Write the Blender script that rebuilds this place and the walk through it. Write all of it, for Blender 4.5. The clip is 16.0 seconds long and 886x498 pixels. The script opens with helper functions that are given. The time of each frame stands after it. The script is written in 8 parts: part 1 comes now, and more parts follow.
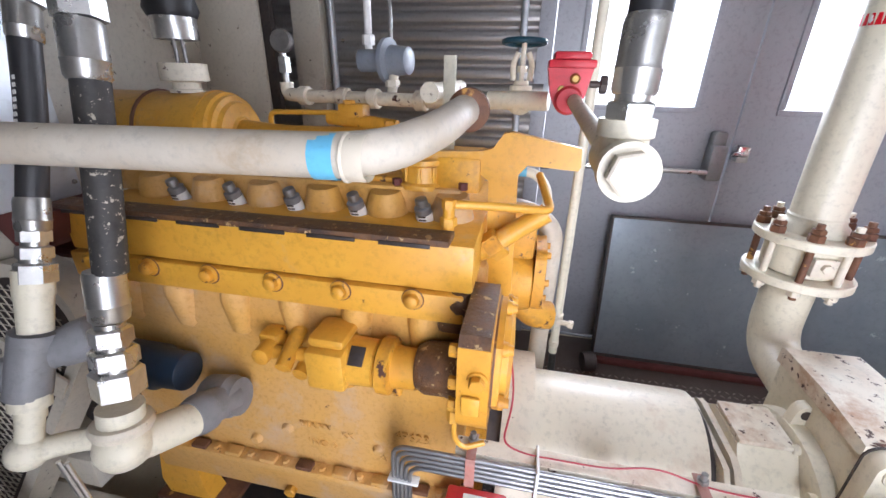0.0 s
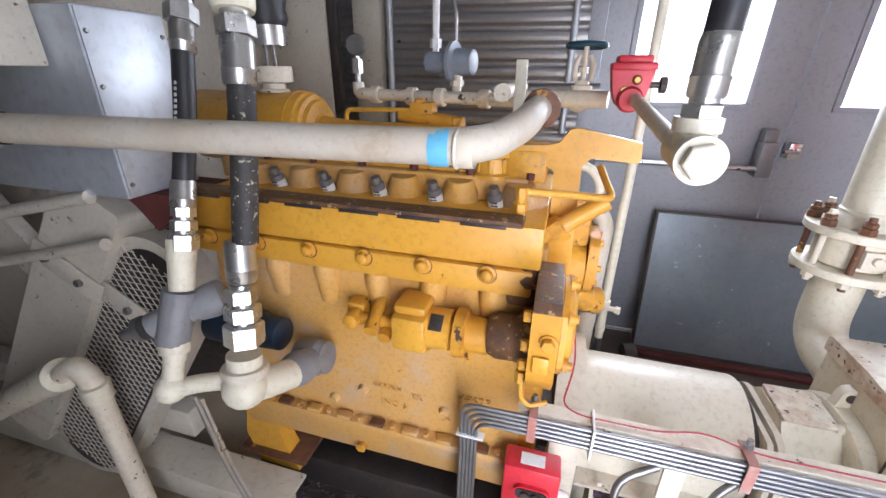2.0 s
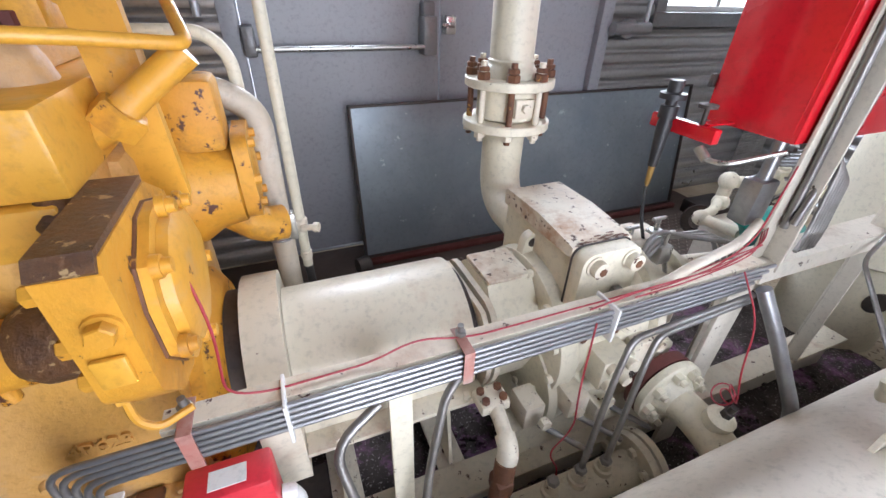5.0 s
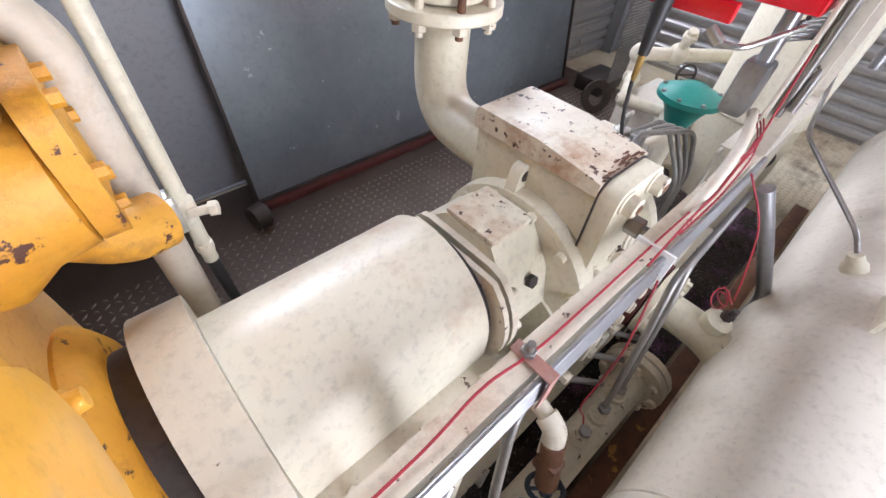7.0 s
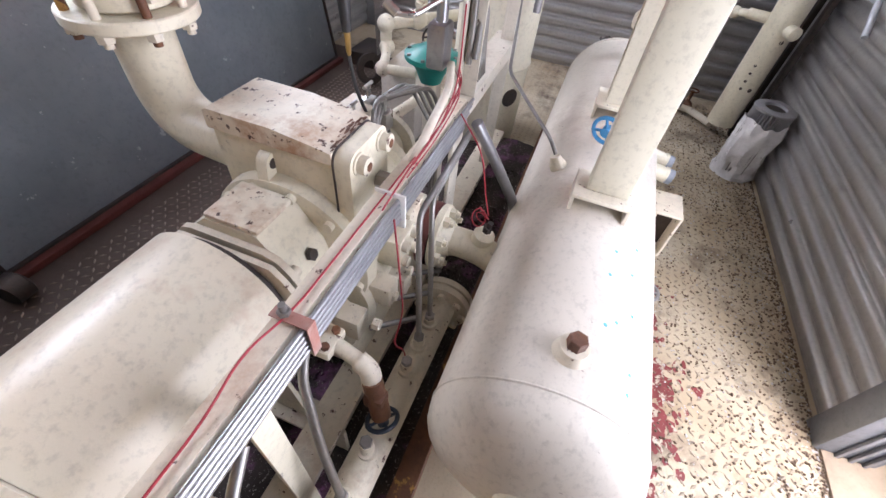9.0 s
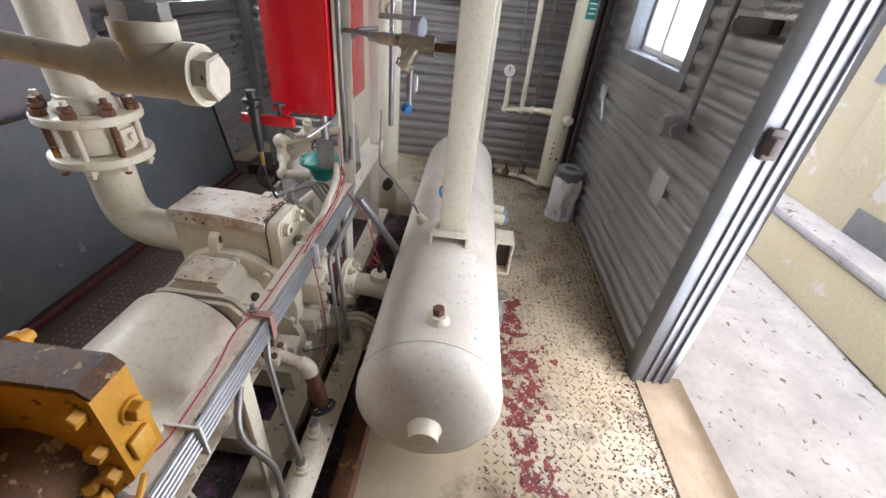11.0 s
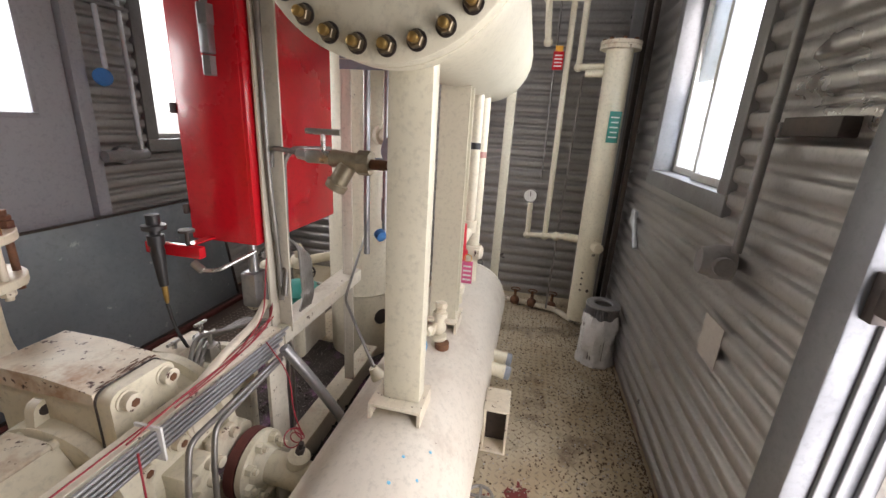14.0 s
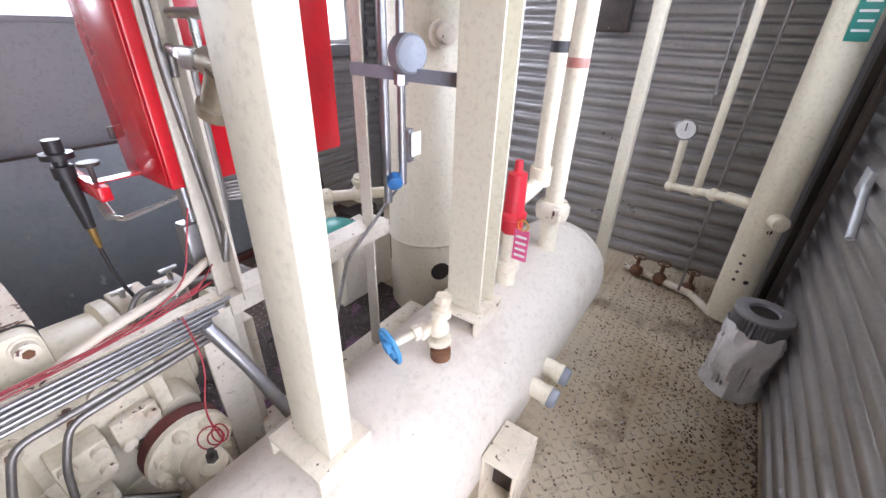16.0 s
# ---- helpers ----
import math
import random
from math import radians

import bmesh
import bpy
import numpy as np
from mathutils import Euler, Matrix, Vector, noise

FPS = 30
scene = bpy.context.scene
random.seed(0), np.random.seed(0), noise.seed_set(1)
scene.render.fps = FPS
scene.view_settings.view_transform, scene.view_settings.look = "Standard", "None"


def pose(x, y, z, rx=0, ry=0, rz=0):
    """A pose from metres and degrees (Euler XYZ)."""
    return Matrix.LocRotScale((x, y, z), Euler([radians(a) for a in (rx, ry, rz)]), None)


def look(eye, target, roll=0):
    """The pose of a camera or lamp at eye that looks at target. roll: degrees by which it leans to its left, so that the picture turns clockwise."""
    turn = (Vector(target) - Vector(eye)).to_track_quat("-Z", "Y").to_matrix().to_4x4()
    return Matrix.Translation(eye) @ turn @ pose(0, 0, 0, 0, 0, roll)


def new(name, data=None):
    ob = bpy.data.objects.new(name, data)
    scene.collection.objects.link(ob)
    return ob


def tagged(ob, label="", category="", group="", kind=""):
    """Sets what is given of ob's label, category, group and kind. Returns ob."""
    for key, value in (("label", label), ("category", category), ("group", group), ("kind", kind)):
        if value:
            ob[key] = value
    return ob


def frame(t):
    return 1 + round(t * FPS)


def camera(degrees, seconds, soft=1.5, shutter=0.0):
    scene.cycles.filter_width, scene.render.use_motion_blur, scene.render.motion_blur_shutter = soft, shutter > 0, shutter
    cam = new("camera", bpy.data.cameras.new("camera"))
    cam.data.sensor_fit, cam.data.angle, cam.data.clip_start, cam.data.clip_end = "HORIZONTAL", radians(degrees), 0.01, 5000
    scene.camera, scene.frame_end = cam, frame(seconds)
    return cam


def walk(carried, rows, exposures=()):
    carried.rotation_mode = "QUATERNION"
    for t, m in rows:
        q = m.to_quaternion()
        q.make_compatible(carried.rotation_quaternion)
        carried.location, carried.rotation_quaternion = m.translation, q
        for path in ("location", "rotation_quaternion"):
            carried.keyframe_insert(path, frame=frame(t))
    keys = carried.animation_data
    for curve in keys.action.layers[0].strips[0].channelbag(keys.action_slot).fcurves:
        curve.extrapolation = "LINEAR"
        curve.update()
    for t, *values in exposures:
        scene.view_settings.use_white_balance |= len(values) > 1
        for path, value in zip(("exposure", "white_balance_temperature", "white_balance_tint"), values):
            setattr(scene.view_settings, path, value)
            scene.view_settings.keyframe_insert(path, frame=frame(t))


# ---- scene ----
cam = camera(95.3, 16.0)
PATH = [
    (0, (0.192, 0.042, 1.488), (-0.169, 1.846, 0.702), 1.2),
    (0.5, (0.175, 0.014, 1.53), (-0.172, 1.82, 0.743), 1.1),
    (1, (0.158, -0.025, 1.538), (-0.206, 1.777, 0.748), 1.1),
    (1.5, (0.171, -0.054, 1.522), (-0.245, 1.733, 0.725), 1.0),
    (2, (0.124, -0.099, 1.501), (-0.373, 1.663, 0.696), 0.8),
    (2.5, (0.103, -0.137, 1.489), (-0.455, 1.603, 0.674), 0.7),
    (3, (0.188, -0.114, 1.467), (-0.364, 1.624, 0.646), 0.7),
    (3.5, (0.308, -0.041, 1.401), (-0.136, 1.721, 0.565), 0.8),
    (4, (0.389, 0.026, 1.372), (0.243, 1.827, 0.514), 1.2),
    (4.5, (0.384, 0.084, 1.31), (0.674, 1.832, 0.382), 1.7),
    (5, (0.344, 0.188, 1.308), (0.989, 1.746, 0.232), 1.7),
    (5.2, (0.324, 0.236, 1.292), (1.078, 1.706, 0.164), 2.5),
    (7.3, (0.302, 0.585, 1.248), (1.313, 1.466, -0.236), 5.9),
    (7.5, (0.34, 0.569, 1.269), (1.381, 1.396, -0.225), 6.1),
    (8, (0.42, 0.522, 1.28), (1.566, 1.198, -0.213), 6.7),
    (8.5, (0.423, 0.452, 1.3), (1.655, 0.978, -0.184), 6.8),
    (9, (0.334, 0.37, 1.31), (1.648, 0.74, -0.151), 7.3),
    (9.2, (0.273, 0.322, 1.314), (1.618, 0.647, -0.131), 7.1),
    (11.3, (-0.166, 0.196, 1.537), (1.572, 0.243, 0.548), 4.8),
    (11.5, (-0.179, 0.194, 1.555), (1.611, 0.276, 0.666), 4.4),
    (12, (-0.208, 0.166, 1.608), (1.679, 0.356, 0.976), 3.8),
    (12.5, (-0.176, 0.062, 1.621), (1.755, 0.341, 1.184), 3.5),
    (13, (-0.032, -0.067, 1.58), (1.907, 0.255, 1.212), 3.5),
    (13.5, (0.12, -0.113, 1.49), (2.042, 0.232, 1.057), 3.5),
    (14, (0.34, -0.088, 1.435), (2.212, 0.291, 0.844), 3.4),
    (14.5, (0.522, -0.044, 1.413), (2.305, 0.449, 0.653), 3.2),
    (15, (0.694, -0.095, 1.375), (2.353, 0.597, 0.498), 2.5),
    (15.5, (0.841, -0.222, 1.393), (2.375, 0.652, 0.454), 2.0),
    (16, (1.021, -0.282, 1.391), (2.473, 0.691, 0.419), 1.9),
]
EXPOSURE = [(0, 1.84, 5950, 14), (4, 1.82, 6000, 14), (5.2, 1.64, 5950, 12), (7.3, 1.98, 6100, 15), (9.2, 1.64, 6100, 18), (11.3, 1.1, 6350, 12), (12.5, 0.98, 6500, 13), (13.5, 0.9, 7000, 14), (14.2, 1.02, 7050, 15), (15, 1.27, 6500, 17), (16, 1.50, 6150, 18)]
walk(cam, [(t, look(eye, target, roll)) for t, eye, target, roll in PATH], EXPOSURE)

# ---- light ----
world = bpy.data.worlds.new("sky")
scene.world = world
world.use_nodes = True
wn = world.node_tree
sky = wn.nodes.new("ShaderNodeTexSky")
sky.sky_type, sky.sun_disc = "NISHITA", False
sky.sun_elevation, sky.sun_rotation = radians(62), radians(250)
sky.air_density, sky.dust_density = 1.0, 6.0
wn.links.new(sky.outputs["Color"], wn.nodes["Background"].inputs["Color"])
wn.nodes["Background"].inputs["Strength"].default_value = 0.15


def sun_lamp():
    d = bpy.data.lights.new("sun", "SUN")
    d.energy, d.angle, d.color = 0.9, radians(18), (1.0, 0.95, 0.88)
    o = new("sun", d)
    o.matrix_world = look((0, 0, 0), (0.42, -0.2, -0.88))
    return o


def window_light(name, centre, target, w, h, watts, color=(0.945, 0.95, 1.0)):
    """Sky light entering through an opening."""
    d = bpy.data.lights.new(name, "AREA")
    d.shape, d.size, d.size_y, d.energy, d.color = "RECTANGLE", w, h, watts, color
    o = new(name, d)
    o.matrix_world = look(centre, target)
    return o


sun_lamp()
window_light("doorway_light", (0.775, -0.88, 1.10), (0.775, 1.0, 1.0), 0.86, 2.0, 16)
window_light("window_light", (2.38, -0.86, 1.70), (2.38, 1.0, 1.5), 0.78, 0.86, 9.5)
window_light("window_light", (3.07, 2.42, 1.72), (3.07, 1.0, 1.4), 0.95, 0.92, 13)
window_light("window_light", (0.71, 2.42, 1.69), (0.71, 1.0, 1.3), 0.5, 0.6, 6.5)
window_light("window_light", (1.66, 2.42, 1.69), (1.66, 1.0, 1.3), 0.5, 0.6, 6.5)


# ---- materials ----
def mat(name, col, col2=None, rough=0.5, metal=0.0, scale=3.0, fine=60.0, bump=0.15, chips=None, chip_at=0.68, chip_scale=14.0, dirt=None, dirt_at=0.6, spread=1.0, coat=0.0):
    """Paint or metal with two scales of variation, optional chips and optional dust."""
    m = bpy.data.materials.new(name)
    m.use_nodes = True
    n, l = m.node_tree.nodes, m.node_tree.links
    b = n["Principled BSDF"]
    b.inputs["Roughness"].default_value, b.inputs["Metallic"].default_value = rough, metal
    b.inputs["Coat Weight"].default_value = coat
    tc = n.new("ShaderNodeTexCoord")

    def noise_tex(s, detail=4.0, rough_=0.6):
        t = n.new("ShaderNodeTexNoise")
        t.inputs["Scale"].default_value, t.inputs["Detail"].default_value, t.inputs["Roughness"].default_value = s, detail, rough_
        l.new(tc.outputs["Object"], t.inputs["Vector"])
        return t.outputs["Fac"]

    def ramp(src, a, c):
        r = n.new("ShaderNodeMapRange")
        r.inputs["From Min"].default_value, r.inputs["From Max"].default_value = a, c
        l.new(src, r.inputs["Value"])
        return r.outputs["Result"]

    def mix(fac, a, c):
        x = n.new("ShaderNodeMix")
        x.data_type = "RGBA"
        l.new(fac, x.inputs[0])
        for s, v in ((x.inputs[6], a), (x.inputs[7], c)):
            if isinstance(v, tuple):
                s.default_value = (*v, 1)
            else:
                l.new(v, s)
        return x.outputs[2]

    col2 = col2 or tuple(c * 0.78 for c in col)
    big, small = noise_tex(scale, 6.0), noise_tex(fine, 6.0, 0.7)
    out = mix(ramp(big, 0.5 - 0.18 * spread, 0.5 + 0.22 * spread), col, col2)
    out = mix(ramp(small, 0.50, 0.85), out, tuple(c * 0.62 for c in col))
    if dirt:
        out = mix(ramp(noise_tex(scale * 0.6 + 1.3, 6.0, 0.7), dirt_at, dirt_at + 0.16), out, dirt)
    if chips:
        ch = ramp(noise_tex(chip_scale, 5.0, 0.65), chip_at, chip_at + 0.035)
        out = mix(ch, out, chips)
    l.new(out, b.inputs["Base Color"])
    rr = n.new("ShaderNodeMapRange")
    rr.inputs["To Min"].default_value, rr.inputs["To Max"].default_value = max(0.03, rough - 0.12), min(1.0, rough + 0.15)
    l.new(big, rr.inputs["Value"])
    l.new(rr.outputs["Result"], b.inputs["Roughness"])
    if bump:
        bp = n.new("ShaderNodeBump")
        bp.inputs["Strength"].default_value, bp.inputs["Distance"].default_value = bump, 0.004
        l.new(small, bp.inputs["Height"])
        l.new(bp.outputs["Normal"], b.inputs["Normal"])
    return m


RUST, DARK = (0.10, 0.04, 0.02), (0.03, 0.022, 0.018)
YELLOW = mat("yellow_paint", (0.70, 0.375, 0.045), (0.60, 0.29, 0.03), 0.36, scale=5, chips=(0.12, 0.045, 0.02), chip_at=0.685, chip_scale=22, dirt=(0.50, 0.33, 0.18), dirt_at=0.58)
YELLOW_CAST = mat("dusty_yellow_casting", (0.64, 0.34, 0.06), (0.56, 0.35, 0.16), 0.55, scale=3.5, bump=0.5, fine=90, chips=(0.14, 0.06, 0.025), chip_at=0.69, chip_scale=26, dirt=(0.52, 0.39, 0.27), dirt_at=0.52)
YELLOW_OLD = mat("chipped_yellow_paint", (0.66, 0.34, 0.03), (0.54, 0.24, 0.02), 0.45, scale=7, chips=(0.08, 0.03, 0.018), chip_at=0.61, chip_scale=30, bump=0.4, dirt=(0.26, 0.12, 0.03), dirt_at=0.55)
GREASE = mat("greasy_rust", (0.09, 0.035, 0.02), (0.20, 0.09, 0.04), 0.6, scale=16, bump=0.6, chips=(0.45, 0.24, 0.06), chip_at=0.64, chip_scale=14)
CREAM = mat("cream_paint", (0.71, 0.67, 0.535), (0.64, 0.59, 0.455), 0.40, scale=2.5, chips=(0.07, 0.035, 0.025), chip_at=0.70, chip_scale=30, dirt=(0.50, 0.39, 0.28), dirt_at=0.62)
CREAM_OLD = mat("chipped_cream_paint", (0.70, 0.655, 0.535), (0.60, 0.53, 0.42), 0.5, scale=5, chips=(0.07, 0.028, 0.02), chip_at=0.625, chip_scale=34, dirt=(0.40, 0.25, 0.16), dirt_at=0.58)
CREAM_DUST = mat("dusty_cream_paint", (0.66, 0.62, 0.54), (0.58, 0.53, 0.455), 0.5, scale=2.2, chips=(0.16, 0.11, 0.08), chip_at=0.70, chip_scale=40, dirt=(0.45, 0.385, 0.32), dirt_at=0.56)
COL_CREAM = mat("pale_cream_paint", (0.64, 0.615, 0.495), (0.59, 0.56, 0.445), 0.36, scale=1.8, chips=(0.24, 0.13, 0.06), chip_at=0.73, chip_scale=26, dirt=(0.52, 0.45, 0.34), dirt_at=0.64)
PIPE_DUST = mat("dusty_beige_pipe_paint", (0.60, 0.56, 0.48), (0.48, 0.41, 0.31), 0.5, scale=6, chips=(0.2, 0.12, 0.07), chip_at=0.70, chip_scale=20, dirt=(0.36, 0.25, 0.14), dirt_at=0.60)
SAND = mat("beige_steel_paint", (0.62, 0.585, 0.50), (0.52, 0.475, 0.395), 0.5, scale=3, chips=(0.07, 0.045, 0.03), chip_at=0.66, chip_scale=30, dirt=(0.25, 0.18, 0.13))
RED = mat("red_enamel", (0.56, 0.008, 0.018), (0.47, 0.006, 0.014), 0.25, scale=3, bump=0.05, coat=0.3)
RED_CAST = mat("red_cast_paint", (0.62, 0.03, 0.05), (0.5, 0.02, 0.03), 0.4, scale=12, chips=(0.2, 0.1, 0.09), chip_at=0.7)
GRIME = mat("oily_brown_over_yellow", (0.05, 0.026, 0.018), (0.20, 0.09, 0.03), 0.42, scale=16, fine=110, bump=0.9, chips=(0.44, 0.30, 0.14), chip_at=0.60, chip_scale=52)
SCUFF = mat("scuffed_cream_paint", (0.73, 0.69, 0.565), (0.67, 0.61, 0.49), 0.34, scale=2.6, chips=(0.16, 0.10, 0.075), chip_at=0.70, chip_scale=18, dirt=(0.52, 0.38, 0.28), dirt_at=0.57)
LIDPAINT = mat("rust_chipped_cream_lid", (0.72, 0.68, 0.565), (0.62, 0.52, 0.40), 0.45, scale=6, chips=(0.055, 0.022, 0.016), chip_at=0.60, chip_scale=42, dirt=(0.40, 0.245, 0.145), dirt_at=0.50)
MAROON = mat("maroon_primer", (0.14, 0.035, 0.03), (0.08, 0.025, 0.02), 0.7, scale=9)
ZINC = mat("zinc_steel", (0.62, 0.62, 0.60), (0.48, 0.48, 0.46), 0.28, 0.9, scale=18, bump=0.08)
GALV = mat("galvanised_sheet", (0.62, 0.66, 0.71), (0.50, 0.54, 0.58), 0.45, 0.6, scale=7, fine=30, bump=0.06)
STEEL = mat("dull_steel", (0.33, 0.32, 0.31), (0.22, 0.21, 0.2), 0.4, 0.8, scale=14)
CONDUIT = mat("conduit", (0.40, 0.405, 0.42), (0.27, 0.275, 0.29), 0.36, 0.85, scale=10, bump=0.05)
BLACK = mat("black_rubber", (0.018, 0.018, 0.02), (0.03, 0.03, 0.032), 0.45, scale=12, bump=0.2)
BLACK_DUST = mat("dusty_black_rubber", (0.02, 0.02, 0.021), (0.05, 0.045, 0.04), 0.6, scale=20, chips=(0.42, 0.38, 0.30), chip_at=0.60, chip_scale=90)
IRON = mat("dark_iron", (0.05, 0.045, 0.045), (0.09, 0.07, 0.06), 0.5, 0.5, scale=12)
GREY_CAST = mat("grey_cast_paint", (0.24, 0.24, 0.25), (0.17, 0.17, 0.18), 0.45, scale=10, bump=0.3)
GREYBLUE = mat("grey_blue_paint", (0.25, 0.28, 0.32), (0.20, 0.22, 0.26), 0.4, scale=10)
DOOR_GREY = mat("grey_door_paint", (0.37, 0.39, 0.43), (0.33, 0.35, 0.39), 0.4, scale=1.5, chips=(0.08, 0.07, 0.07), chip_at=0.80)
SLATE = mat("weathered_zinc_panel", (0.30, 0.345, 0.385), (0.20, 0.235, 0.27), 0.34, 0.5, scale=2.2, fine=40, bump=0.08, chips=(0.44, 0.49, 0.53), chip_at=0.665, chip_scale=13)
LINER = mat("corrugated_liner", (0.45, 0.445, 0.445), (0.375, 0.365, 0.36), 0.30, 0.72, scale=1.6, fine=55, bump=0.012, dirt=(0.25, 0.225, 0.205), dirt_at=0.62)
TRIM = mat("grey_trim_metal", (0.25, 0.255, 0.265), (0.19, 0.19, 0.2), 0.4, 0.4, scale=4)
LUG = mat("rubbed_deck_lugs", (0.48, 0.42, 0.325), (0.26, 0.195, 0.135), 0.42, 0.1, scale=2.4, dirt=(0.17, 0.115, 0.08), dirt_at=0.56)
FLOOR = mat("worn_deck_paint", (0.58, 0.515, 0.385), (0.40, 0.31, 0.195), 0.55, scale=2.4, fine=110, bump=0.4, chips=(0.13, 0.085, 0.06), chip_at=0.675, chip_scale=60, dirt=(0.095, 0.058, 0.036), dirt_at=0.535, spread=0.8)
LUG_DARK = mat("rubbed_dark_lugs", (0.34, 0.28, 0.235), (0.20, 0.155, 0.125), 0.4, 0.5, scale=3.0, dirt=(0.05, 0.036, 0.03), dirt_at=0.54)
FLOOR_DARK = mat("dark_deck_plate", (0.125, 0.092, 0.075), (0.07, 0.052, 0.043), 0.5, 0.3, scale=3.0, bump=0.3, dirt=(0.14, 0.10, 0.075), dirt_at=0.6)
RUBBLE = mat("dirt_and_oil", (0.07, 0.055, 0.05), (0.03, 0.024, 0.022), 0.9, scale=9, fine=130, bump=0.9, chips=(0.36, 0.33, 0.30), chip_at=0.60, chip_scale=120, dirt=(0.27, 0.12, 0.24), dirt_at=0.535)
CRUMB = mat("brown_crumbs", (0.20, 0.14, 0.095), (0.09, 0.06, 0.04), 0.9, scale=40)
RED_FLAKE = mat("red_primer_stain", (0.22, 0.035, 0.035), (0.14, 0.03, 0.03), 0.7, scale=14, chips=(0.46, 0.41, 0.32), chip_at=0.54, chip_scale=26)
SNOW = mat("snow", (0.62, 0.62, 0.63), (0.42, 0.42, 0.44), 0.7, scale=4, bump=0.8, fine=25, chips=(0.16, 0.14, 0.12), chip_at=0.62, chip_scale=13)
STUCCO = mat("peeling_yellow_wall", (0.74, 0.68, 0.48), (0.70, 0.62, 0.42), 0.8, scale=1.2, bump=0.3, chips=(0.80, 0.76, 0.72), chip_at=0.60, chip_scale=3.2, dirt=(0.62, 0.45, 0.33), dirt_at=0.62)
WOOD = mat("weathered_wood", (0.36, 0.29, 0.21), (0.25, 0.19, 0.13), 0.8, scale=6)
WHITE = mat("white_plastic", (0.78, 0.78, 0.76), (0.70, 0.70, 0.68), 0.4)
VINYL = mat("window_frame_vinyl", (0.62, 0.62, 0.60), (0.52, 0.52, 0.50), 0.45)
NAVY = mat("dark_blue_enamel", (0.010, 0.030, 0.062), (0.02, 0.025, 0.035), 0.45, scale=12)
COIL = mat("grey_coil_housing", (0.26, 0.26, 0.27), (0.16, 0.15, 0.15), 0.4, 0.3, scale=20)
BLUE = mat("blue_enamel", (0.03, 0.16, 0.42), (0.02, 0.11, 0.3), 0.4, chips=(0.2, 0.15, 0.1), chip_at=0.68)
TAPE = mat("light_blue_tape", (0.15, 0.50, 0.72), (0.13, 0.42, 0.62), 0.5, scale=20)
GREEN = mat("green_paint", (0.02, 0.24, 0.20), (0.015, 0.18, 0.15), 0.35)
CABLE_RED = mat("red_wire", (0.33, 0.02, 0.035), (0.26, 0.02, 0.03), 0.5, bump=0)
BRASS = mat("brass", (0.42, 0.27, 0.09), (0.3, 0.2, 0.07), 0.4, 0.8, scale=20)
BROWN = mat("brown_paint", (0.20, 0.09, 0.05), (0.13, 0.06, 0.04), 0.5)
BLEED = mat("rust_bleed", (0.42, 0.21, 0.09), (0.55, 0.36, 0.2), 0.6, scale=15)
FOIL = mat("plastic_wrap", (0.80, 0.80, 0.82), (0.58, 0.58, 0.60), 0.22, scale=12, fine=26, bump=1.0, chips=(0.25, 0.24, 0.24), chip_at=0.66, chip_scale=22)
PINK = mat("pink_tag", (0.70, 0.12, 0.28), (0.62, 0.10, 0.24), 0.5)
PATCH = mat("pale_grey_patch", (0.42, 0.40, 0.375), (0.33, 0.31, 0.29), 0.55, scale=9)
PAPER = mat("paper_label", (0.76, 0.76, 0.74), (0.70, 0.70, 0.68), 0.6)


def frost_mat():
    """Hazy, weathered pane that scatters the daylight behind it."""
    m = mat("hazy_window_pane", (0.74, 0.83, 0.92), (0.58, 0.70, 0.80), 0.55, scale=3, fine=25, bump=0.2)
    b = m.node_tree.nodes["Principled BSDF"]
    b.inputs["Transmission Weight"].default_value = 0.92
    b.inputs["IOR"].default_value = 1.2
    return m


HAZY = frost_mat()


def glass_mat():
    m = bpy.data.materials.new("window_glass")
    m.use_nodes = True
    n, l = m.node_tree.nodes, m.node_tree.links
    n.remove(n["Principled BSDF"])
    t, g, x = n.new("ShaderNodeBsdfTransparent"), n.new("ShaderNodeBsdfGlossy"), n.new("ShaderNodeMixShader")
    x.inputs[0].default_value = 0.05
    g.inputs["Roughness"].default_value = 0.03
    t.inputs["Color"].default_value = (0.93, 0.96, 0.96, 1)
    l.new(t.outputs[0], x.inputs[1]), l.new(g.outputs[0], x.inputs[2])
    l.new(x.outputs[0], n["Material Output"].inputs["Surface"])
    return m


GLASS = glass_mat()


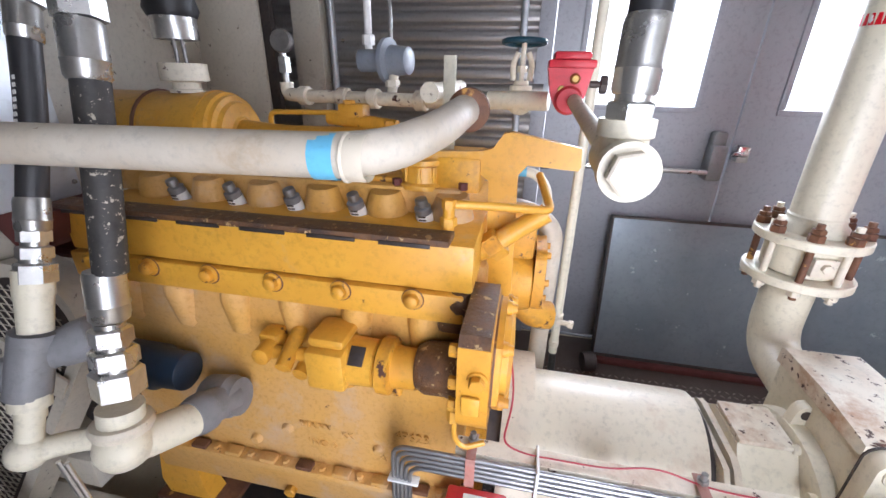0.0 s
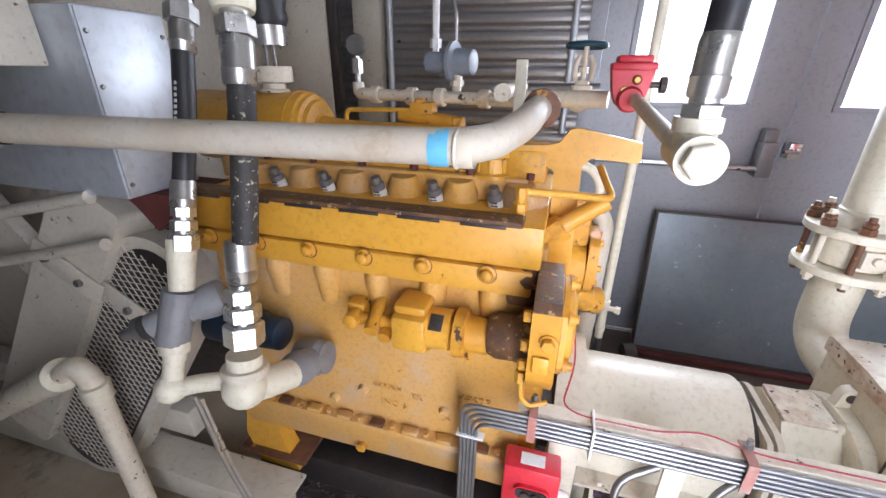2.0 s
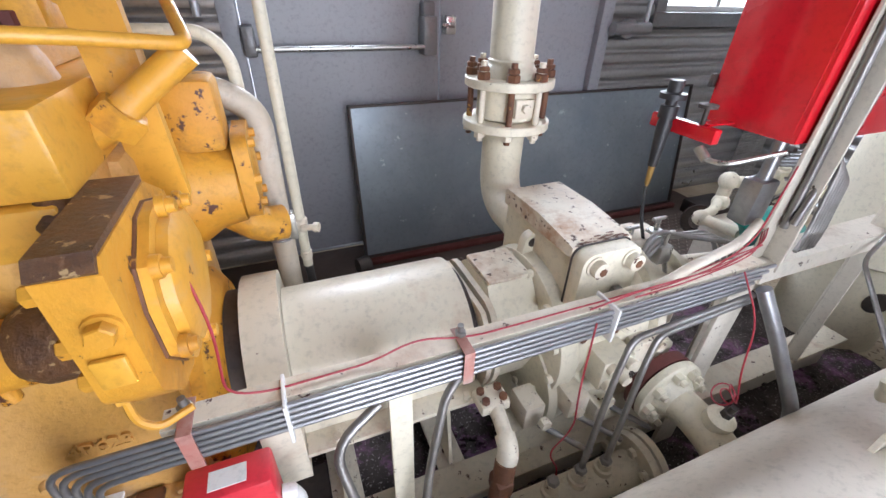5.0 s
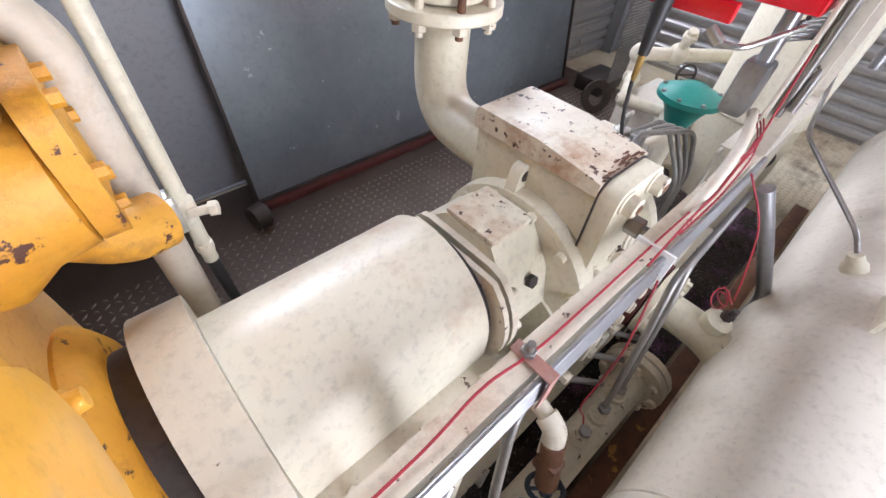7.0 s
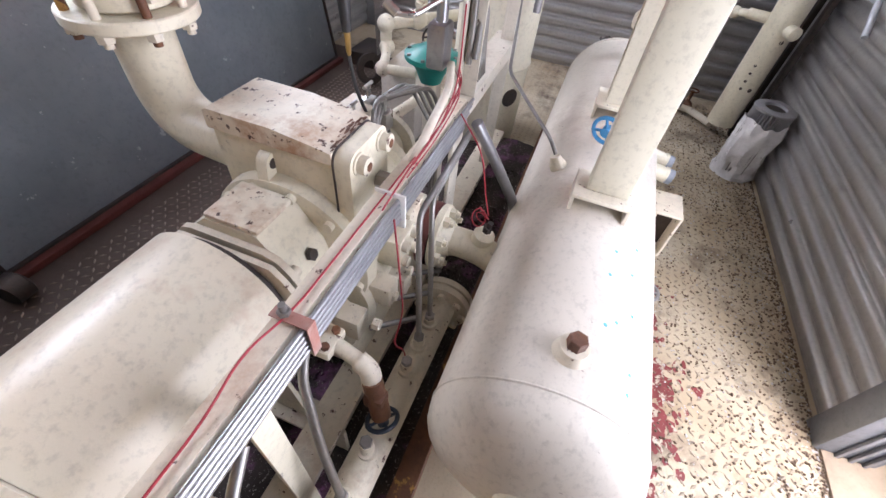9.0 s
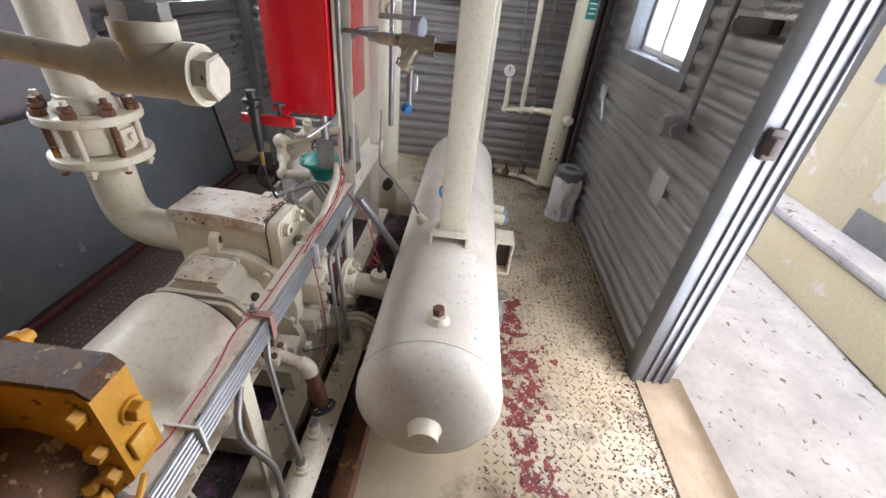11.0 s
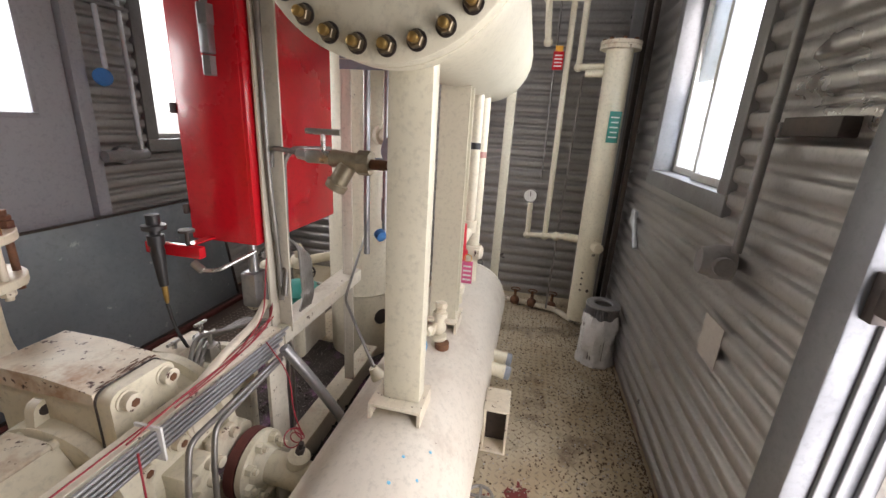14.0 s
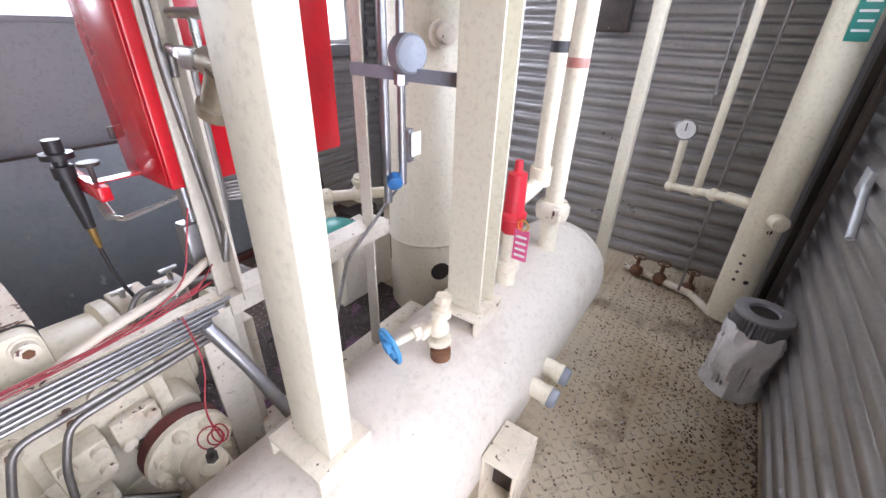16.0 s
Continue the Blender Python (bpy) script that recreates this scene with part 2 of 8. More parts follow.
# ---- mesh building ----
class Shape:
    """Collects solids into one mesh."""

    def __init__(self):
        self.v, self.f = [], []

    def add(self, verts, faces):
        k = len(self.v)
        self.v += [tuple(p) for p in verts]
        self.f += [tuple(i + k for i in q) for q in faces]
        return self

    def box(self, x0, x1, y0, y1, z0, z1, bev=0.0, m=None):
        bm = bmesh.new()
        bmesh.ops.create_cube(bm, size=1.0)
        for p in bm.verts:
            p.co = Vector(((x0 + x1) / 2 + p.co.x * (x1 - x0), (y0 + y1) / 2 + p.co.y * (y1 - y0), (z0 + z1) / 2 + p.co.z * (z1 - z0)))
        if bev:
            bmesh.ops.bevel(bm, geom=bm.edges[:], offset=min(bev, 0.45 * min(abs(x1 - x0), abs(y1 - y0), abs(z1 - z0))), segments=2, affect="EDGES", profile=0.5)
        if m is not None:
            bm.transform(m)
        bm.verts.index_update()
        self.add([p.co for p in bm.verts], [[p.index for p in q.verts] for q in bm.faces])
        bm.free()
        return self

    def lathe(self, p, axis, prof, seg=24, turn=0.0, caps=True):
        p, a = Vector(p), Vector(axis).normalized()
        q = a.to_track_quat("Z", "Y")
        rings = []
        vs, fs = [], []
        for d, r in prof:
            rings.append(len(vs))
            for i in range(seg):
                w = 2 * math.pi * i / seg + turn
                vs.append(p + q @ Vector((r * math.cos(w), r * math.sin(w), d)))
        for a0, b0 in zip(rings, rings[1:]):
            for i in range(seg):
                j = (i + 1) % seg
                fs.append((a0 + i, a0 + j, b0 + j, b0 + i))
        if caps:
            fs.append(tuple(reversed(range(rings[0], rings[0] + seg))))
            fs.append(tuple(range(rings[-1], rings[-1] + seg)))
        return self.add(vs, fs)

    def rod(self, p, q, r, seg=12, r2=None):
        d = (Vector(q) - Vector(p))
        return self.lathe(p, d, [(0, r), (d.length, r if r2 is None else r2)], seg)

    def hexa(self, p, axis, r, h, seg=6):
        c = min(h, r) * 0.12
        return self.lathe(p, axis, [(0, r), (h - c, r), (h, r * 0.88)], seg, 0.2)

    def ball(self, p, r, seg=16, squash=1.0, axis=(0, 0, 1)):
        n = seg // 2
        return self.lathe(p, axis, [(-r * squash * math.cos(math.pi * i / n), max(1e-4, r * math.sin(math.pi * i / n))) for i in range(n + 1)], seg, caps=False)

    def tube(self, pts, r, bend=0.03, seg=10, steps=5):
        pts = [Vector(p) for p in pts]
        path = [pts[0]]
        for a, b, c in zip(pts, pts[1:], pts[2:]):
            k = min(bend, (a - b).length * 0.48, (c - b).length * 0.48)
            s, e = b + (a - b).normalized() * k, b + (c - b).normalized() * k
            for i in range(steps + 1):
                u = i / steps
                path.append(s * (1 - u) ** 2 + b * 2 * u * (1 - u) + e * u * u)
        path.append(pts[-1])
        q = None
        vs, fs = [], []
        for i, p in enumerate(path):
            d = (path[min(i + 1, len(path) - 1)] - path[max(i - 1, 0)]).normalized()
            if q is None:
                q = d.to_track_quat("Z", "Y")
            else:
                q = (q @ Vector((0, 0, 1))).rotation_difference(d) @ q
            for j in range(seg):
                w = 2 * math.pi * j / seg
                vs.append(p + q @ Vector((r * math.cos(w), r * math.sin(w), 0)))
        for i in range(len(path) - 1):
            for j in range(seg):
                k = (j + 1) % seg
                fs.append((i * seg + j, i * seg + k, (i + 1) * seg + k, (i + 1) * seg + j))
        fs.append(tuple(reversed(range(seg))))
        fs.append(tuple(range(len(vs) - seg, len(vs))))
        return self.add(vs, fs)

    def torus(self, c, axis, R, r, seg=28, sub=8, arc=1.0):
        c = Vector(c)
        q = Vector(axis).normalized().to_track_quat("Z", "Y")
        vs, fs = [], []
        n = seg if arc == 1.0 else seg + 1
        for i in range(n):
            w = 2 * math.pi * arc * i / seg
            for j in range(sub):
                u = 2 * math.pi * j / sub
                vs.append(c + q @ Vector(((R + r * math.cos(u)) * math.cos(w), (R + r * math.cos(u)) * math.sin(w), r * math.sin(u))))
        for i in range(seg):
            for j in range(sub):
                a, b = i, (i + 1) % n
                fs.append((a * sub + j, b * sub + j, b * sub + (j + 1) % sub, a * sub + (j + 1) % sub))
        return self.add(vs, fs)

    def prism(self, poly, axis, a, b, m=None):
        """A polygon of (u, v) carried along an axis: x takes (y, z), y takes (x, z), z takes (x, y)."""
        def place(u, v, w):
            p = Vector({"x": (w, u, v), "y": (u, w, v), "z": (u, v, w)}[axis])
            return m @ p if m is not None else p
        n = len(poly)
        vs = [place(u, v, a) for u, v in poly] + [place(u, v, b) for u, v in poly]
        fs = [tuple(range(n)), tuple(range(n, 2 * n))] + [(i, (i + 1) % n, (i + 1) % n + n, i + n) for i in range(n)]
        return self.add(vs, fs)

    def bolts(self, c, axis, R, n, r, h, turn=0.0):
        c, a = Vector(c), Vector(axis).normalized()
        q = a.to_track_quat("Z", "Y")
        for i in range(n):
            w = 2 * math.pi * i / n + turn
            self.hexa(c + q @ Vector((R * math.cos(w), R * math.sin(w), 0)), a, r, h)
        return self

    def mesh(self, name, sharp=40):
        me = bpy.data.meshes.new(name)
        me.from_pydata(self.v, [], self.f)
        bm = bmesh.new()
        bm.from_mesh(me)
        bmesh.ops.recalc_face_normals(bm, faces=bm.faces)
        bm.to_mesh(me)
        bm.free()
        me.shade_smooth()
        me.set_sharp_from_angle(angle=radians(sharp))
        return me


def rounded(x0, x1, y0, y1, r, n=5):
    """A rectangle with round corners, as (u, v) pairs."""
    out = []
    for cx, cy, a in ((x1 - r, y1 - r, 0), (x0 + r, y1 - r, 90), (x0 + r, y0 + r, 180), (x1 - r, y0 + r, 270)):
        out += [(cx + r * math.cos(radians(a + 90 * i / n)), cy + r * math.sin(radians(a + 90 * i / n))) for i in range(n + 1)]
    return out


def thing(name, label, category, base=(0, 0, 0), group="", kind=""):
    ob = new(name)
    ob.location = base
    ob.empty_display_size = 0.05
    return tagged(ob, label, category, group, kind)


def part(name, shape, material, parent, label="", kind="", sharp=40):
    me = shape if isinstance(shape, bpy.types.Mesh) else shape.mesh(name, sharp)
    if not me.materials:
        me.materials.append(material)
    ob = new(name, me)
    ob.parent = parent
    if parent.type == "EMPTY":
        ob.location = -parent.location
    return tagged(ob, label, kind=kind)


def solo(name, shape, material, label, category, group="", kind="", sharp=40):
    me = shape.mesh(name, sharp)
    me.materials.append(material)
    return tagged(new(name, me), label, category, group, kind)


# ---- the building ----
XL, XR, YN, YF, EAVE, RIDGE = -3.2, 3.85, -0.77, 2.30, 2.62, 2.95
PITCH = 0.0852


def ribs(shape, u0, u1, z0, z1, at, side, axis="x", depth=0.022):
    """A sheet with level ribs on a wall plane; it bulges towards side."""
    n0, n1 = math.floor(z0 / PITCH), math.ceil(z1 / PITCH)
    levels = []
    for i in range(n0, n1 + 1):
        for f, d in ((0.0, 0.0), (0.17, 0.02), (0.26, 0.25), (0.34, 0.80), (0.44, 1.0), (0.80, 1.0), (0.90, 0.78), (0.96, 0.25)):
            z = (i + f) * PITCH
            if z0 < z < z1:
                levels.append((z, d))
    levels = [(z0, 0.0)] + levels + [(z1, 0.0)]
    vs, fs = [], []
    for z, d in levels:
        o = at + side * d * depth
        vs += [(u0, o, z), (u1, o, z)] if axis == "x" else [(o, u0, z), (o, u1, z)]
    k = len(levels)
    for i in range(k - 1):
        fs.append((2 * i, 2 * i + 1, 2 * i + 3, 2 * i + 2))
    shape.add(vs, fs)
    return shape


def wall(name, axis, at, side, u0, u1, z1, holes, label):
    """A thick wall with openings and a ribbed metal lining on its inner face. holes: (u0, u1, z0, z1)."""
    core, lining = Shape(), Shape()
    cuts = sorted({u0, u1, *[h[0] for h in holes], *[h[1] for h in holes]})
    out = at - side * 0.12
    for a, b in zip(cuts, cuts[1:]):
        spans = [(-0.25, z1)]
        for h in holes:
            if h[0] < b - 1e-6 and h[1] > a + 1e-6:
                spans = [s for z0_, z1_ in spans for s in ((z0_, min(z1_, h[2])), (max(z0_, h[3]), z1_)) if s[1] - s[0] > 1e-4]
        for z0_, z1_ in spans:
            lo, hi = min(at - side * 0.004, out), max(at - side * 0.004, out)
            core.box(a, b, lo, hi, z0_, z1_) if axis == "x" else core.box(lo, hi, a, b, z0_, z1_)
            if z1_ > 0:
                ribs(lining, a, b, max(z0_, 0.0), z1_, at, side, axis)
    w = solo(name, core, TRIM, label, "wall", kind="structure")
    part("lining", lining, LINER, w, "ribbed grey metal lining", sharp=60)
    return w


DOOR_N = (0.30, 1.25, -0.02, 2.12)
WIN_N = (1.90, 2.86, 1.20, 2.20)
DOOR_F = (0.22, 2.17, 0.0, 2.14)
WIN_F = (2.50, 3.66, 1.16, 2.26)
wall("wall_north", "x", YF, -1, XL, XR, EAVE, [DOOR_F, WIN_F], "grey ribbed metal wall with double doors and a window")
wall("wall_south", "x", YN, 1, XL, XR, EAVE, [DOOR_N, WIN_N], "grey ribbed metal wall with an open doorway and window")
wall("wall_east", "y", XR, -1, YN - 0.12, YF + 0.12, RIDGE + 0.1, [], "grey ribbed metal end wall")
wall("wall_west", "y", XL, 1, YN - 0.12, YF + 0.12, RIDGE + 0.1, [], "grey ribbed metal end wall behind the engine")


def ceiling():
    s = Shape()
    mid = (YN + YF) / 2
    n = 46
    for y0, z0, y1, z1 in ((YN - 0.12, EAVE - 0.01, mid, RIDGE), (mid, RIDGE, YF + 0.12, EAVE - 0.01)):
        vs, fs = [], []
        for i in range(n + 1):
            x = XL - 0.1 + (XR - XL + 0.2) * i / n
            for f, d in ((0.0, 0), (0.5, 0), (0.6, 0.02), (0.9, 0.02)):
                xx = x + f * (XR - XL + 0.2) / n
                vs += [(xx, y0, z0 + d), (xx, y1, z1 + d)]
        for i in range(len(vs) // 2 - 1):
            fs.append((2 * i, 2 * i + 1, 2 * i + 3, 2 * i + 2))
        s.add(vs, fs)
    s.add([(XL - 0.2, YN - 0.3, EAVE + 0.06), (XR + 0.2, YN - 0.3, EAVE + 0.06), (XR + 0.2, mid, RIDGE + 0.08), (XL - 0.2, mid, RIDGE + 0.08), (XR + 0.2, YF + 0.3, EAVE + 0.06), (XL - 0.2, YF + 0.3, EAVE + 0.06)], [(0, 1, 2, 3), (3, 2, 4, 5)])
    return solo("ceiling", s, LINER, "ribbed grey metal sloping ceiling", "ceiling", kind="structure", sharp=25)


ceiling()


def corner_trim():
    for y, sy in ((YN, 1), (YF, -1)):
        s = Shape()
        s.box(XR - 0.10, XR - 0.021, y + sy * 0.02, y + sy * 0.10, 0.0, EAVE, 0.004)
        solo("trim", s, TRIM, "grey folded metal corner trim", "trim", kind="structure")
    for y, sy in ((YN, 1), (YF, -1)):
        s = Shape()
        for a, b in ((XL, XR - 0.11),):
            s.box(a, b, min(y + sy * 0.019, y + sy * 0.035), max(y + sy * 0.019, y + sy * 0.035), EAVE - 0.11, EAVE - 0.01, 0.003)
        solo("trim", s, TRIM, "grey folded metal eave trim", "trim", kind="structure")


corner_trim()


def floor():
    s = Shape()
    s.box(XL, XR, YN, YF, -0.20, 0.0)
    f = solo("floor", s, FLOOR, "worn cream chequered steel deck with dirt", "floor", kind="structure")
    return f


FLOOR_OB = floor()


def outside():
    s = Shape()
    vs, fs = [], []
    R = 400.0
    # one sheet, finer close by
    xs = [-R, -60, -20, -8] + [-5 + 0.4 * i for i in range(36)] + [12, 25, 70, R]
    ys = [-R, -60, -20, -9] + [-6 + 0.35 * i for i in range(18)] + [2.5, 6, 15, 50, R]
    for y in ys:
        for x in xs:
            z = -0.32 + (0.03 * noise.noise(Vector((x * 1.3, y * 1.3, 0))) + 0.012 * noise.noise(Vector((x * 5, y * 5, 3))) if abs(x) < 15 and -9 < y < -0.9 else 0)
            vs.append((x, y, z))
    w = len(xs)
    for j in range(len(ys) - 1):
        for i in range(w - 1):
            fs.append((j * w + i, j * w + i + 1, (j + 1) * w + i + 1, (j + 1) * w + i))
    s.add(vs, fs)
    solo("ground", s, SNOW, "trodden snow over dirt", "ground", kind="structure")
    b = thing("neighbour_building", "peeling pale yellow building with snow against it", "building", (4.0, -3.2, -0.32))
    part("wall", Shape().box(-1.0, 9.0, -5.6, -2.75, -0.4, 2.45), STUCCO, b)
    part("roof", Shape().prism([(-5.8, 2.5), (-2.55, 2.5), (-2.55, 2.62), (-4.2, 3.3), (-5.8, 2.7)], "x", -1.2, 9.2), SNOW, b, "snowy roof edge")
    part("fascia", Shape().box(-1.2, 9.2, -2.62, -2.55, 2.36, 2.52, 0.01), BROWN, b)
    d = part("door", Shape().box(2.25, 3.15, -2.78, -2.725, -0.05, 1.75, 0.008), STUCCO, b, "closed peeling door")
    part("vent", Shape().box(2.35, 2.75, -2.75, -2.712, 0.12, 0.4, 0.006), GREY_CAST, d)
    part("plate", Shape().box(3.1, 3.28, -2.75, -2.735, 1.18, 1.30), GREYBLUE, b)
    g = thing("snow_ledge", "snow-capped concrete ledge along the yellow building", "ledge", (3.5, -2.6, -0.3))
    part("kerb", Shape().box(-1.0, 8.0, -2.74, -2.47, -0.32, 0.12, 0.02), STUCCO, g)
    part("snow_cap", Shape().box(-1.0, 8.0, -2.745, -2.45, 0.121, 0.20, 0.035), SNOW, g, "rounded snow cap")
    # bright overcast distance all round
    s = Shape()
    n, R = 48, 300.0
    vs = [(R * math.cos(2 * math.pi * i / n), R * math.sin(2 * math.pi * i / n), z) for z in (-2.0, 160.0) for i in range(n)]
    s.add(vs, [(i, (i + 1) % n, n + (i + 1) % n, n + i) for i in range(n)])
    m = bpy.data.materials.new("overcast_haze")
    m.use_nodes = True
    b = m.node_tree.nodes["Principled BSDF"]
    b.inputs["Base Color"].default_value = (0.8, 0.8, 0.8, 1)
    b.inputs["Emission Color"].default_value = (0.95, 0.98, 1.0, 1)
    b.inputs["Emission Strength"].default_value = 0.55
    solo("backdrop", s, m, "pale overcast haze in the distance", "sky", kind="structure")


outside()


def sash(name, x0, x1, z0, z1, y, side, label):
    """A sliding window in a wall: frame, sill, two panes."""
    w = thing(name, label, "window", ((x0 + x1) / 2, y, z0), kind="structure")
    f = Shape()
    t = 0.065
    a, b = sorted((y - side * 0.125, y + side * 0.03))
    for q in ((x0 - t, x1 + t, z0 - t, z0 + 0.012), (x0 - t, x1 + t, z1 - 0.012, z1 + t), (x0 - t, x0 + 0.012, z0 + 0.0125, z1 - 0.0125), (x1 - 0.012, x1 + t, z0 + 0.0125, z1 - 0.0125)):
        f.box(q[0], q[1], a, b, q[2], q[3], 0.004)
    part("window_frame", f, TRIM, w)
    m = (x0 + x1) / 2
    a, b = sorted((y - side * 0.07, y - side * 0.03))
    for i, (p, q) in enumerate(((x0 + 0.013, m + 0.02), (m - 0.02, x1 - 0.013))):
        s = Shape()
        o = -side * 0.042 * i
        for r in ((p, q, z0 + 0.013, z0 + 0.045), (p, q, z1 - 0.045, z1 - 0.013), (p, p + 0.035, z0 + 0.0455, z1 - 0.0455), (q - 0.035, q, z0 + 0.0455, z1 - 0.0455)):
            s.box(r[0], r[1], a + o, b + o, r[2], r[3], 0.003)
        sh = part("sash", s, VINYL, w, "pale vinyl sash")
        g = Shape().box(p + 0.03, q - 0.03, (a + b) / 2 + o - 0.002, (a + b) / 2 + o + 0.002, z0 + 0.04, z1 - 0.04)
        gl = part("pane", g, HAZY if side > 0 else GLASS, sh)
        gl.visible_shadow = False
    return w


sash("window_1", WIN_N[0] + 0.04, WIN_N[1] - 0.05, 1.245, 2.15, YN, 1, "two-pane sliding window in a grey frame")
sash("window_2", WIN_F[0] + 0.07, WIN_F[1] - 0.09, 1.225, 2.20, YF, -1, "two-pane sliding window in a grey frame")


def far_doors():
    fr = Shape()
    x0, x1, z1 = DOOR_F[0], DOOR_F[1], DOOR_F[3]
    for q in ((x0 - 0.03, x0 + 0.045, 0.0, z1 + 0.03), (x1 - 0.045, x1 + 0.03, 0.0, z1 + 0.03), (x0 + 0.0455, x1 - 0.0455, z1 - 0.045, z1 + 0.03)):
        fr.box(q[0], q[1], YF - 0.03, YF + 0.125, q[2], q[3], 0.004)
    d = solo("door_frame", fr, DOOR_GREY, "grey steel frame round the closed double doors", "door frame", kind="structure")
    for i, (a, b) in enumerate(((x0 + 0.05, 1.165), (1.175, x1 - 0.05))):
        t = thing("door_%d" % (i + 1), "closed grey steel door with a window and panic hardware", "door", ((a + b) / 2, YF + 0.03, 0.01), kind="structure")
        wx = (0.425, 0.958) if i == 0 else (1.345, 1.93)
        wz = (1.375, 2.0)
        s = Shape()
        for q in ((a, wx[0], 0.012, z1 - 0.05), (wx[1], b, 0.012, z1 - 0.05), (wx[0], wx[1], 0.012, wz[0]), (wx[0], wx[1], wz[1], z1 - 0.05)):
            s.box(q[0], q[1], YF + 0.01, YF + 0.055, q[2], q[3])
        part("leaf", s, DOOR_GREY, t)
        m = Shape()
        k = 0.028
        for q in ((wx[0] - k, wx[1] + k, wz[0] - k, wz[0]), (wx[0] - k, wx[1] + k, wz[1], wz[1] + k), (wx[0] - k, wx[0], wz[0] + 0.0005, wz[1] - 0.0005), (wx[1], wx[1] + k, wz[0] + 0.0005, wz[1] - 0.0005)):
            m.box(q[0], q[1], YF - 0.002, YF + 0.014, q[2], q[3], 0.004)
        part("window_bead", m, DOOR_GREY, t)
        g = part("pane", Shape().box(wx[0], wx[1], YF + 0.028, YF + 0.034, wz[0], wz[1]), GLASS, t)
        g.visible_shadow = False
        if i == 0:
            bar = Shape().rod((0.29, YF - 0.07, 1.08), (1.08, YF - 0.07, 1.08), 0.013)
            part("panic_bar", bar, ZINC, t, "bare metal push bar")
            s = Shape().box(1.055, 1.125, YF - 0.085, YF + 0.01, 1.04, 1.21, 0.012).box(1.06, 1.12, YF - 0.06, YF + 0.01, 1.2, 1.27, 0.012)
            part("latch", s, TRIM, t)
            part("bracket", Shape().box(0.265, 0.315, YF - 0.085, YF + 0.01, 1.05, 1.17, 0.01), TRIM, t)
        else:
            s = Shape().box(1.18, 1.235, YF - 0.05, YF + 0.01, 1.13, 1.21, 0.008).rod((1.16, YF - 0.05, 1.17), (1.22, YF - 0.05, 1.17), 0.012)
            part("strike", s, ZINC, t)


far_doors()


ALU = mat("dull_aluminium", (0.25, 0.265, 0.29), (0.19, 0.20, 0.225), 0.4, 0.6, scale=6)


def open_doorway():
    fr = Shape()
    x0, x1, z1 = DOOR_N[0], DOOR_N[1], DOOR_N[3]
    for q in ((x1 - 0.04, x1 + 0.06, -0.05, z1 + 0.06), (x0 - 0.06, x0 + 0.04, -0.05, z1 + 0.06)):
        fr.box(q[0], q[1], YN - 0.13, YN + 0.045, q[2], q[3], 0.005)
    fr.box(x0 + 0.041, x1 - 0.041, YN - 0.13, YN + 0.045, z1 - 0.05, z1 + 0.06, 0.005)
    d = solo("door_frame", fr, ALU, "bare aluminium frame of the open doorway", "door frame", kind="structure")
    st = Shape()
    for y in (YN - 0.10, YN - 0.06, YN - 0.02):
        st.box(x1 - 0.052, x1 - 0.0405, y, y + 0.012, 0.0, z1 - 0.06, 0.002)
    part("weather_strip", st, TRIM, d)
    part("strike", Shape().box(x1 - 0.07, x1 - 0.0405, YN - 0.02, YN + 0.03, 1.12, 1.22, 0.004).box(x1 - 0.10, x1 - 0.06, YN + 0.0, YN + 0.03, 1.14, 1.20, 0.006), IRON, d)
    sill = Shape().box(x0, x1, YN - 0.20, YN + 0.03, -0.06, 0.012, 0.005)
    solo("door_sill", sill, WOOD, "weathered wooden door sill", "door sill", kind="structure")


open_doorway()


def leaning_panel():
    t = thing("leaning_panel", "weathered slate-grey metal panel leaning on the doors", "metal panel", (1.80, 2.10, 0.0))
    a = math.atan2(0.80, 0.13)
    m = Matrix.Translation((0.665, 2.10, 0.03)) @ Matrix.Rotation(a, 4, "X")
    L, H = 2.27, 0.81
    part("sheet", Shape().box(0.012, L - 0.012, 0.012, H - 0.012, -0.012, 0.006, 0, m), SLATE, t)
    e = Shape()
    for q in ((0, L, 0, 0.012), (0, L, H - 0.012, H), (0, 0.012, 0.0125, H - 0.0125), (L - 0.012, L, 0.0125, H - 0.0125)):
        e.box(q[0], q[1], q[2], q[3], -0.02, 0.022, 0.002, m)
    part("rim", e, IRON, t, "dark folded rim")
    solo("kick_angle", Shape().box(0.66, 2.95, 2.045, 2.085, 0.004, 0.034, 0.004), MAROON, "brown steel angle on the floor under the panel", "steel angle")


leaning_panel()


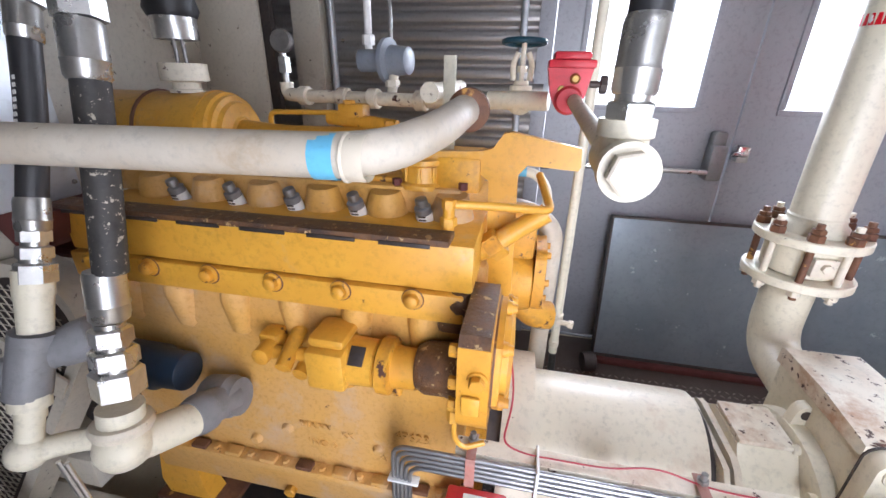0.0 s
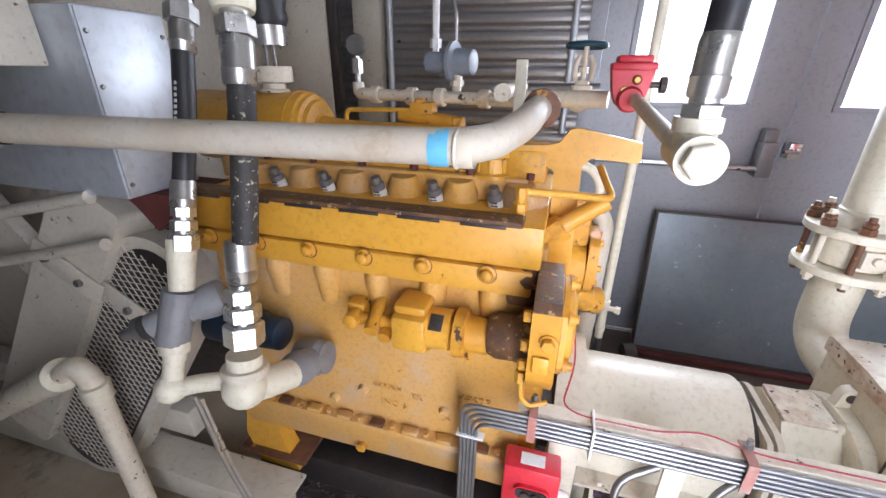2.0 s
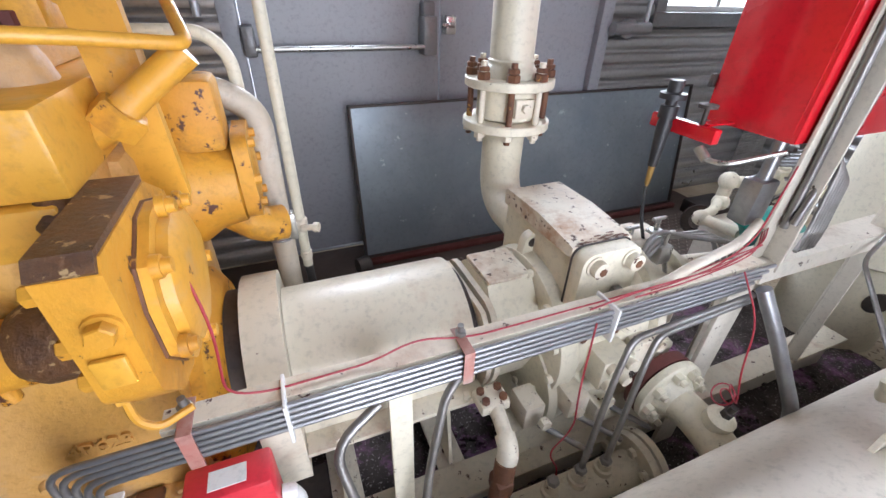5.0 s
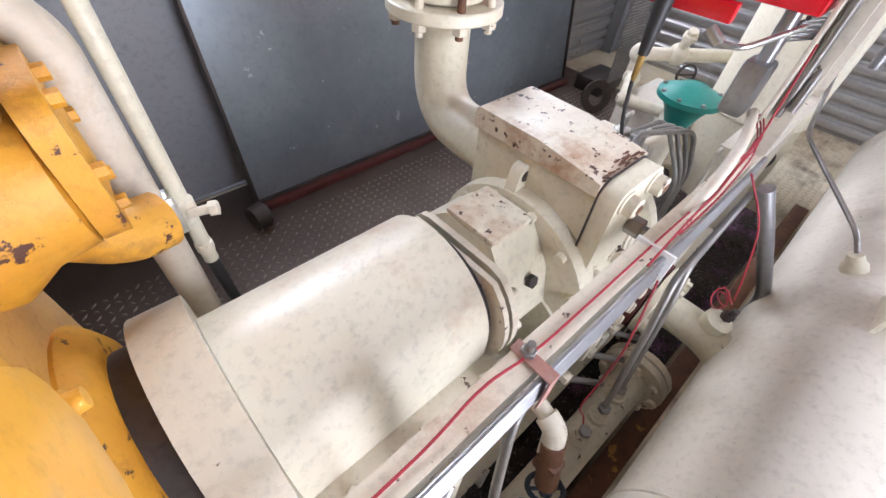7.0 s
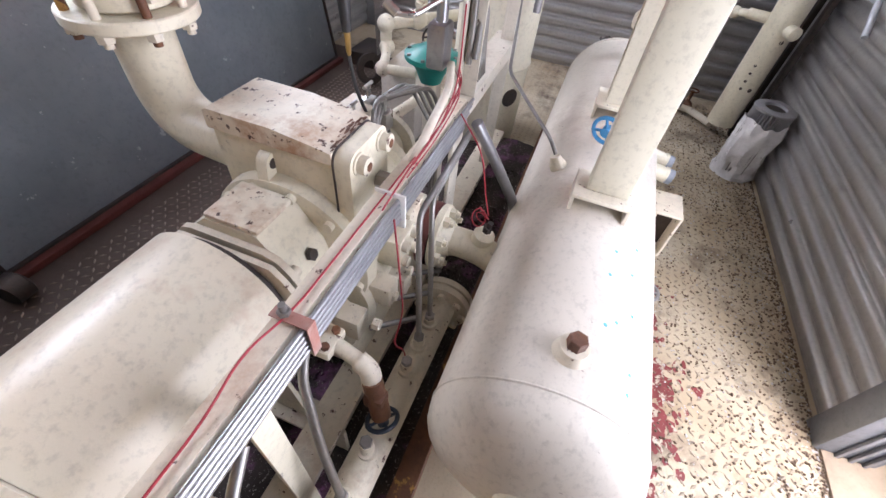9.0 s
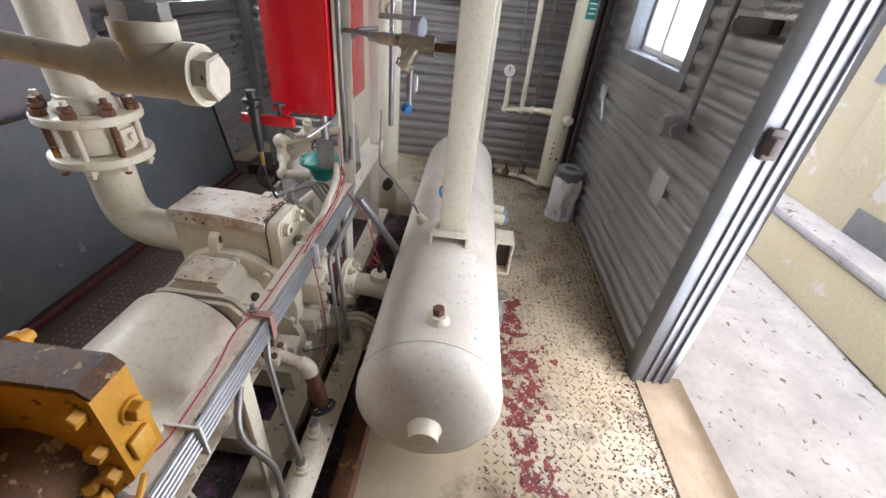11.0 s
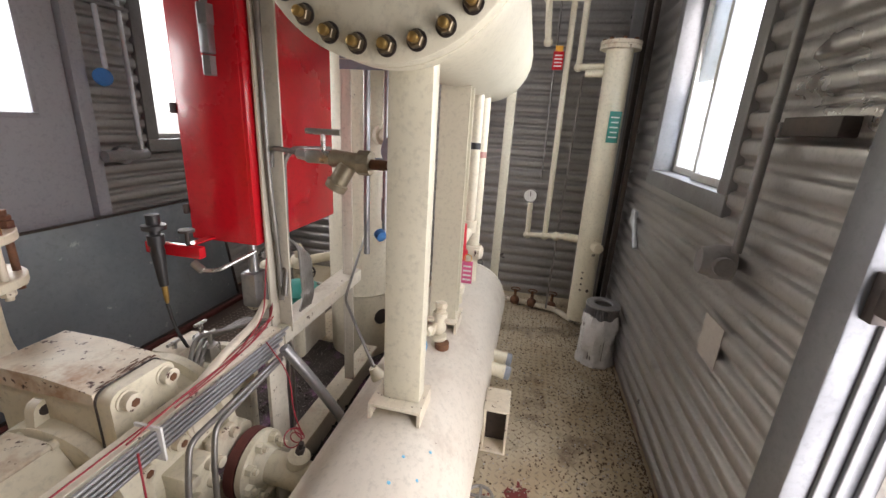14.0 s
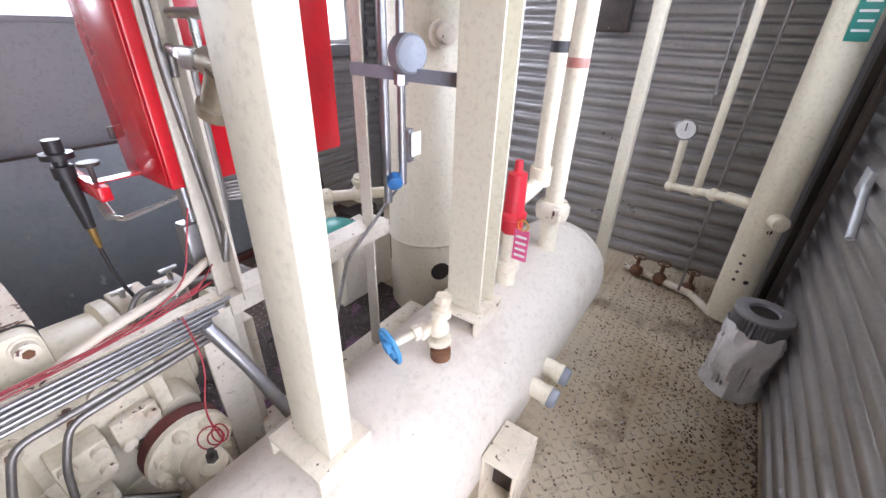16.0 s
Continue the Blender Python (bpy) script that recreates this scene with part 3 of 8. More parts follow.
# ---- the engine ----
def engine():
    e = thing("gas_engine", "yellow inline gas engine with chipped, oily, dusty paint", "engine", (-0.35, 0.98, 0.10))
    # crankcase with a bulging side
    blk = Shape()
    prof = [(0.80, 0.50), (0.735, 0.52), (0.735, 0.66), (0.755, 0.74), (0.765, 0.86), (0.745, 0.93), (0.752, 1.035), (0.752, 1.10), (1.25, 1.10), (1.25, 0.50)]
    blk.prism(prof, "x", -0.80, 0.11)
    part("crankcase", blk, YELLOW_CAST, e, "dusty yellow casting with stains")
    for i in range(7):
        x = -0.72 + 0.1505 * i - 0.02
        rb = Shape().lathe((x, 0.765, 0.90), (0, -0.12, 1), [(0, 0.012), (0.02, 0.03), (0.11, 0.036), (0.15, 0.028)], 14)
        part("barrel_rib", rb, YELLOW_CAST, e)
    up = Shape().box(-0.83, 0.115, 0.722, 1.26, 1.10, 1.200, 0.006)
    part("cylinder_block", up, YELLOW, e)
    rail = Shape().box(-0.83, 0.10, 0.710, 0.751, 1.036, 1.098, 0.005)
    part("side_rail", rail, YELLOW, e)
    for i in range(6):
        x = 0.152 - 0.1523 * (i + 1)
        b = Shape().lathe((x, 0.712, 1.084), (0, -1, 0), [(0, 0.021), (0.006, 0.021), (0.008, 0.015), (0.02, 0.014), (0.024, 0.009)], 16)
        rb = part("rail_bolt", b, YELLOW_OLD, e, "rusty-edged bolt")
        part("rust_ring", Shape().lathe((x, 0.7095, 1.083), (0, -1, 0), [(0, 0.0235), (0.0012, 0.0225)], 18), GREASE, rb, "dark rust ring")
    # gasket ledge
    led = Shape().box(-0.84, 0.07, 0.706, 0.765, 1.200, 1.214, 0.003)
    part("ledge", led, GRIME, e, "chipped dark-edged ledge")
    for i in range(6):
        x = -0.80 + 0.147 * i
        part("gasket_tab", Shape().box(x, x + 0.10, 0.703, 0.707, 1.196, 1.204, 0.001), IRON, e)
    # cylinder head with pockets
    head = Shape().box(-0.85, 0.06, 0.885, 1.22, 1.20, 1.262, 0.008)
    part("cylinder_head", head, YELLOW_CAST, e)
    for i in range(6):
        x = 0.055 - 0.1512 * (i + 0.08)
        s = Shape().lathe((x, 0.885, 1.195), (0, -0.1, 1), [(0, 0.05), (0.03, 0.045), (0.058, 0.034)], 14)
        part("port_boss", s, YELLOW_CAST, e)
        s = Shape().hexa((x + 0.02, 0.90, 1.260), (0, 0, 1), 0.011, 0.016)
        part("head_bolt", s, MAROON, e, "brown head bolt")
    cover = Shape().box(-0.845, 0.05, 0.91, 1.02, 1.262, 1.274, 0.004).box(-0.62, -0.44, 0.93, 1.0, 1.273, 1.279, 0.002)
    part("valve_cover", cover, YELLOW_OLD, e)
    for i in range(5):
        x = -0.013 - 0.1535 * i
        ax = Vector((-0.12, -0.30, 0.95)).normalized()
        p = Vector((x + 0.006, 0.865, 1.165))
        pl = part("spark_plug_cap", Shape().lathe(p, ax, [(0, 0.016), (0.015, 0.0185), (0.07, 0.0185), (0.072, 0.015)], 16), COIL, e, "grey ignition coil with a printed white sleeve")
        part("sleeve", Shape().lathe(p + ax * 0.030, ax, [(-0.012, 0.0189), (0.026, 0.0189)], 16), PAPER, pl)
        part("collar", Shape().lathe(p + ax * 0.072, ax, [(0, 0.011), (0.006, 0.011), (0.007, 0.014), (0.018, 0.013), (0.02, 0.008)], 12), STEEL, pl)
        bars = Shape()
        for k in range(3):
            q = p + ax * (0.034 + 0.008 * k)
            bars.box(q.x - 0.008, q.x + 0.008, q.y - 0.0199, q.y - 0.0185, q.z - 0.0015, q.z + 0.0015)
        part("print", bars, IRON, pl)
    # oil pan and lower flange
    fl = Shape().box(-0.84, 0.12, 0.70, 1.27, 0.505, 0.528, 0.004)
    part("pan_flange", fl, YELLOW_CAST, e)
    for i in range(9):
        x = -0.78 + 0.105 * i
        part("flange_bolt", Shape().hexa((x, 0.716, 0.527), (0, 0, 1), 0.0095, 0.012).lathe((x, 0.716, 0.527), (0, 0, 1), [(0, 0.014), (0.003, 0.014)], 12), YELLOW_CAST, e)
    pan = Shape()
    pan.prism([(0.722, 0.503), (0.735, 0.38), (0.80, 0.30), (1.15, 0.30), (1.25, 0.38), (1.25, 0.503)], "x", -0.80, 0.10)
    part("oil_pan", pan, YELLOW_CAST, e)
    part("drain_plug", Shape().hexa((-0.37, 0.735, 0.40), (0, -1, 0), 0.018, 0.02), YELLOW_OLD, e)
    for x, z in ((-0.35, 0.635), (-0.1, 0.62), (-0.45, 0.575), (-0.02, 0.60)):
        part("casting_boss", Shape().lathe((x, 0.742, z), (0, -1, 0), [(0, 0.017), (0.012, 0.016), (0.02, 0.010)], 14), YELLOW_CAST, e)
    for i in range(9):
        x = -0.745 + 0.105 * i
        part("flange_tab", Shape().box(x, x + 0.045, 0.7, 0.728, 0.528, 0.541, 0.004), GREASE if i % 3 == 1 else YELLOW_CAST, e, "grimy casting tab")
    part("oil_grime", Shape().box(0.045, 0.112, 0.724, 0.80, 1.0, 1.088, 0.012).ball((0.09, 0.735, 1.075), 0.03, 12), GRIME, e, "thick black oil grime")
    part("flywheel_housing", Shape().lathe((0.085, 0.985, 0.55), (1, 0, 0), [(0, 0.235), (0.05, 0.235), (0.062, 0.22), (0.075, 0.20)], 36), YELLOW_OLD, e)
    # engine mount foot
    ft = Shape()
    ft.prism([(-0.80, 0.50), (-0.70, 0.50), (-0.69, 0.30), (-0.64, 0.17), (-0.80, 0.17), (-0.84, 0.30)], "y", 0.74, 0.80)
    part("mount_foot", ft, YELLOW, e)
    # magneto and its drive
    mg = part("magneto", Shape().box(-0.24, -0.155, 0.645, 0.76, 0.862, 0.955, 0.010).lathe((-0.16, 0.705, 0.905), (1, 0, 0), [(0, 0.052), (0.055, 0.05), (0.062, 0.04)], 24), YELLOW, e, "square yellow magneto with a nameplate")
    part("cap", Shape().box(-0.238, -0.157, 0.66, 0.75, 0.954, 0.980, 0.012), YELLOW, mg)
    part("nameplate", Shape().box(-0.150, -0.118, -0.02, 0.02, 0.052, 0.0545, 0.001, Matrix.Translation((0, 0.705, 0.905)) @ Matrix.Rotation(radians(42), 4, "X")), IRON, mg)
    part("drive_housing", Shape().lathe((-0.098, 0.705, 0.905), (1, 0, 0), [(0, 0.046), (0.006, 0.06), (0.03, 0.06), (0.034, 0.045), (0.085, 0.042)], 24), YELLOW_OLD, mg)
    part("drive_sleeve", Shape().lathe((-0.014, 0.705, 0.915), (1, 0, 0.05), [(0, 0.045), (0.02, 0.055), (0.06, 0.055), (0.12, 0.075)], 20), GRIME, mg, "rusty, greasy sleeve")
    part("stub_valve", Shape().rod((-0.36, 0.70, 0.895), (-0.24, 0.705, 0.90), 0.016).rod((-0.305, 0.75, 0.93), (-0.30, 0.66, 0.89), 0.018).lathe((-0.36, 0.71, 0.90), (0, -1, 0), [(0, 0.022), (0.04, 0.02), (0.044, 0.012)], 14).box(-0.39, -0.34, 0.71, 0.76, 0.88, 0.93, 0.01).rod((-0.27, 0.74, 0.885), (-0.27, 0.67, 0.87), 0.017), YELLOW_OLD, mg, "greasy yellow governor linkage")
    mg.location += Vector((0.03, -0.012, 0.022))
    for x in (-0.22, -0.17, -0.06):
        part("foot_bolt", Shape().rod((x, 0.70, 0.865), (x, 0.70, 0.838), 0.011), YELLOW_OLD, mg)
    # front drive housing
    gh = Shape()
    poly = [(0.584, 0.915), (0.580, 0.925), (0.580, 1.080), (0.592, 1.094), (0.78, 1.092), (0.85, 1.05), (0.875, 0.97), (0.80, 0.87), (0.69, 0.845), (0.63, 0.862)]
    gh.prism(poly, "x", 0.112, 0.168)
    gc = part("drive_cover", gh, YELLOW_OLD, e, "chipped yellow cover with a grimy top")
    outline = [(0.741, 1.080), (0.70, 1.078), (0.640, 1.046), (0.622, 1.0), (0.622, 0.93), (0.67, 0.876), (0.72, 0.866), (0.777, 0.885), (0.84, 0.935), (0.860, 0.992), (0.825, 1.05)]
    cy, cz = 0.735, 0.975

    def shrink(k):
        return [(cy + (y - cy) * k, cz + (z - cz) * k) for y, z in outline]

    part("cover_gasket", Shape().prism(shrink(1.02), "x", 0.1682, 0.172), GREASE, gc, "dark greasy gasket edge")
    pl = Shape().prism(shrink(1.0), "x", 0.1722, 0.184)
    n = len(outline)
    rings = [(0.1842, 0.84), (0.196, 0.80), (0.203, 0.66), (0.205, 0.3)]
    vs = [(x, y, z) for x, k in rings for y, z in shrink(k)]
    fs = [(a * n + i, a * n + (i + 1) % n, (a + 1) * n + (i + 1) % n, (a + 1) * n + i) for a in range(3) for i in range(n)] + [tuple(range(3 * n, 4 * n))]
    pl.add(vs, fs)
    part("cover_plate", pl, YELLOW, gc)
    for y, z in shrink(0.92)[::2]:
        part("cover_bolt", Shape().lathe((0.184, y, z), (1, 0, 0), [(0, 0.015), (0.010, 0.014), (0.0102, 0.010), (0.020, 0.009)], 12), YELLOW_OLD, gc)
    part("drain_line", Shape().tube([(0.10, 0.64, 0.90), (0.105, 0.625, 0.83), (0.125, 0.625, 0.808), (0.165, 0.64, 0.816)], 0.0055, 0.015, 8).hexa((0.10, 0.637, 0.865), (0, 0, 1), 0.013, 0.03).hexa((0.10, 0.637, 0.905), (0, 0, 1), 0.011, 0.02), YELLOW, gc)
    part("side_bolt", Shape().hexa((0.148, 0.580, 1.020), (0, -1, 0), 0.014, 0.018).lathe((0.148, 0.580, 1.020), (0, -1, 0), [(0, 0.019), (0.004, 0.018)], 14), YELLOW_OLD, gc)
    part("window_plate", Shape().box(0.122, 0.155, 0.572, 0.5795, 0.945, 0.985, 0.004), YELLOW, gc)
    for z in (0.94, 0.99, 1.06):
        part("edge_lug", Shape().hexa((0.111, 0.600, z), (-1, 0, 0), 0.012, 0.016), YELLOW_OLD, gc)
    part("top_flange", Shape().prism([(0.580, 1.082), (0.592, 1.0945), (0.78, 1.0925), (0.78, 1.101), (0.590, 1.102), (0.576, 1.086)], "x", 0.113, 0.166), GRIME, gc, "grimy top plate")
    # thermostat elbow and oil line
    th = Shape().tube([(0.07, 0.862, 1.115), (0.12, 0.865, 1.135), (0.18, 0.868, 1.185), (0.245, 0.872, 1.232)], 0.021, 0.03)
    part("coolant_elbow", th, YELLOW, e)
    part("elbow_collar", Shape().hexa((0.13, 0.866, 1.14), (0.7, 0.02, 0.6), 0.034, 0.035), YELLOW_OLD, e)
    pipe = Shape().tube([(0.055, 0.78, 1.262), (0.14, 0.81, 1.255), (0.252, 0.852, 1.242), (0.225, 0.96, 1.29)], 0.009, 0.02)
    part("oil_line", pipe, YELLOW, e)
    part("fitting", Shape().rod((0.055, 0.775, 1.205), (0.055, 0.775, 1.272), 0.012).hexa((0.055, 0.775, 1.22), (0, 0, 1), 0.017, 0.018).hexa((0.055, 0.775, 1.255), (0, 0, 1), 0.014, 0.018), YELLOW_OLD, e)
    # upright bracket with the gallows arm
    br = Shape()
    br.prism([(-0.08, 1.290), (0.095, 1.297), (0.116, 1.282), (0.127, 1.012), (0.134, 1.004), (0.180, 1.004), (0.187, 1.012), (0.178, 1.298), (0.196, 1.320), (0.298, 1.314), (0.303, 1.322), (0.300, 1.360), (0.160, 1.386), (0.142, 1.382), (0.122, 1.352), (0.10, 1.345), (0.02, 1.340), (-0.08, 1.334)], "y", 0.905, 0.928)
    part("gallows_bracket", br, YELLOW, e)
    # pump on the front
    pm = Shape().lathe((0.10, 1.16, 0.93), (1, 0, 0), [(0, 0.12), (0.05, 0.125), (0.09, 0.10), (0.14, 0.09), (0.15, 0.06)], 24).box(0.12, 0.24, 1.09, 1.2, 1.02, 1.16, 0.015).lathe((0.25, 1.17, 0.95), (1, 0, 0), [(0, 0.075), (0.02, 0.08), (0.03, 0.05)], 20)
    part("water_pump", pm, YELLOW_OLD, e, "worn yellow pump housing")
    part("front_housing", Shape().box(0.06, 0.13, 0.86, 1.24, 0.60, 1.10, 0.02), YELLOW_CAST, e)
    part("pump_snout", Shape().tube([(0.20, 1.17, 0.86), (0.26, 1.18, 0.80), (0.31, 1.2, 0.79)], 0.045, 0.04, 16), YELLOW_OLD, e)
    part("pump_cover", Shape().prism(rounded(1.08, 1.26, 0.86, 1.05, 0.04), "x", 0.245, 0.275), YELLOW_OLD, e)
    for k in range(6):
        w = 2 * math.pi * k / 6
        part("pump_bolt", Shape().hexa((0.274, 1.17 + 0.075 * math.cos(w), 0.955 + 0.08 * math.sin(w)), (1, 0, 0), 0.010, 0.014), YELLOW_OLD, e)
    # exhaust manifold and riser
    mn = Shape().tube([(-0.86, 1.08, 1.27), (-0.05, 1.08, 1.285)], 0.048, 0.03, 16)
    part("exhaust_manifold", mn, YELLOW, e)
    for i in range(6):
        x = -0.78 + 0.145 * i
        part("manifold_band", Shape().lathe((x, 1.08, 1.272), (1, 0, 0.015), [(0, 0.048), (0.004, 0.054), (0.016, 0.054), (0.02, 0.048)], 18), YELLOW_OLD, e)
    cb = Shape().lathe((-0.035, 0.93, 1.285), (0, 0, 1), [(-0.03, 0.055), (-0.02, 0.055), (-0.015, 0.046), (0.02, 0.042), (0.025, 0.052), (0.035, 0.052)], 20)
    part("carburettor_body", cb, YELLOW, e)
    for i in range(8):
        w = 2 * math.pi * i / 8
        lg = Shape().box(-0.005, 0.005, 0.042, 0.049, 1.27, 1.305, 0.002, Matrix.Translation((-0.035, 0.93, 0)) @ Matrix.Rotation(w, 4, "Z"))
        part("carburettor_rib", lg, YELLOW, e)
    part("manifold_box", Shape().box(0.0, 0.10, 0.90, 1.06, 1.25, 1.33, 0.01), YELLOW_OLD, e)
    # air filter
    f = thing("air_filter", "yellow cylindrical air filter with ringed end cap", "air filter", (-0.9, 1.23, 1.2))
    part("canister", Shape().lathe((-1.22, 1.23, 1.30), (1, 0, 0), [(0, 0.12), (0.01, 0.128), (0.42, 0.128), (0.425, 0.135), (0.44, 0.135)], 32), YELLOW, f)
    part("end_cap", Shape().lathe((-0.78, 1.23, 1.30), (1, 0, 0), [(0, 0.132), (0.03, 0.13), (0.036, 0.122), (0.05, 0.12), (0.055, 0.105), (0.07, 0.10), (0.074, 0.06), (0.08, 0.055)], 32), YELLOW, f)
    part("strap", Shape().torus((-1.0, 1.23, 1.30), (1, 0, 0), 0.129, 0.006), BROWN, f)
    part("outlet", Shape().tube([(-0.71, 1.23, 1.30), (-0.55, 1.22, 1.29), (-0.2, 1.18, 1.30)], 0.05, 0.05, 16), YELLOW, f)
    st = thing("intake_stack", "cream and rubber intake stack above the air filter", "pipe", (-0.9, 1.23, 1.43))
    part("neck", Shape().lathe((-0.885, 1.23, 1.425), (0, 0, 1), [(0, 0.05), (0.01, 0.05), (0.012, 0.04), (0.03, 0.04), (0.035, 0.068), (0.085, 0.068)], 24), CREAM_OLD, st)
    part("rod", Shape().rod((-0.90, 1.23, 1.51), (-0.90, 1.23, 1.58), 0.006).rod((-0.86, 1.22, 1.51), (-0.86, 1.22, 1.58), 0.006), STEEL, st)
    part("ferrule", Shape().lathe((-0.885, 1.23, 1.575), (0, 0, 1), [(0, 0.062), (0.06, 0.062)], 24), ZINC, st)
    part("boot", Shape().lathe((-0.885, 1.23, 1.635), (0, 0, 1), [(0, 0.066), (0.02, 0.075), (0.05, 0.068), (0.08, 0.076), (0.2, 0.072), (1.0, 0.072)], 24), BLACK, st)
    # cast lettering
    for body, x, z, size in (("4P623", -0.06, 0.665, 0.036), ("KK", -0.20, 0.640, 0.026), ("4NUUNN", -0.32, 0.655, 0.022), ("1NO 6", -0.30, 0.595, 0.03), ("A", -0.10, 0.585, 0.03)):
        cu = bpy.data.curves.new("cast_letters", "FONT")
        cu.body, cu.size, cu.extrude = body, size, 0.003
        t = new("cast_letters", cu)
        dg = bpy.context.evaluated_depsgraph_get()
        me = bpy.data.meshes.new_from_object(t.evaluated_get(dg))
        bpy.data.objects.remove(t)
        me.transform(pose(x, 0.7345 if z < 0.66 else 0.738, z, 90, 0, 0))
        me.materials.clear()
        me.materials.append(YELLOW_CAST)
        part("cast_letters", me, YELLOW_CAST, e)


engine()


def big_pipe():
    p = thing("water_pipe", "thick cream coolant pipe across the engine front", "pipe", (-0.5, 0.51, 1.39))
    part("run", Shape().tube([(-0.97, 0.466, 1.385), (-0.16, 0.517, 1.391), (-0.035, 0.527, 1.392), (0.016, 0.572, 1.396), (0.052, 0.69, 1.410), (0.070, 0.88, 1.432)], 0.0295, 0.05, 22, 6), PIPE_DUST, p)
    part("weld_bead", Shape().torus((-0.030, 0.526, 1.390), (1, 0, 0), 0.0288, 0.0035), CREAM_OLD, p)
    part("tape_band", Shape().lathe((-0.074, 0.5235, 1.3905), (1, 0.08, 0.01), [(0, 0.0302), (0.032, 0.0302)], 22, caps=False), TAPE, p, "light blue tape band")
    part("flange", Shape().lathe((0.0735, 0.845, 1.428), (0.04, 1, 0.11), [(0, 0.033), (0.004, 0.041), (0.018, 0.041), (0.022, 0.033)], 24), GREASE, p)
    part("weld_patch", Shape().lathe((-0.03, 0.526, 1.3905), (1, 0.02, 0.01), [(0, 0.0297), (0.006, 0.0306), (0.022, 0.0305), (0.028, 0.0297)], 22, caps=False), CREAM_OLD, p, "cracked flaking paint at the elbow weld")
    for x in (-1.085, -1.01):
        part("band_clamp", Shape().torus((x, 0.46, 1.384), (1, 0.06, 0.01), 0.037, 0.009).box(x - 0.012, x + 0.012, 0.412, 0.445, 1.345, 1.366, 0.003), ZINC, p, "zinc band clamp")
    part("coupling", Shape().lathe((-1.13, 0.457, 1.383), (1, 0.06, 0.01), [(0, 0.033), (0.17, 0.033)], 20), IRON, p)
    part("far_run", Shape().rod((-1.9, 0.42, 1.37), (-1.10, 0.459, 1.383), 0.029, 18), PIPE_DUST, p)


big_pipe()


HOSES = []


def hose(name, label, pts, r, material, base):
    t = thing(name, label, "hose", base)
    HOSES.append(t)
    part("hose", Shape().tube(pts, r, 0.25, 18, 8), material, t)
    return t


def ferrule(parent, p, ax, r, h):
    a = Vector(ax).normalized()
    p = Vector(p)
    f = part("ferrule", Shape().lathe(p, a, [(0, r * 0.9), (h * 0.06, r), (h * 0.3, r), (h * 0.33, r * 1.05), (h * 0.38, r), (h * 0.9, r), (h, r * 0.92)], 22), ZINC, parent, "crimped zinc ferrule")
    return f


def nuts(parent, p, ax, sizes):
    a, p = Vector(ax).normalized(), Vector(p)
    for r, h in sizes:
        part("hex_nut", Shape().hexa(p, a, r, h), ZINC, parent, "zinc hex nut")
        part("neck", Shape().lathe(p + a * h, a, [(0, r * 0.72), (0.008, r * 0.72)], 16), ZINC, parent)
        p = p + a * (h + 0.008)


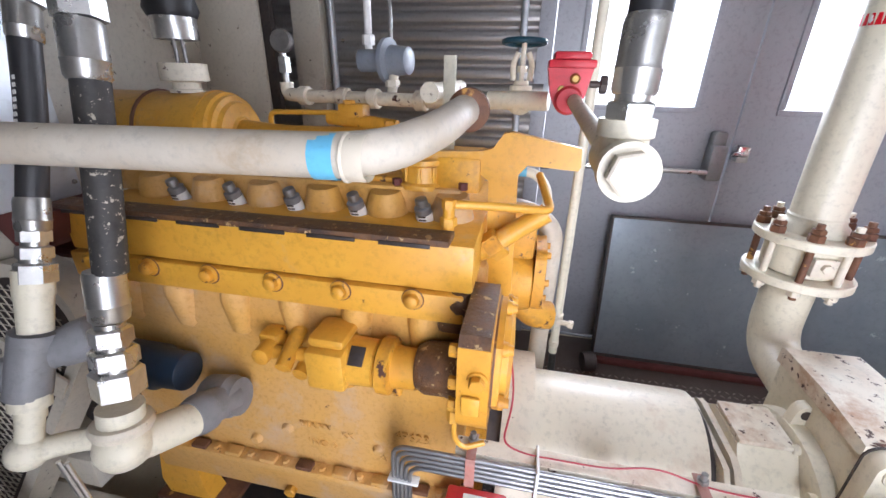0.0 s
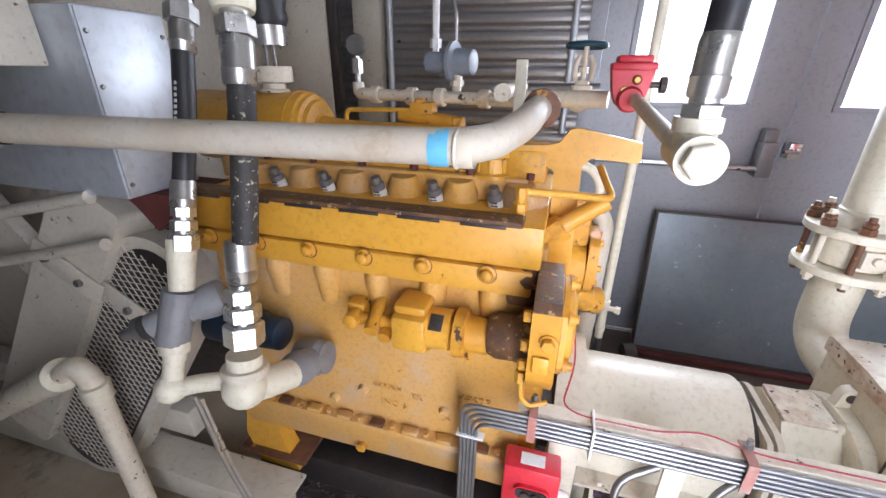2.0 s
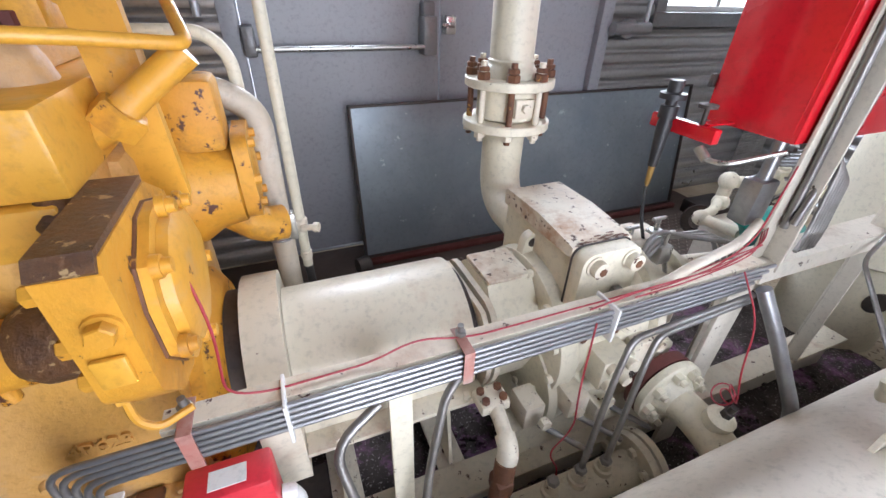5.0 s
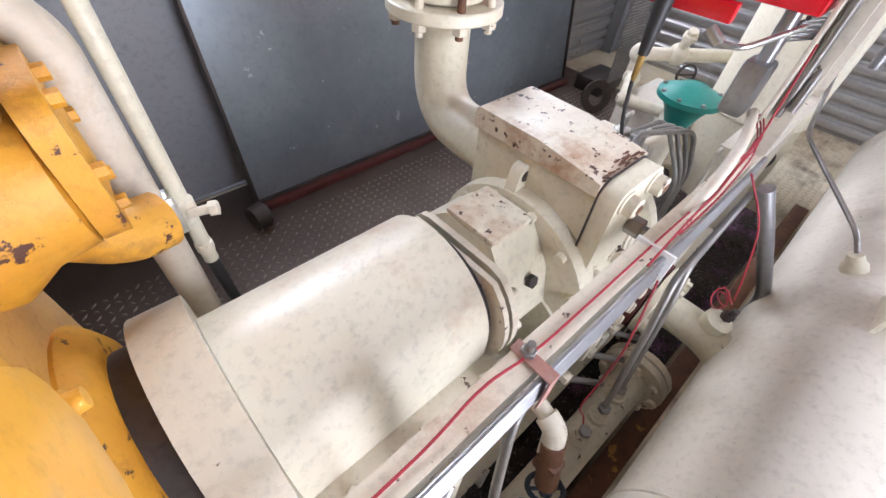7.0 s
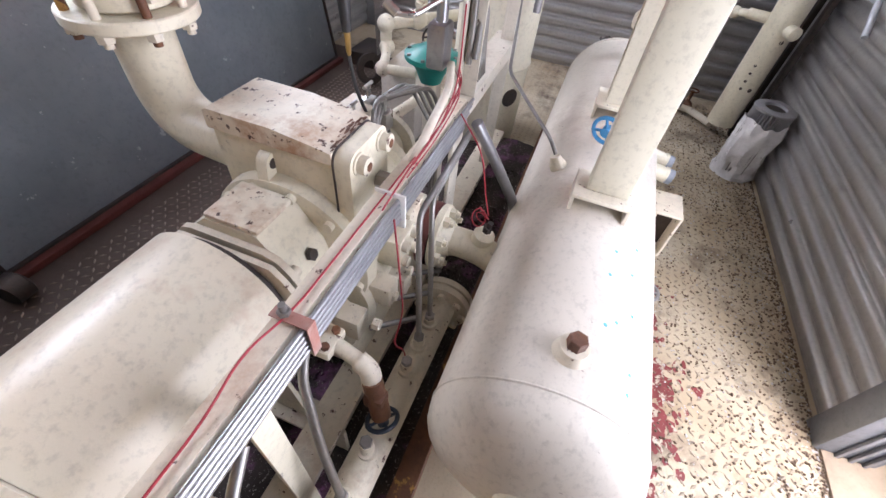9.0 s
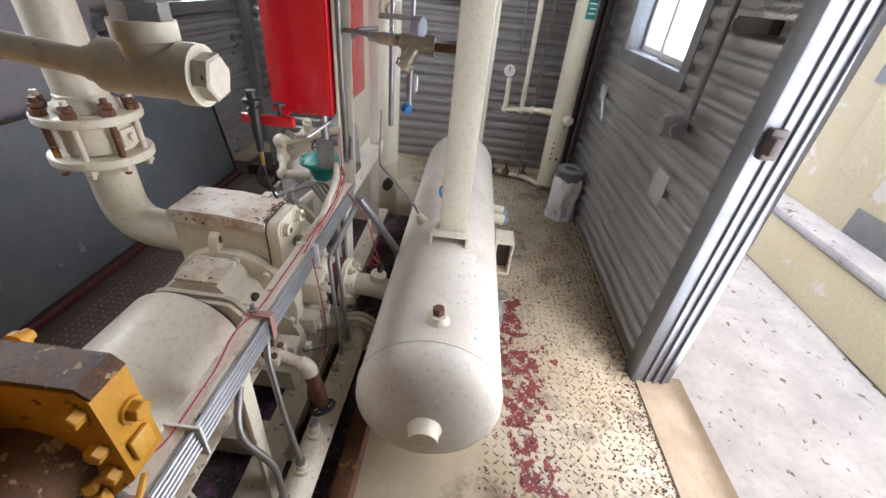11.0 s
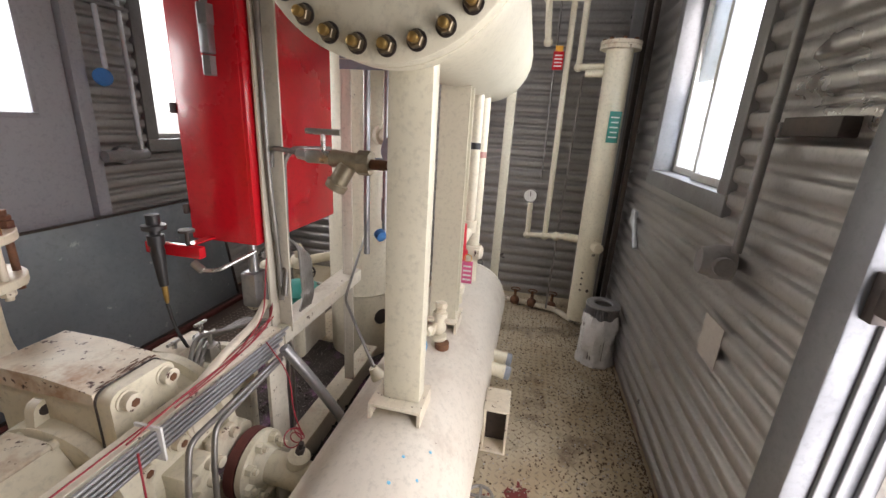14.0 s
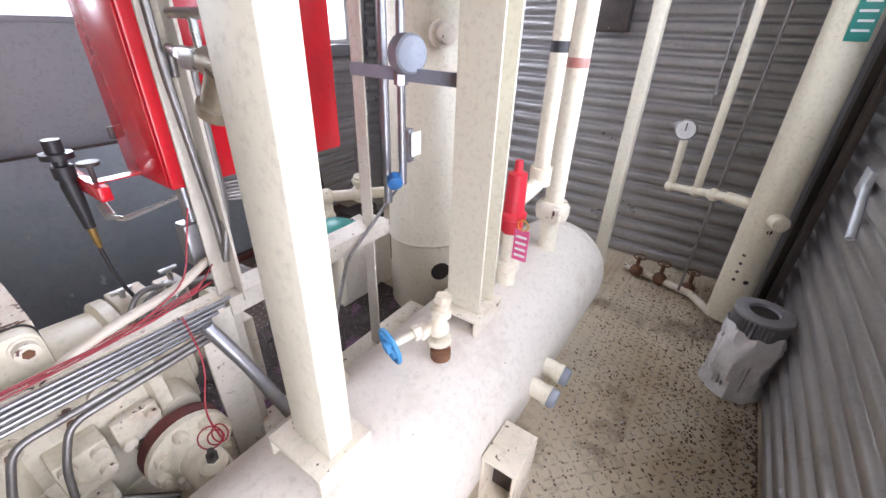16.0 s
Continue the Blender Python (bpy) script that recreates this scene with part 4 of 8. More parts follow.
def hoses():
    a = Vector((0.13, 0.0, 1.0)).normalized()
    t = hose("hydraulic_hose", "dusty black rubber hose with zinc fittings", [(-0.462, 0.5, 1.14), (-0.432, 0.5, 1.30), (-0.41, 0.5, 1.44)], 0.0245, BLACK_DUST, (-0.5, 0.5, 0.8))
    part("elbow", Shape().tube([(-0.515, 0.5, 0.90), (-0.53, 0.5, 0.815), (-0.505, 0.58, 0.80), (-0.495, 0.63, 0.79)], 0.036, 0.05, 18).ball((-0.53, 0.5, 0.82), 0.047, 18), CREAM, t, "cream pipe elbow")
    part("bead", Shape().lathe((-0.522, 0.5, 0.853), a, [(0, 0.046), (0.012, 0.050), (0.02, 0.046)], 20), CREAM_OLD, t)
    part("flange_block", Shape().lathe((-0.50, 0.61, 0.795), (0.1, 1, -0.1), [(0, 0.038), (0.02, 0.044), (0.04, 0.044), (0.045, 0.038), (0.11, 0.036)], 20).lathe((-0.545, 0.715, 0.785), (1, 0, 0), [(0, 0.044), (0.006, 0.048), (0.062, 0.048), (0.066, 0.044), (0.085, 0.042)], 20), GREY_CAST, t, "grey cast connector")
    nuts(t, (-0.508, 0.5, 0.925), a, ((0.040, 0.048), (0.036, 0.030), (0.031, 0.030)))
    ferrule(t, (-0.487, 0.5, 1.06), a, 0.0295, 0.085)
    ferrule(t, (-0.414, 0.5, 1.425), (0.1, 0, 1), 0.029, 0.08)
    nuts(t, (-0.404, 0.5, 1.505), (0.05, 0, 1), ((0.033, 0.032),))
    part("sleeve", Shape().lathe((-0.403, 0.5, 1.545), (0.03, 0, 1), [(0, 0.034), (0.008, 0.037), (0.02, 0.038), (0.6, 0.038)], 24), CREAM, t, "cream upper pipe")
    b = Vector((0.15, 0.0, 1.0)).normalized()
    u = hose("hydraulic_hose", "black rubber hose with white print and zinc fittings", [(-0.526, 0.42, 1.30), (-0.500, 0.425, 1.45), (-0.478, 0.418, 1.605)], 0.0225, BLACK, (-0.6, 0.42, 0.8))
    part("elbow", Shape().tube([(-0.61, 0.42, 0.93), (-0.632, 0.42, 0.845), (-0.585, 0.45, 0.85), (-0.53, 0.48, 0.845)], 0.022, 0.035, 16).ball((-0.632, 0.42, 0.85), 0.036, 16), CREAM, u, "cream pipe elbow")
    part("sleeve", Shape().lathe((-0.612, 0.42, 0.915), b, [(0, 0.024), (0.02, 0.024), (0.022, 0.032), (0.05, 0.032)], 16), CREAM, u)
    v = Shape().rod((-0.61, 0.42, 0.96), (-0.57, 0.42, 1.08), 0.036, 16).rod((-0.65, 0.41, 1.00), (-0.53, 0.46, 1.05), 0.032, 16).lathe((-0.56, 0.45, 1.035), (0.8, 0.5, 0.3), [(0, 0.036), (0.03, 0.042), (0.06, 0.042), (0.07, 0.03)], 16)
    bv = part("valve_body", v, GREY_CAST, u, "dark grey cast valve body")
    part("gland", Shape().lathe((-0.66, 0.40, 1.00), (-1, -0.3, -0.3), [(0, 0.03), (0.015, 0.03), (0.018, 0.016), (0.05, 0.014)], 14), STEEL, bv)
    part("neck_pipe", Shape().lathe((-0.565, 0.42, 1.08), b, [(0, 0.026), (0.06, 0.028), (0.07, 0.030), (0.115, 0.03)], 16), CREAM, u)
    nuts(u, (-0.545, 0.42, 1.17), b, ((0.031, 0.036), (0.027, 0.022), (0.025, 0.022)))
    ferrule(u, (-0.532, 0.42, 1.262), b, 0.0255, 0.06)
    ferrule(u, (-0.480, 0.42, 1.585), (0.12, -0.03, 1), 0.0255, 0.06)
    nuts(u, (-0.473, 0.418, 1.645), (0.1, 0, 1), ((0.033, 0.036),))
    part("sleeve", Shape().rod((-0.468, 0.418, 1.689), (-0.43, 0.42, 2.2), 0.024, 16), BLACK, u)
    for o, x, y, r in ((u, -0.459, 0.4225, 0.0227),):
        s = Shape()
        for k in range(9):
            z = 1.42 + 0.012 * k
            xx = -0.523 + (z - 1.31) * 0.165
            s.box(xx - 0.004, xx + 0.002, y - r - 0.0006, y - r + 0.002, z, z + 0.007)
        part("print", s, PAPER, o)


hoses()


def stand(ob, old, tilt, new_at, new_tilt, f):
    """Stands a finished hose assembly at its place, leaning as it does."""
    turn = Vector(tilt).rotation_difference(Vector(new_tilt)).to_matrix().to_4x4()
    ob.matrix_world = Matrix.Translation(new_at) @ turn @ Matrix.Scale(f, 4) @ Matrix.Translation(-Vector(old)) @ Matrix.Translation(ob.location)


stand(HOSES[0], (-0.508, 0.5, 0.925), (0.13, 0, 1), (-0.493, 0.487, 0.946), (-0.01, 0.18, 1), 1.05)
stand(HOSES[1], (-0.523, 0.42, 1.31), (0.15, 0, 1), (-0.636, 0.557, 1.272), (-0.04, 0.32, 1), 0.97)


def tee_and_regulator():
    t = thing("fuel_tee", "cream pipe tee with a hex plug and black hose", "pipe fitting", (0.285, 0.5, 1.36))
    part("tee", Shape().lathe((0.285, 0.60, 1.402), (0, -1, 0), [(0, 0.018), (0.015, 0.018), (0.018, 0.027), (0.10, 0.027), (0.102, 0.031), (0.122, 0.031)], 26).lathe((0.285, 0.53, 1.395), (0.0, 0, 1), [(0, 0.025), (0.035, 0.026), (0.037, 0.030), (0.055, 0.030)], 26), CREAM, t)
    part("plug", Shape().hexa((0.285, 0.479, 1.402), (0, -1, 0), 0.024, 0.018), CREAM_OLD, t, "cream hex plug with rusty edges")
    nuts(t, (0.286, 0.53, 1.450), (0.0, 0, 1), ((0.026, 0.018),))
    ferrule(t, (0.286, 0.53, 1.474), (0.03, 0.08, 1), 0.0235, 0.075)
    part("hose", Shape().tube([(0.288, 0.535, 1.535), (0.293, 0.548, 1.64), (0.305, 0.575, 1.78), (0.31, 0.62, 2.0), (0.31, 0.62, 2.75)], 0.0215, 0.25, 18, 8), BLACK, t, "black rubber hose with white print")
    s = Shape()
    for k in range(14):
        z = 1.615 + 0.012 * k
        s.box(0.281, 0.286, 0.5185 + (z - 1.6) * 0.14, 0.5215 + (z - 1.6) * 0.14, z - 0.03, z - 0.023)
    part("print", s, PAPER, t)
    part("pipe", Shape().rod((0.285, 0.60, 1.402), (0.268, 1.0, 1.447), 0.0145, 18), CREAM_OLD, t, "cream pipe with brown stains")
    t.location.x += 0.010
    r = thing("gas_regulator", "red cast gas regulator with brass plugs", "regulator", (0.265, 1.04, 1.447))
    part("body", Shape().prism([(0.215, 1.46), (0.23, 1.425), (0.30, 1.425), (0.315, 1.46), (0.33, 1.535), (0.20, 1.535)], "y", 0.985, 1.09).lathe((0.268, 0.99, 1.445), (0, -1, 0), [(0, 0.042), (0.02, 0.04), (0.03, 0.034)], 20), RED_CAST, r)
    part("cover", Shape().box(0.20, 0.335, 0.975, 1.10, 1.533, 1.556, 0.006).box(0.215, 0.32, 0.985, 1.09, 1.555, 1.578, 0.008), RED_CAST, r)
    part("plug", Shape().lathe((0.28, 0.987, 1.505), (0, -1, 0), [(0, 0.016), (0.008, 0.014), (0.014, 0.009)], 12).lathe((0.245, 0.987, 1.475), (0, -1, 0), [(0, 0.012), (0.01, 0.010)], 12), BRASS, r, "brass plugs")
    r.scale = (0.72, 0.72, 0.72)
    part("knob", Shape().rod((0.33, 1.04, 1.49), (0.36, 1.04, 1.49), 0.01).lathe((0.36, 1.04, 1.49), (1, 0, 0), [(0, 0.026), (0.018, 0.026)], 8), IRON, r)
    # gate valve
    g = thing("gate_valve", "cream gate valve with a dark blue handwheel", "valve", (0.16, 1.17, 1.425))
    g.scale = (0.8, 0.8, 0.76)
    part("body", Shape().ball((0.16, 1.17, 1.435), 0.045, 18).rod((0.06, 1.17, 1.435), (0.25, 1.13, 1.44), 0.03, 16).lathe((0.16, 1.17, 1.47), (0, 0, 1), [(0, 0.036), (0.014, 0.036), (0.016, 0.024), (0.03, 0.022)], 18), CREAM, g)
    yk = Shape().tube([(0.135, 1.17, 1.50), (0.13, 1.17, 1.55), (0.145, 1.17, 1.585)], 0.009, 0.02).tube([(0.185, 1.17, 1.50), (0.19, 1.17, 1.55), (0.175, 1.17, 1.585)], 0.009, 0.02).rod((0.16, 1.17, 1.495), (0.16, 1.17, 1.62), 0.008).hexa((0.16, 1.17, 1.525), (0, 0, 1), 0.016, 0.02)
    part("yoke", yk, CREAM, g)
    hw = Shape().torus((0.16, 1.17, 1.615), (0.0, 0.05, 1), 0.062, 0.009, 24, 8)
    for k in range(3):
        w = 2 * math.pi * k / 3
        hw.rod((0.16, 1.17, 1.617), (0.16 + 0.06 * math.cos(w), 1.17 + 0.06 * math.sin(w), 1.615), 0.006, 8)
    part("handwheel", hw, mat_dark_teal, g, "dark blue-green handwheel")
    m = thing("gas_manifold", "cream threaded pipe train behind the engine", "pipe", (-0.3, 1.32, 1.38))
    part("run", Shape().rod((-0.60, 1.37, 1.42), (0.05, 1.25, 1.42), 0.02, 14), CREAM_OLD, m)
    for x in (-0.57, -0.42, -0.31, -0.15, -0.02):
        y = 1.37 - (x + 0.6) * 0.185
        part("coupling", Shape().lathe((x, y, 1.42), (1, -0.185, 0), [(0, 0.026), (0.004, 0.03), (0.034, 0.03), (0.038, 0.026)], 16), CREAM_OLD, m)
    part("rear_run", Shape().rod((-0.02, 1.35, 1.452), (0.22, 1.35, 1.458), 0.016, 12).rod((-0.06, 1.30, 1.44), (0.06, 1.30, 1.40), 0.012), STEEL, m)
    part("open_nipple", Shape().lathe((-0.030, 0.962, 1.455), (0.05, 1, 0.02), [(0, 0.0175), (0, 0.0215), (0.03, 0.0215), (0.032, 0.019), (0.31, 0.019)], 18), CREAM_OLD, m, "open-ended cream nipple")
    part("bore", Shape().lathe((-0.030, 0.9635, 1.455), (0.05, 1, 0.02), [(0, 0.0175), (0.004, 0.0175)], 18), IRON, m)
    part("flat_bar", Shape().box(-0.002, 0.026, 0.975, 0.981, 1.29, 1.53, 0.002), COL_CREAM, m, "upright flat bar")
    part("yellow_line", Shape().tube([(-0.62, 1.26, 1.20), (-0.62, 1.25, 1.375), (-0.35, 1.2, 1.385), (-0.22, 1.2, 1.36)], 0.008, 0.03), YELLOW, m)
    part("yellow_valve", Shape().rod((-0.40, 1.22, 1.37), (-0.18, 1.19, 1.35), 0.022).box(-0.36, -0.28, 1.19, 1.25, 1.35, 1.41, 0.008).hexa((-0.33, 1.21, 1.40), (0, 0, 1), 0.018, 0.02).hexa((-0.2, 1.19, 1.34), (0, 0, 1), 0.022, 0.03), YELLOW_OLD, m)
    q = thing("pressure_gauge", "small round pressure gauge on a cream riser", "gauge", (-0.64, 1.40, 1.42))
    part("case", Shape().lathe((-0.645, 1.42, 1.585), (0.1, -1, 0.1), [(0, 0.036), (0.02, 0.037), (0.026, 0.032)], 20), STEEL, q)
    part("dial", Shape().lathe((-0.6425, 1.3955, 1.5875), (0.1, -1, 0.1), [(0, 0.030), (0.001, 0.030)], 20), PAPER, q)
    part("riser", Shape().rod((-0.645, 1.41, 1.42), (-0.645, 1.41, 1.55), 0.010).hexa((-0.645, 1.41, 1.49), (0, 0, 1), 0.02, 0.05), ZINC, q)
    part("elbow", Shape().tube([(-0.645, 1.41, 1.46), (-0.645, 1.41, 1.42), (-0.57, 1.37, 1.42)], 0.022, 0.02), CREAM_OLD, q)
    w = thing("pressure_switch", "grey-blue pressure switch with a conduit above", "switch", (-0.23, 1.4, 1.44))
    part("body", Shape().rod((-0.36, 1.40, 1.53), (-0.27, 1.38, 1.53), 0.034, 18).lathe((-0.27, 1.38, 1.53), (1, -0.2, 0), [(0, 0.066), (0.014, 0.066), (0.02, 0.045), (0.08, 0.04), (0.085, 0.03)], 24), GREYBLUE, w)
    part("stem", Shape().rod((-0.245, 1.35, 1.43), (-0.245, 1.375, 1.50), 0.016).hexa((-0.245, 1.36, 1.455), (0, 0, 1), 0.024, 0.02), CREAM_OLD, w)
    part("conduit", Shape().rod((-0.335, 1.40, 1.55), (-0.335, 1.42, 2.6), 0.012).hexa((-0.335, 1.40, 1.575), (0, 0, 1), 0.02, 0.03), WHITE, w)
    part("tubing", Shape().tube([(-0.28, 1.45, 1.42), (-0.28, 1.46, 1.70), (-0.31, 1.48, 1.76), (-0.30, 1.5, 2.5)], 0.007, 0.05), STEEL, w)


mat_dark_teal = mat("dark_teal_enamel", (0.012, 0.06, 0.09), (0.01, 0.04, 0.06), 0.4)
tee_and_regulator()


def radiator_side():
    """Cooler end of the skid: sheet-metal box, belt guard, frame and pipes."""
    b = thing("control_box", "galvanised sheet-metal box with screwed cover", "sheet-metal box", (-1.05, 0.62, 1.2))
    part("body", Shape().box(-1.50, -0.868, 0.60, 0.81, 1.205, 1.62, 0.004), GALV, b)
    part("side_cover", Shape().box(-0.8675, -0.862, 0.604, 0.806, 1.21, 1.615, 0.001), GALV, b)
    for i in range(4):
        for y in (0.615, 0.795):
            z = 1.24 + 0.11 * i
            part("screw", Shape().lathe((-0.862, y, z), (1, 0, 0), [(0, 0.006), (0.005, 0.004)], 8), STEEL, b)
    f = thing("cooler_frame", "beige cooler frame with ladder rungs", "cooler", (-1.4, 0.7, 0.0))
    part("top_beam", Shape().box(-2.4, -0.96, 0.50, 0.59, 1.50, 1.64, 0.006), SAND, f)
    part("top_plate", Shape().prism([(-1.25, 1.50), (-0.99, 1.47), (-1.02, 1.75), (-1.25, 1.75)], "y", 0.485, 0.50), SAND, f)
    part("beam_bolt", Shape().hexa((-1.06, 0.485, 1.60), (0, -1, 0), 0.015, 0.02), SAND, f)
    part("shroud", Shape().box(-2.5, -1.42, 0.80, 2.0, 0.25, 2.2, 0.01), SAND, f)
    part("strut", Shape().prism([(-1.62, 1.16), (-1.50, 1.20), (-1.13, 0.72), (-1.25, 0.68)], "y", 0.62, 0.66), SAND, f)
    for z0, z1 in ((1.13, 1.20), (0.98, 1.07)):
        part("rung", Shape().rod((-1.75, 0.58, z0 - 0.09), (-1.0, 0.60, z1), 0.017, 12), SAND, f)
    part("duct", Shape().prism([(-0.98, 1.203), (-0.80, 1.203), (-0.82, 1.14), (-0.88, 1.10), (-0.93, 1.16)], "y", 0.66, 0.85), MAROON, f, "maroon primed duct flange")
    g = thing("belt_guard", "beige slanted belt guard with diamond mesh", "belt guard", (-1.1, 0.6, 0.2))
    u = Vector((0.523, 0.12, 0.844)).normalized()
    v = Vector((-0.85, 0.0, 0.527)).normalized()
    n = v.cross(u)
    m = Matrix.Translation((-1.330, 0.560, 0.320)) @ Matrix((u, n, v)).transposed().to_4x4()
    part("rim", Shape().prism(rounded(-0.16, 0.86, -0.165, 0.165, 0.16, 8)[:] , "y", 0.0, 0.09, m).prism(rounded(-0.14, 0.88, 0.125, 0.34, 0.02), "y", -0.03, 0.10, m), SAND, g)
    # Dark sheet on the solid rim stands for the shaded hollow behind the mesh.
    part("mesh_shade", Shape().prism(rounded(-0.13, 0.83, -0.135, 0.115, 0.11, 8), "y", -0.004, -0.001, m), IRON, g)
    mesh = Shape()
    for s in (1, -1):
        for i in range(-14, 60):
            # diagonal strands, clipped to the opening
            pts = []
            for k in range(25):
                v = -0.13 + 0.245 * k / 24
                u = 0.022 * i + s * 0.55 * v
                if -0.10 < u < 0.80:
                    pts.append((u, v))
            if len(pts) > 4:
                a_, b_ = pts[0], pts[-1]
                mesh.rod(m @ Vector((a_[0], -0.008, a_[1])), m @ Vector((b_[0], -0.008, b_[1])), 0.0016, 4)
    part("mesh_screen", mesh, SAND, g, "expanded metal mesh", kind="stuff")
    part("clip_plate", Shape().box(0.585, 0.65, -0.02, -0.012, -0.165, 0.1245, 0.002, m).box(0.585, 0.65, -0.040, -0.0305, 0.1, 0.345, 0.002, m), SAND, g)
    for k, d in ((-0.10, -0.02), (0.02, -0.02), (0.17, -0.04), (0.29, -0.04)):
        part("clip_bolt", Shape().hexa(m @ Vector((0.617, d, k)), m.to_3x3() @ Vector((0, -1, 0)), 0.012, 0.012), STEEL, g)
    p = thing("lube_pipe", "cream welded pipe with an elbow down to the deck", "pipe", (-1.0, 0.5, 0.0))
    part("run", Shape().tube([(-1.10, 0.45, 0.735), (-1.03, 0.45, 0.782), (-0.987, 0.45, 0.745), (-0.975, 0.45, 0.10), (-0.80, 0.46, 0.06)], 0.028, 0.05, 18), CREAM_OLD, p)
    part("wide_run", Shape().rod((-2.1, 0.45, 0.15), (-1.10, 0.45, 0.735), 0.042, 20), CREAM_OLD, p)
    part("coupling", Shape().lathe((-1.165, 0.45, 0.697), (1, 0, 0.585), [(0, 0.042), (0.004, 0.046), (0.075, 0.046), (0.085, 0.030)], 20), CREAM, p)
    part("collar", Shape().lathe((-0.9865, 0.45, 0.735), (0.02, 0, -1), [(0, 0.028), (0.004, 0.035), (0.05, 0.035), (0.054, 0.028)], 20), CREAM, p)
    k = thing("skid_rail", "cream skid rail with dark void under the cooler", "steel beam", (-1.2, 0.62, 0.0))
    part("web", Shape().box(-2.4, -0.60, 0.60, 0.66, 0.05, 0.21, 0.006), SAND, k)
    part("top_flange", Shape().box(-2.4, -0.58, 0.57, 0.70, 0.21, 0.225, 0.003), SAND, k)
    part("upper_rail", Shape().box(-2.4, -1.05, 0.70, 0.78, 0.24, 0.36, 0.006), SAND, k)
    part("mount_plate", Shape().box(-0.86, -0.60, 0.72, 1.22, 0.226, 0.245, 0.004), GREASE, k)
    part("inner_rail", Shape().box(-0.86, 0.30, 0.80, 0.9, 0.03, 0.17, 0.006), IRON, k)
    c = thing("drain_tubes", "pair of thin chrome tubes tied with wire", "tubing", (-0.5, 0.40, 0.1))
    for o in (0.0, 0.018):
        part("tube", Shape().tube([(-0.60 + o, 0.42, 0.82), (-0.56 + o, 0.42, 0.60), (-0.50 + o, 0.42, 0.42), (-0.47 + o, 0.42, 0.05)], 0.005, 0.05, 8), ZINC, c)
    pu = Shape().lathe((-1.02, 0.84, 0.52), (0, -1, 0), [(0, 0.12), (0.03, 0.13), (0.06, 0.12)], 28)
    solo("pulley", pu, IRON, "dark belt pulley behind the guard mesh", "pulley")
    solo("support_beam", Shape().box(-3.18, -1.07, 0.88, 0.96, 0.975, 0.985, 0.002).box(-3.18, -1.07, 0.88, 0.96, 1.075, 1.085, 0.002).box(-3.18, -1.07, 0.915, 0.925, 0.985, 1.075), MAROON, "dark maroon steel beam below the cooler box", "steel beam")
    blu = Shape().lathe((-0.80, 0.690, 0.815), (1, 0, 0), [(0, 0.05), (0.008, 0.056), (0.16, 0.056), (0.17, 0.048), (0.235, 0.046), (0.24, 0.04)], 32)
    solo("starter_motor", blu, NAVY, "dark blue starter housing beside the engine", "motor")


radiator_side()

# ---- coupling, compressor and their pipes ----
def bell_housing():
    t = thing("bell_housing", "cream coupling guard with scuffed, stained paint", "coupling guard", (0.47, 0.98, 0.15))
    prof = [(0.180 * math.cos(radians(a)), 0.180 * math.sin(radians(a))) for a in range(0, 181, 9)]
    poly = [(0.985 + u, 0.515 + v) for u, v in prof] + [(0.805, 0.46), (0.805, 0.40), (1.165, 0.40)]
    part("cover", Shape().prism(poly, "x", 0.275, 0.700), SCUFF, t, sharp=25)
    prof = [(0.228 * math.cos(radians(a)), 0.228 * math.sin(radians(a))) for a in range(0, 181, 9)]
    poly = [(0.985 + u, 0.515 + v) for u, v in prof] + [(0.757, 0.36), (1.213, 0.36)]
    part("flange", Shape().prism(poly, "x", 0.195, 0.274), SCUFF, t, sharp=25)
    # Dark filler plate; the gap's shade is put into its colour.
    part("end_gap", Shape().prism([(0.975 + u * 0.70, 0.515 + v * 0.70) for u, v in prof] + [(0.83, 0.40), (1.12, 0.40)], "x", 0.7005, 0.716), IRON, t)
    part("base_strip", Shape().box(0.275, 0.71, 0.750, 0.808, 0.44, 0.452, 0.002), CREAM_OLD, t)
    for x in (0.34, 0.50, 0.66):
        part("strip_bolt", Shape().hexa((x, 0.765, 0.452), (0, 0, 1), 0.012, 0.014), CREAM_OLD, t)
    s = thing("coupling_shaft", "engine coupling beside the guard, coloured dark for shade", "coupling", (0.17, 0.98, 0.3))
    # The hub's dark colour carries the shade between engine and guard flange.
    part("hub", Shape().lathe((0.12, 0.985, 0.55), (1, 0, 0), [(0.04, 0.17), (0.075, 0.17), (0.08, 0.15)], 32), IRON, s)


bell_housing()


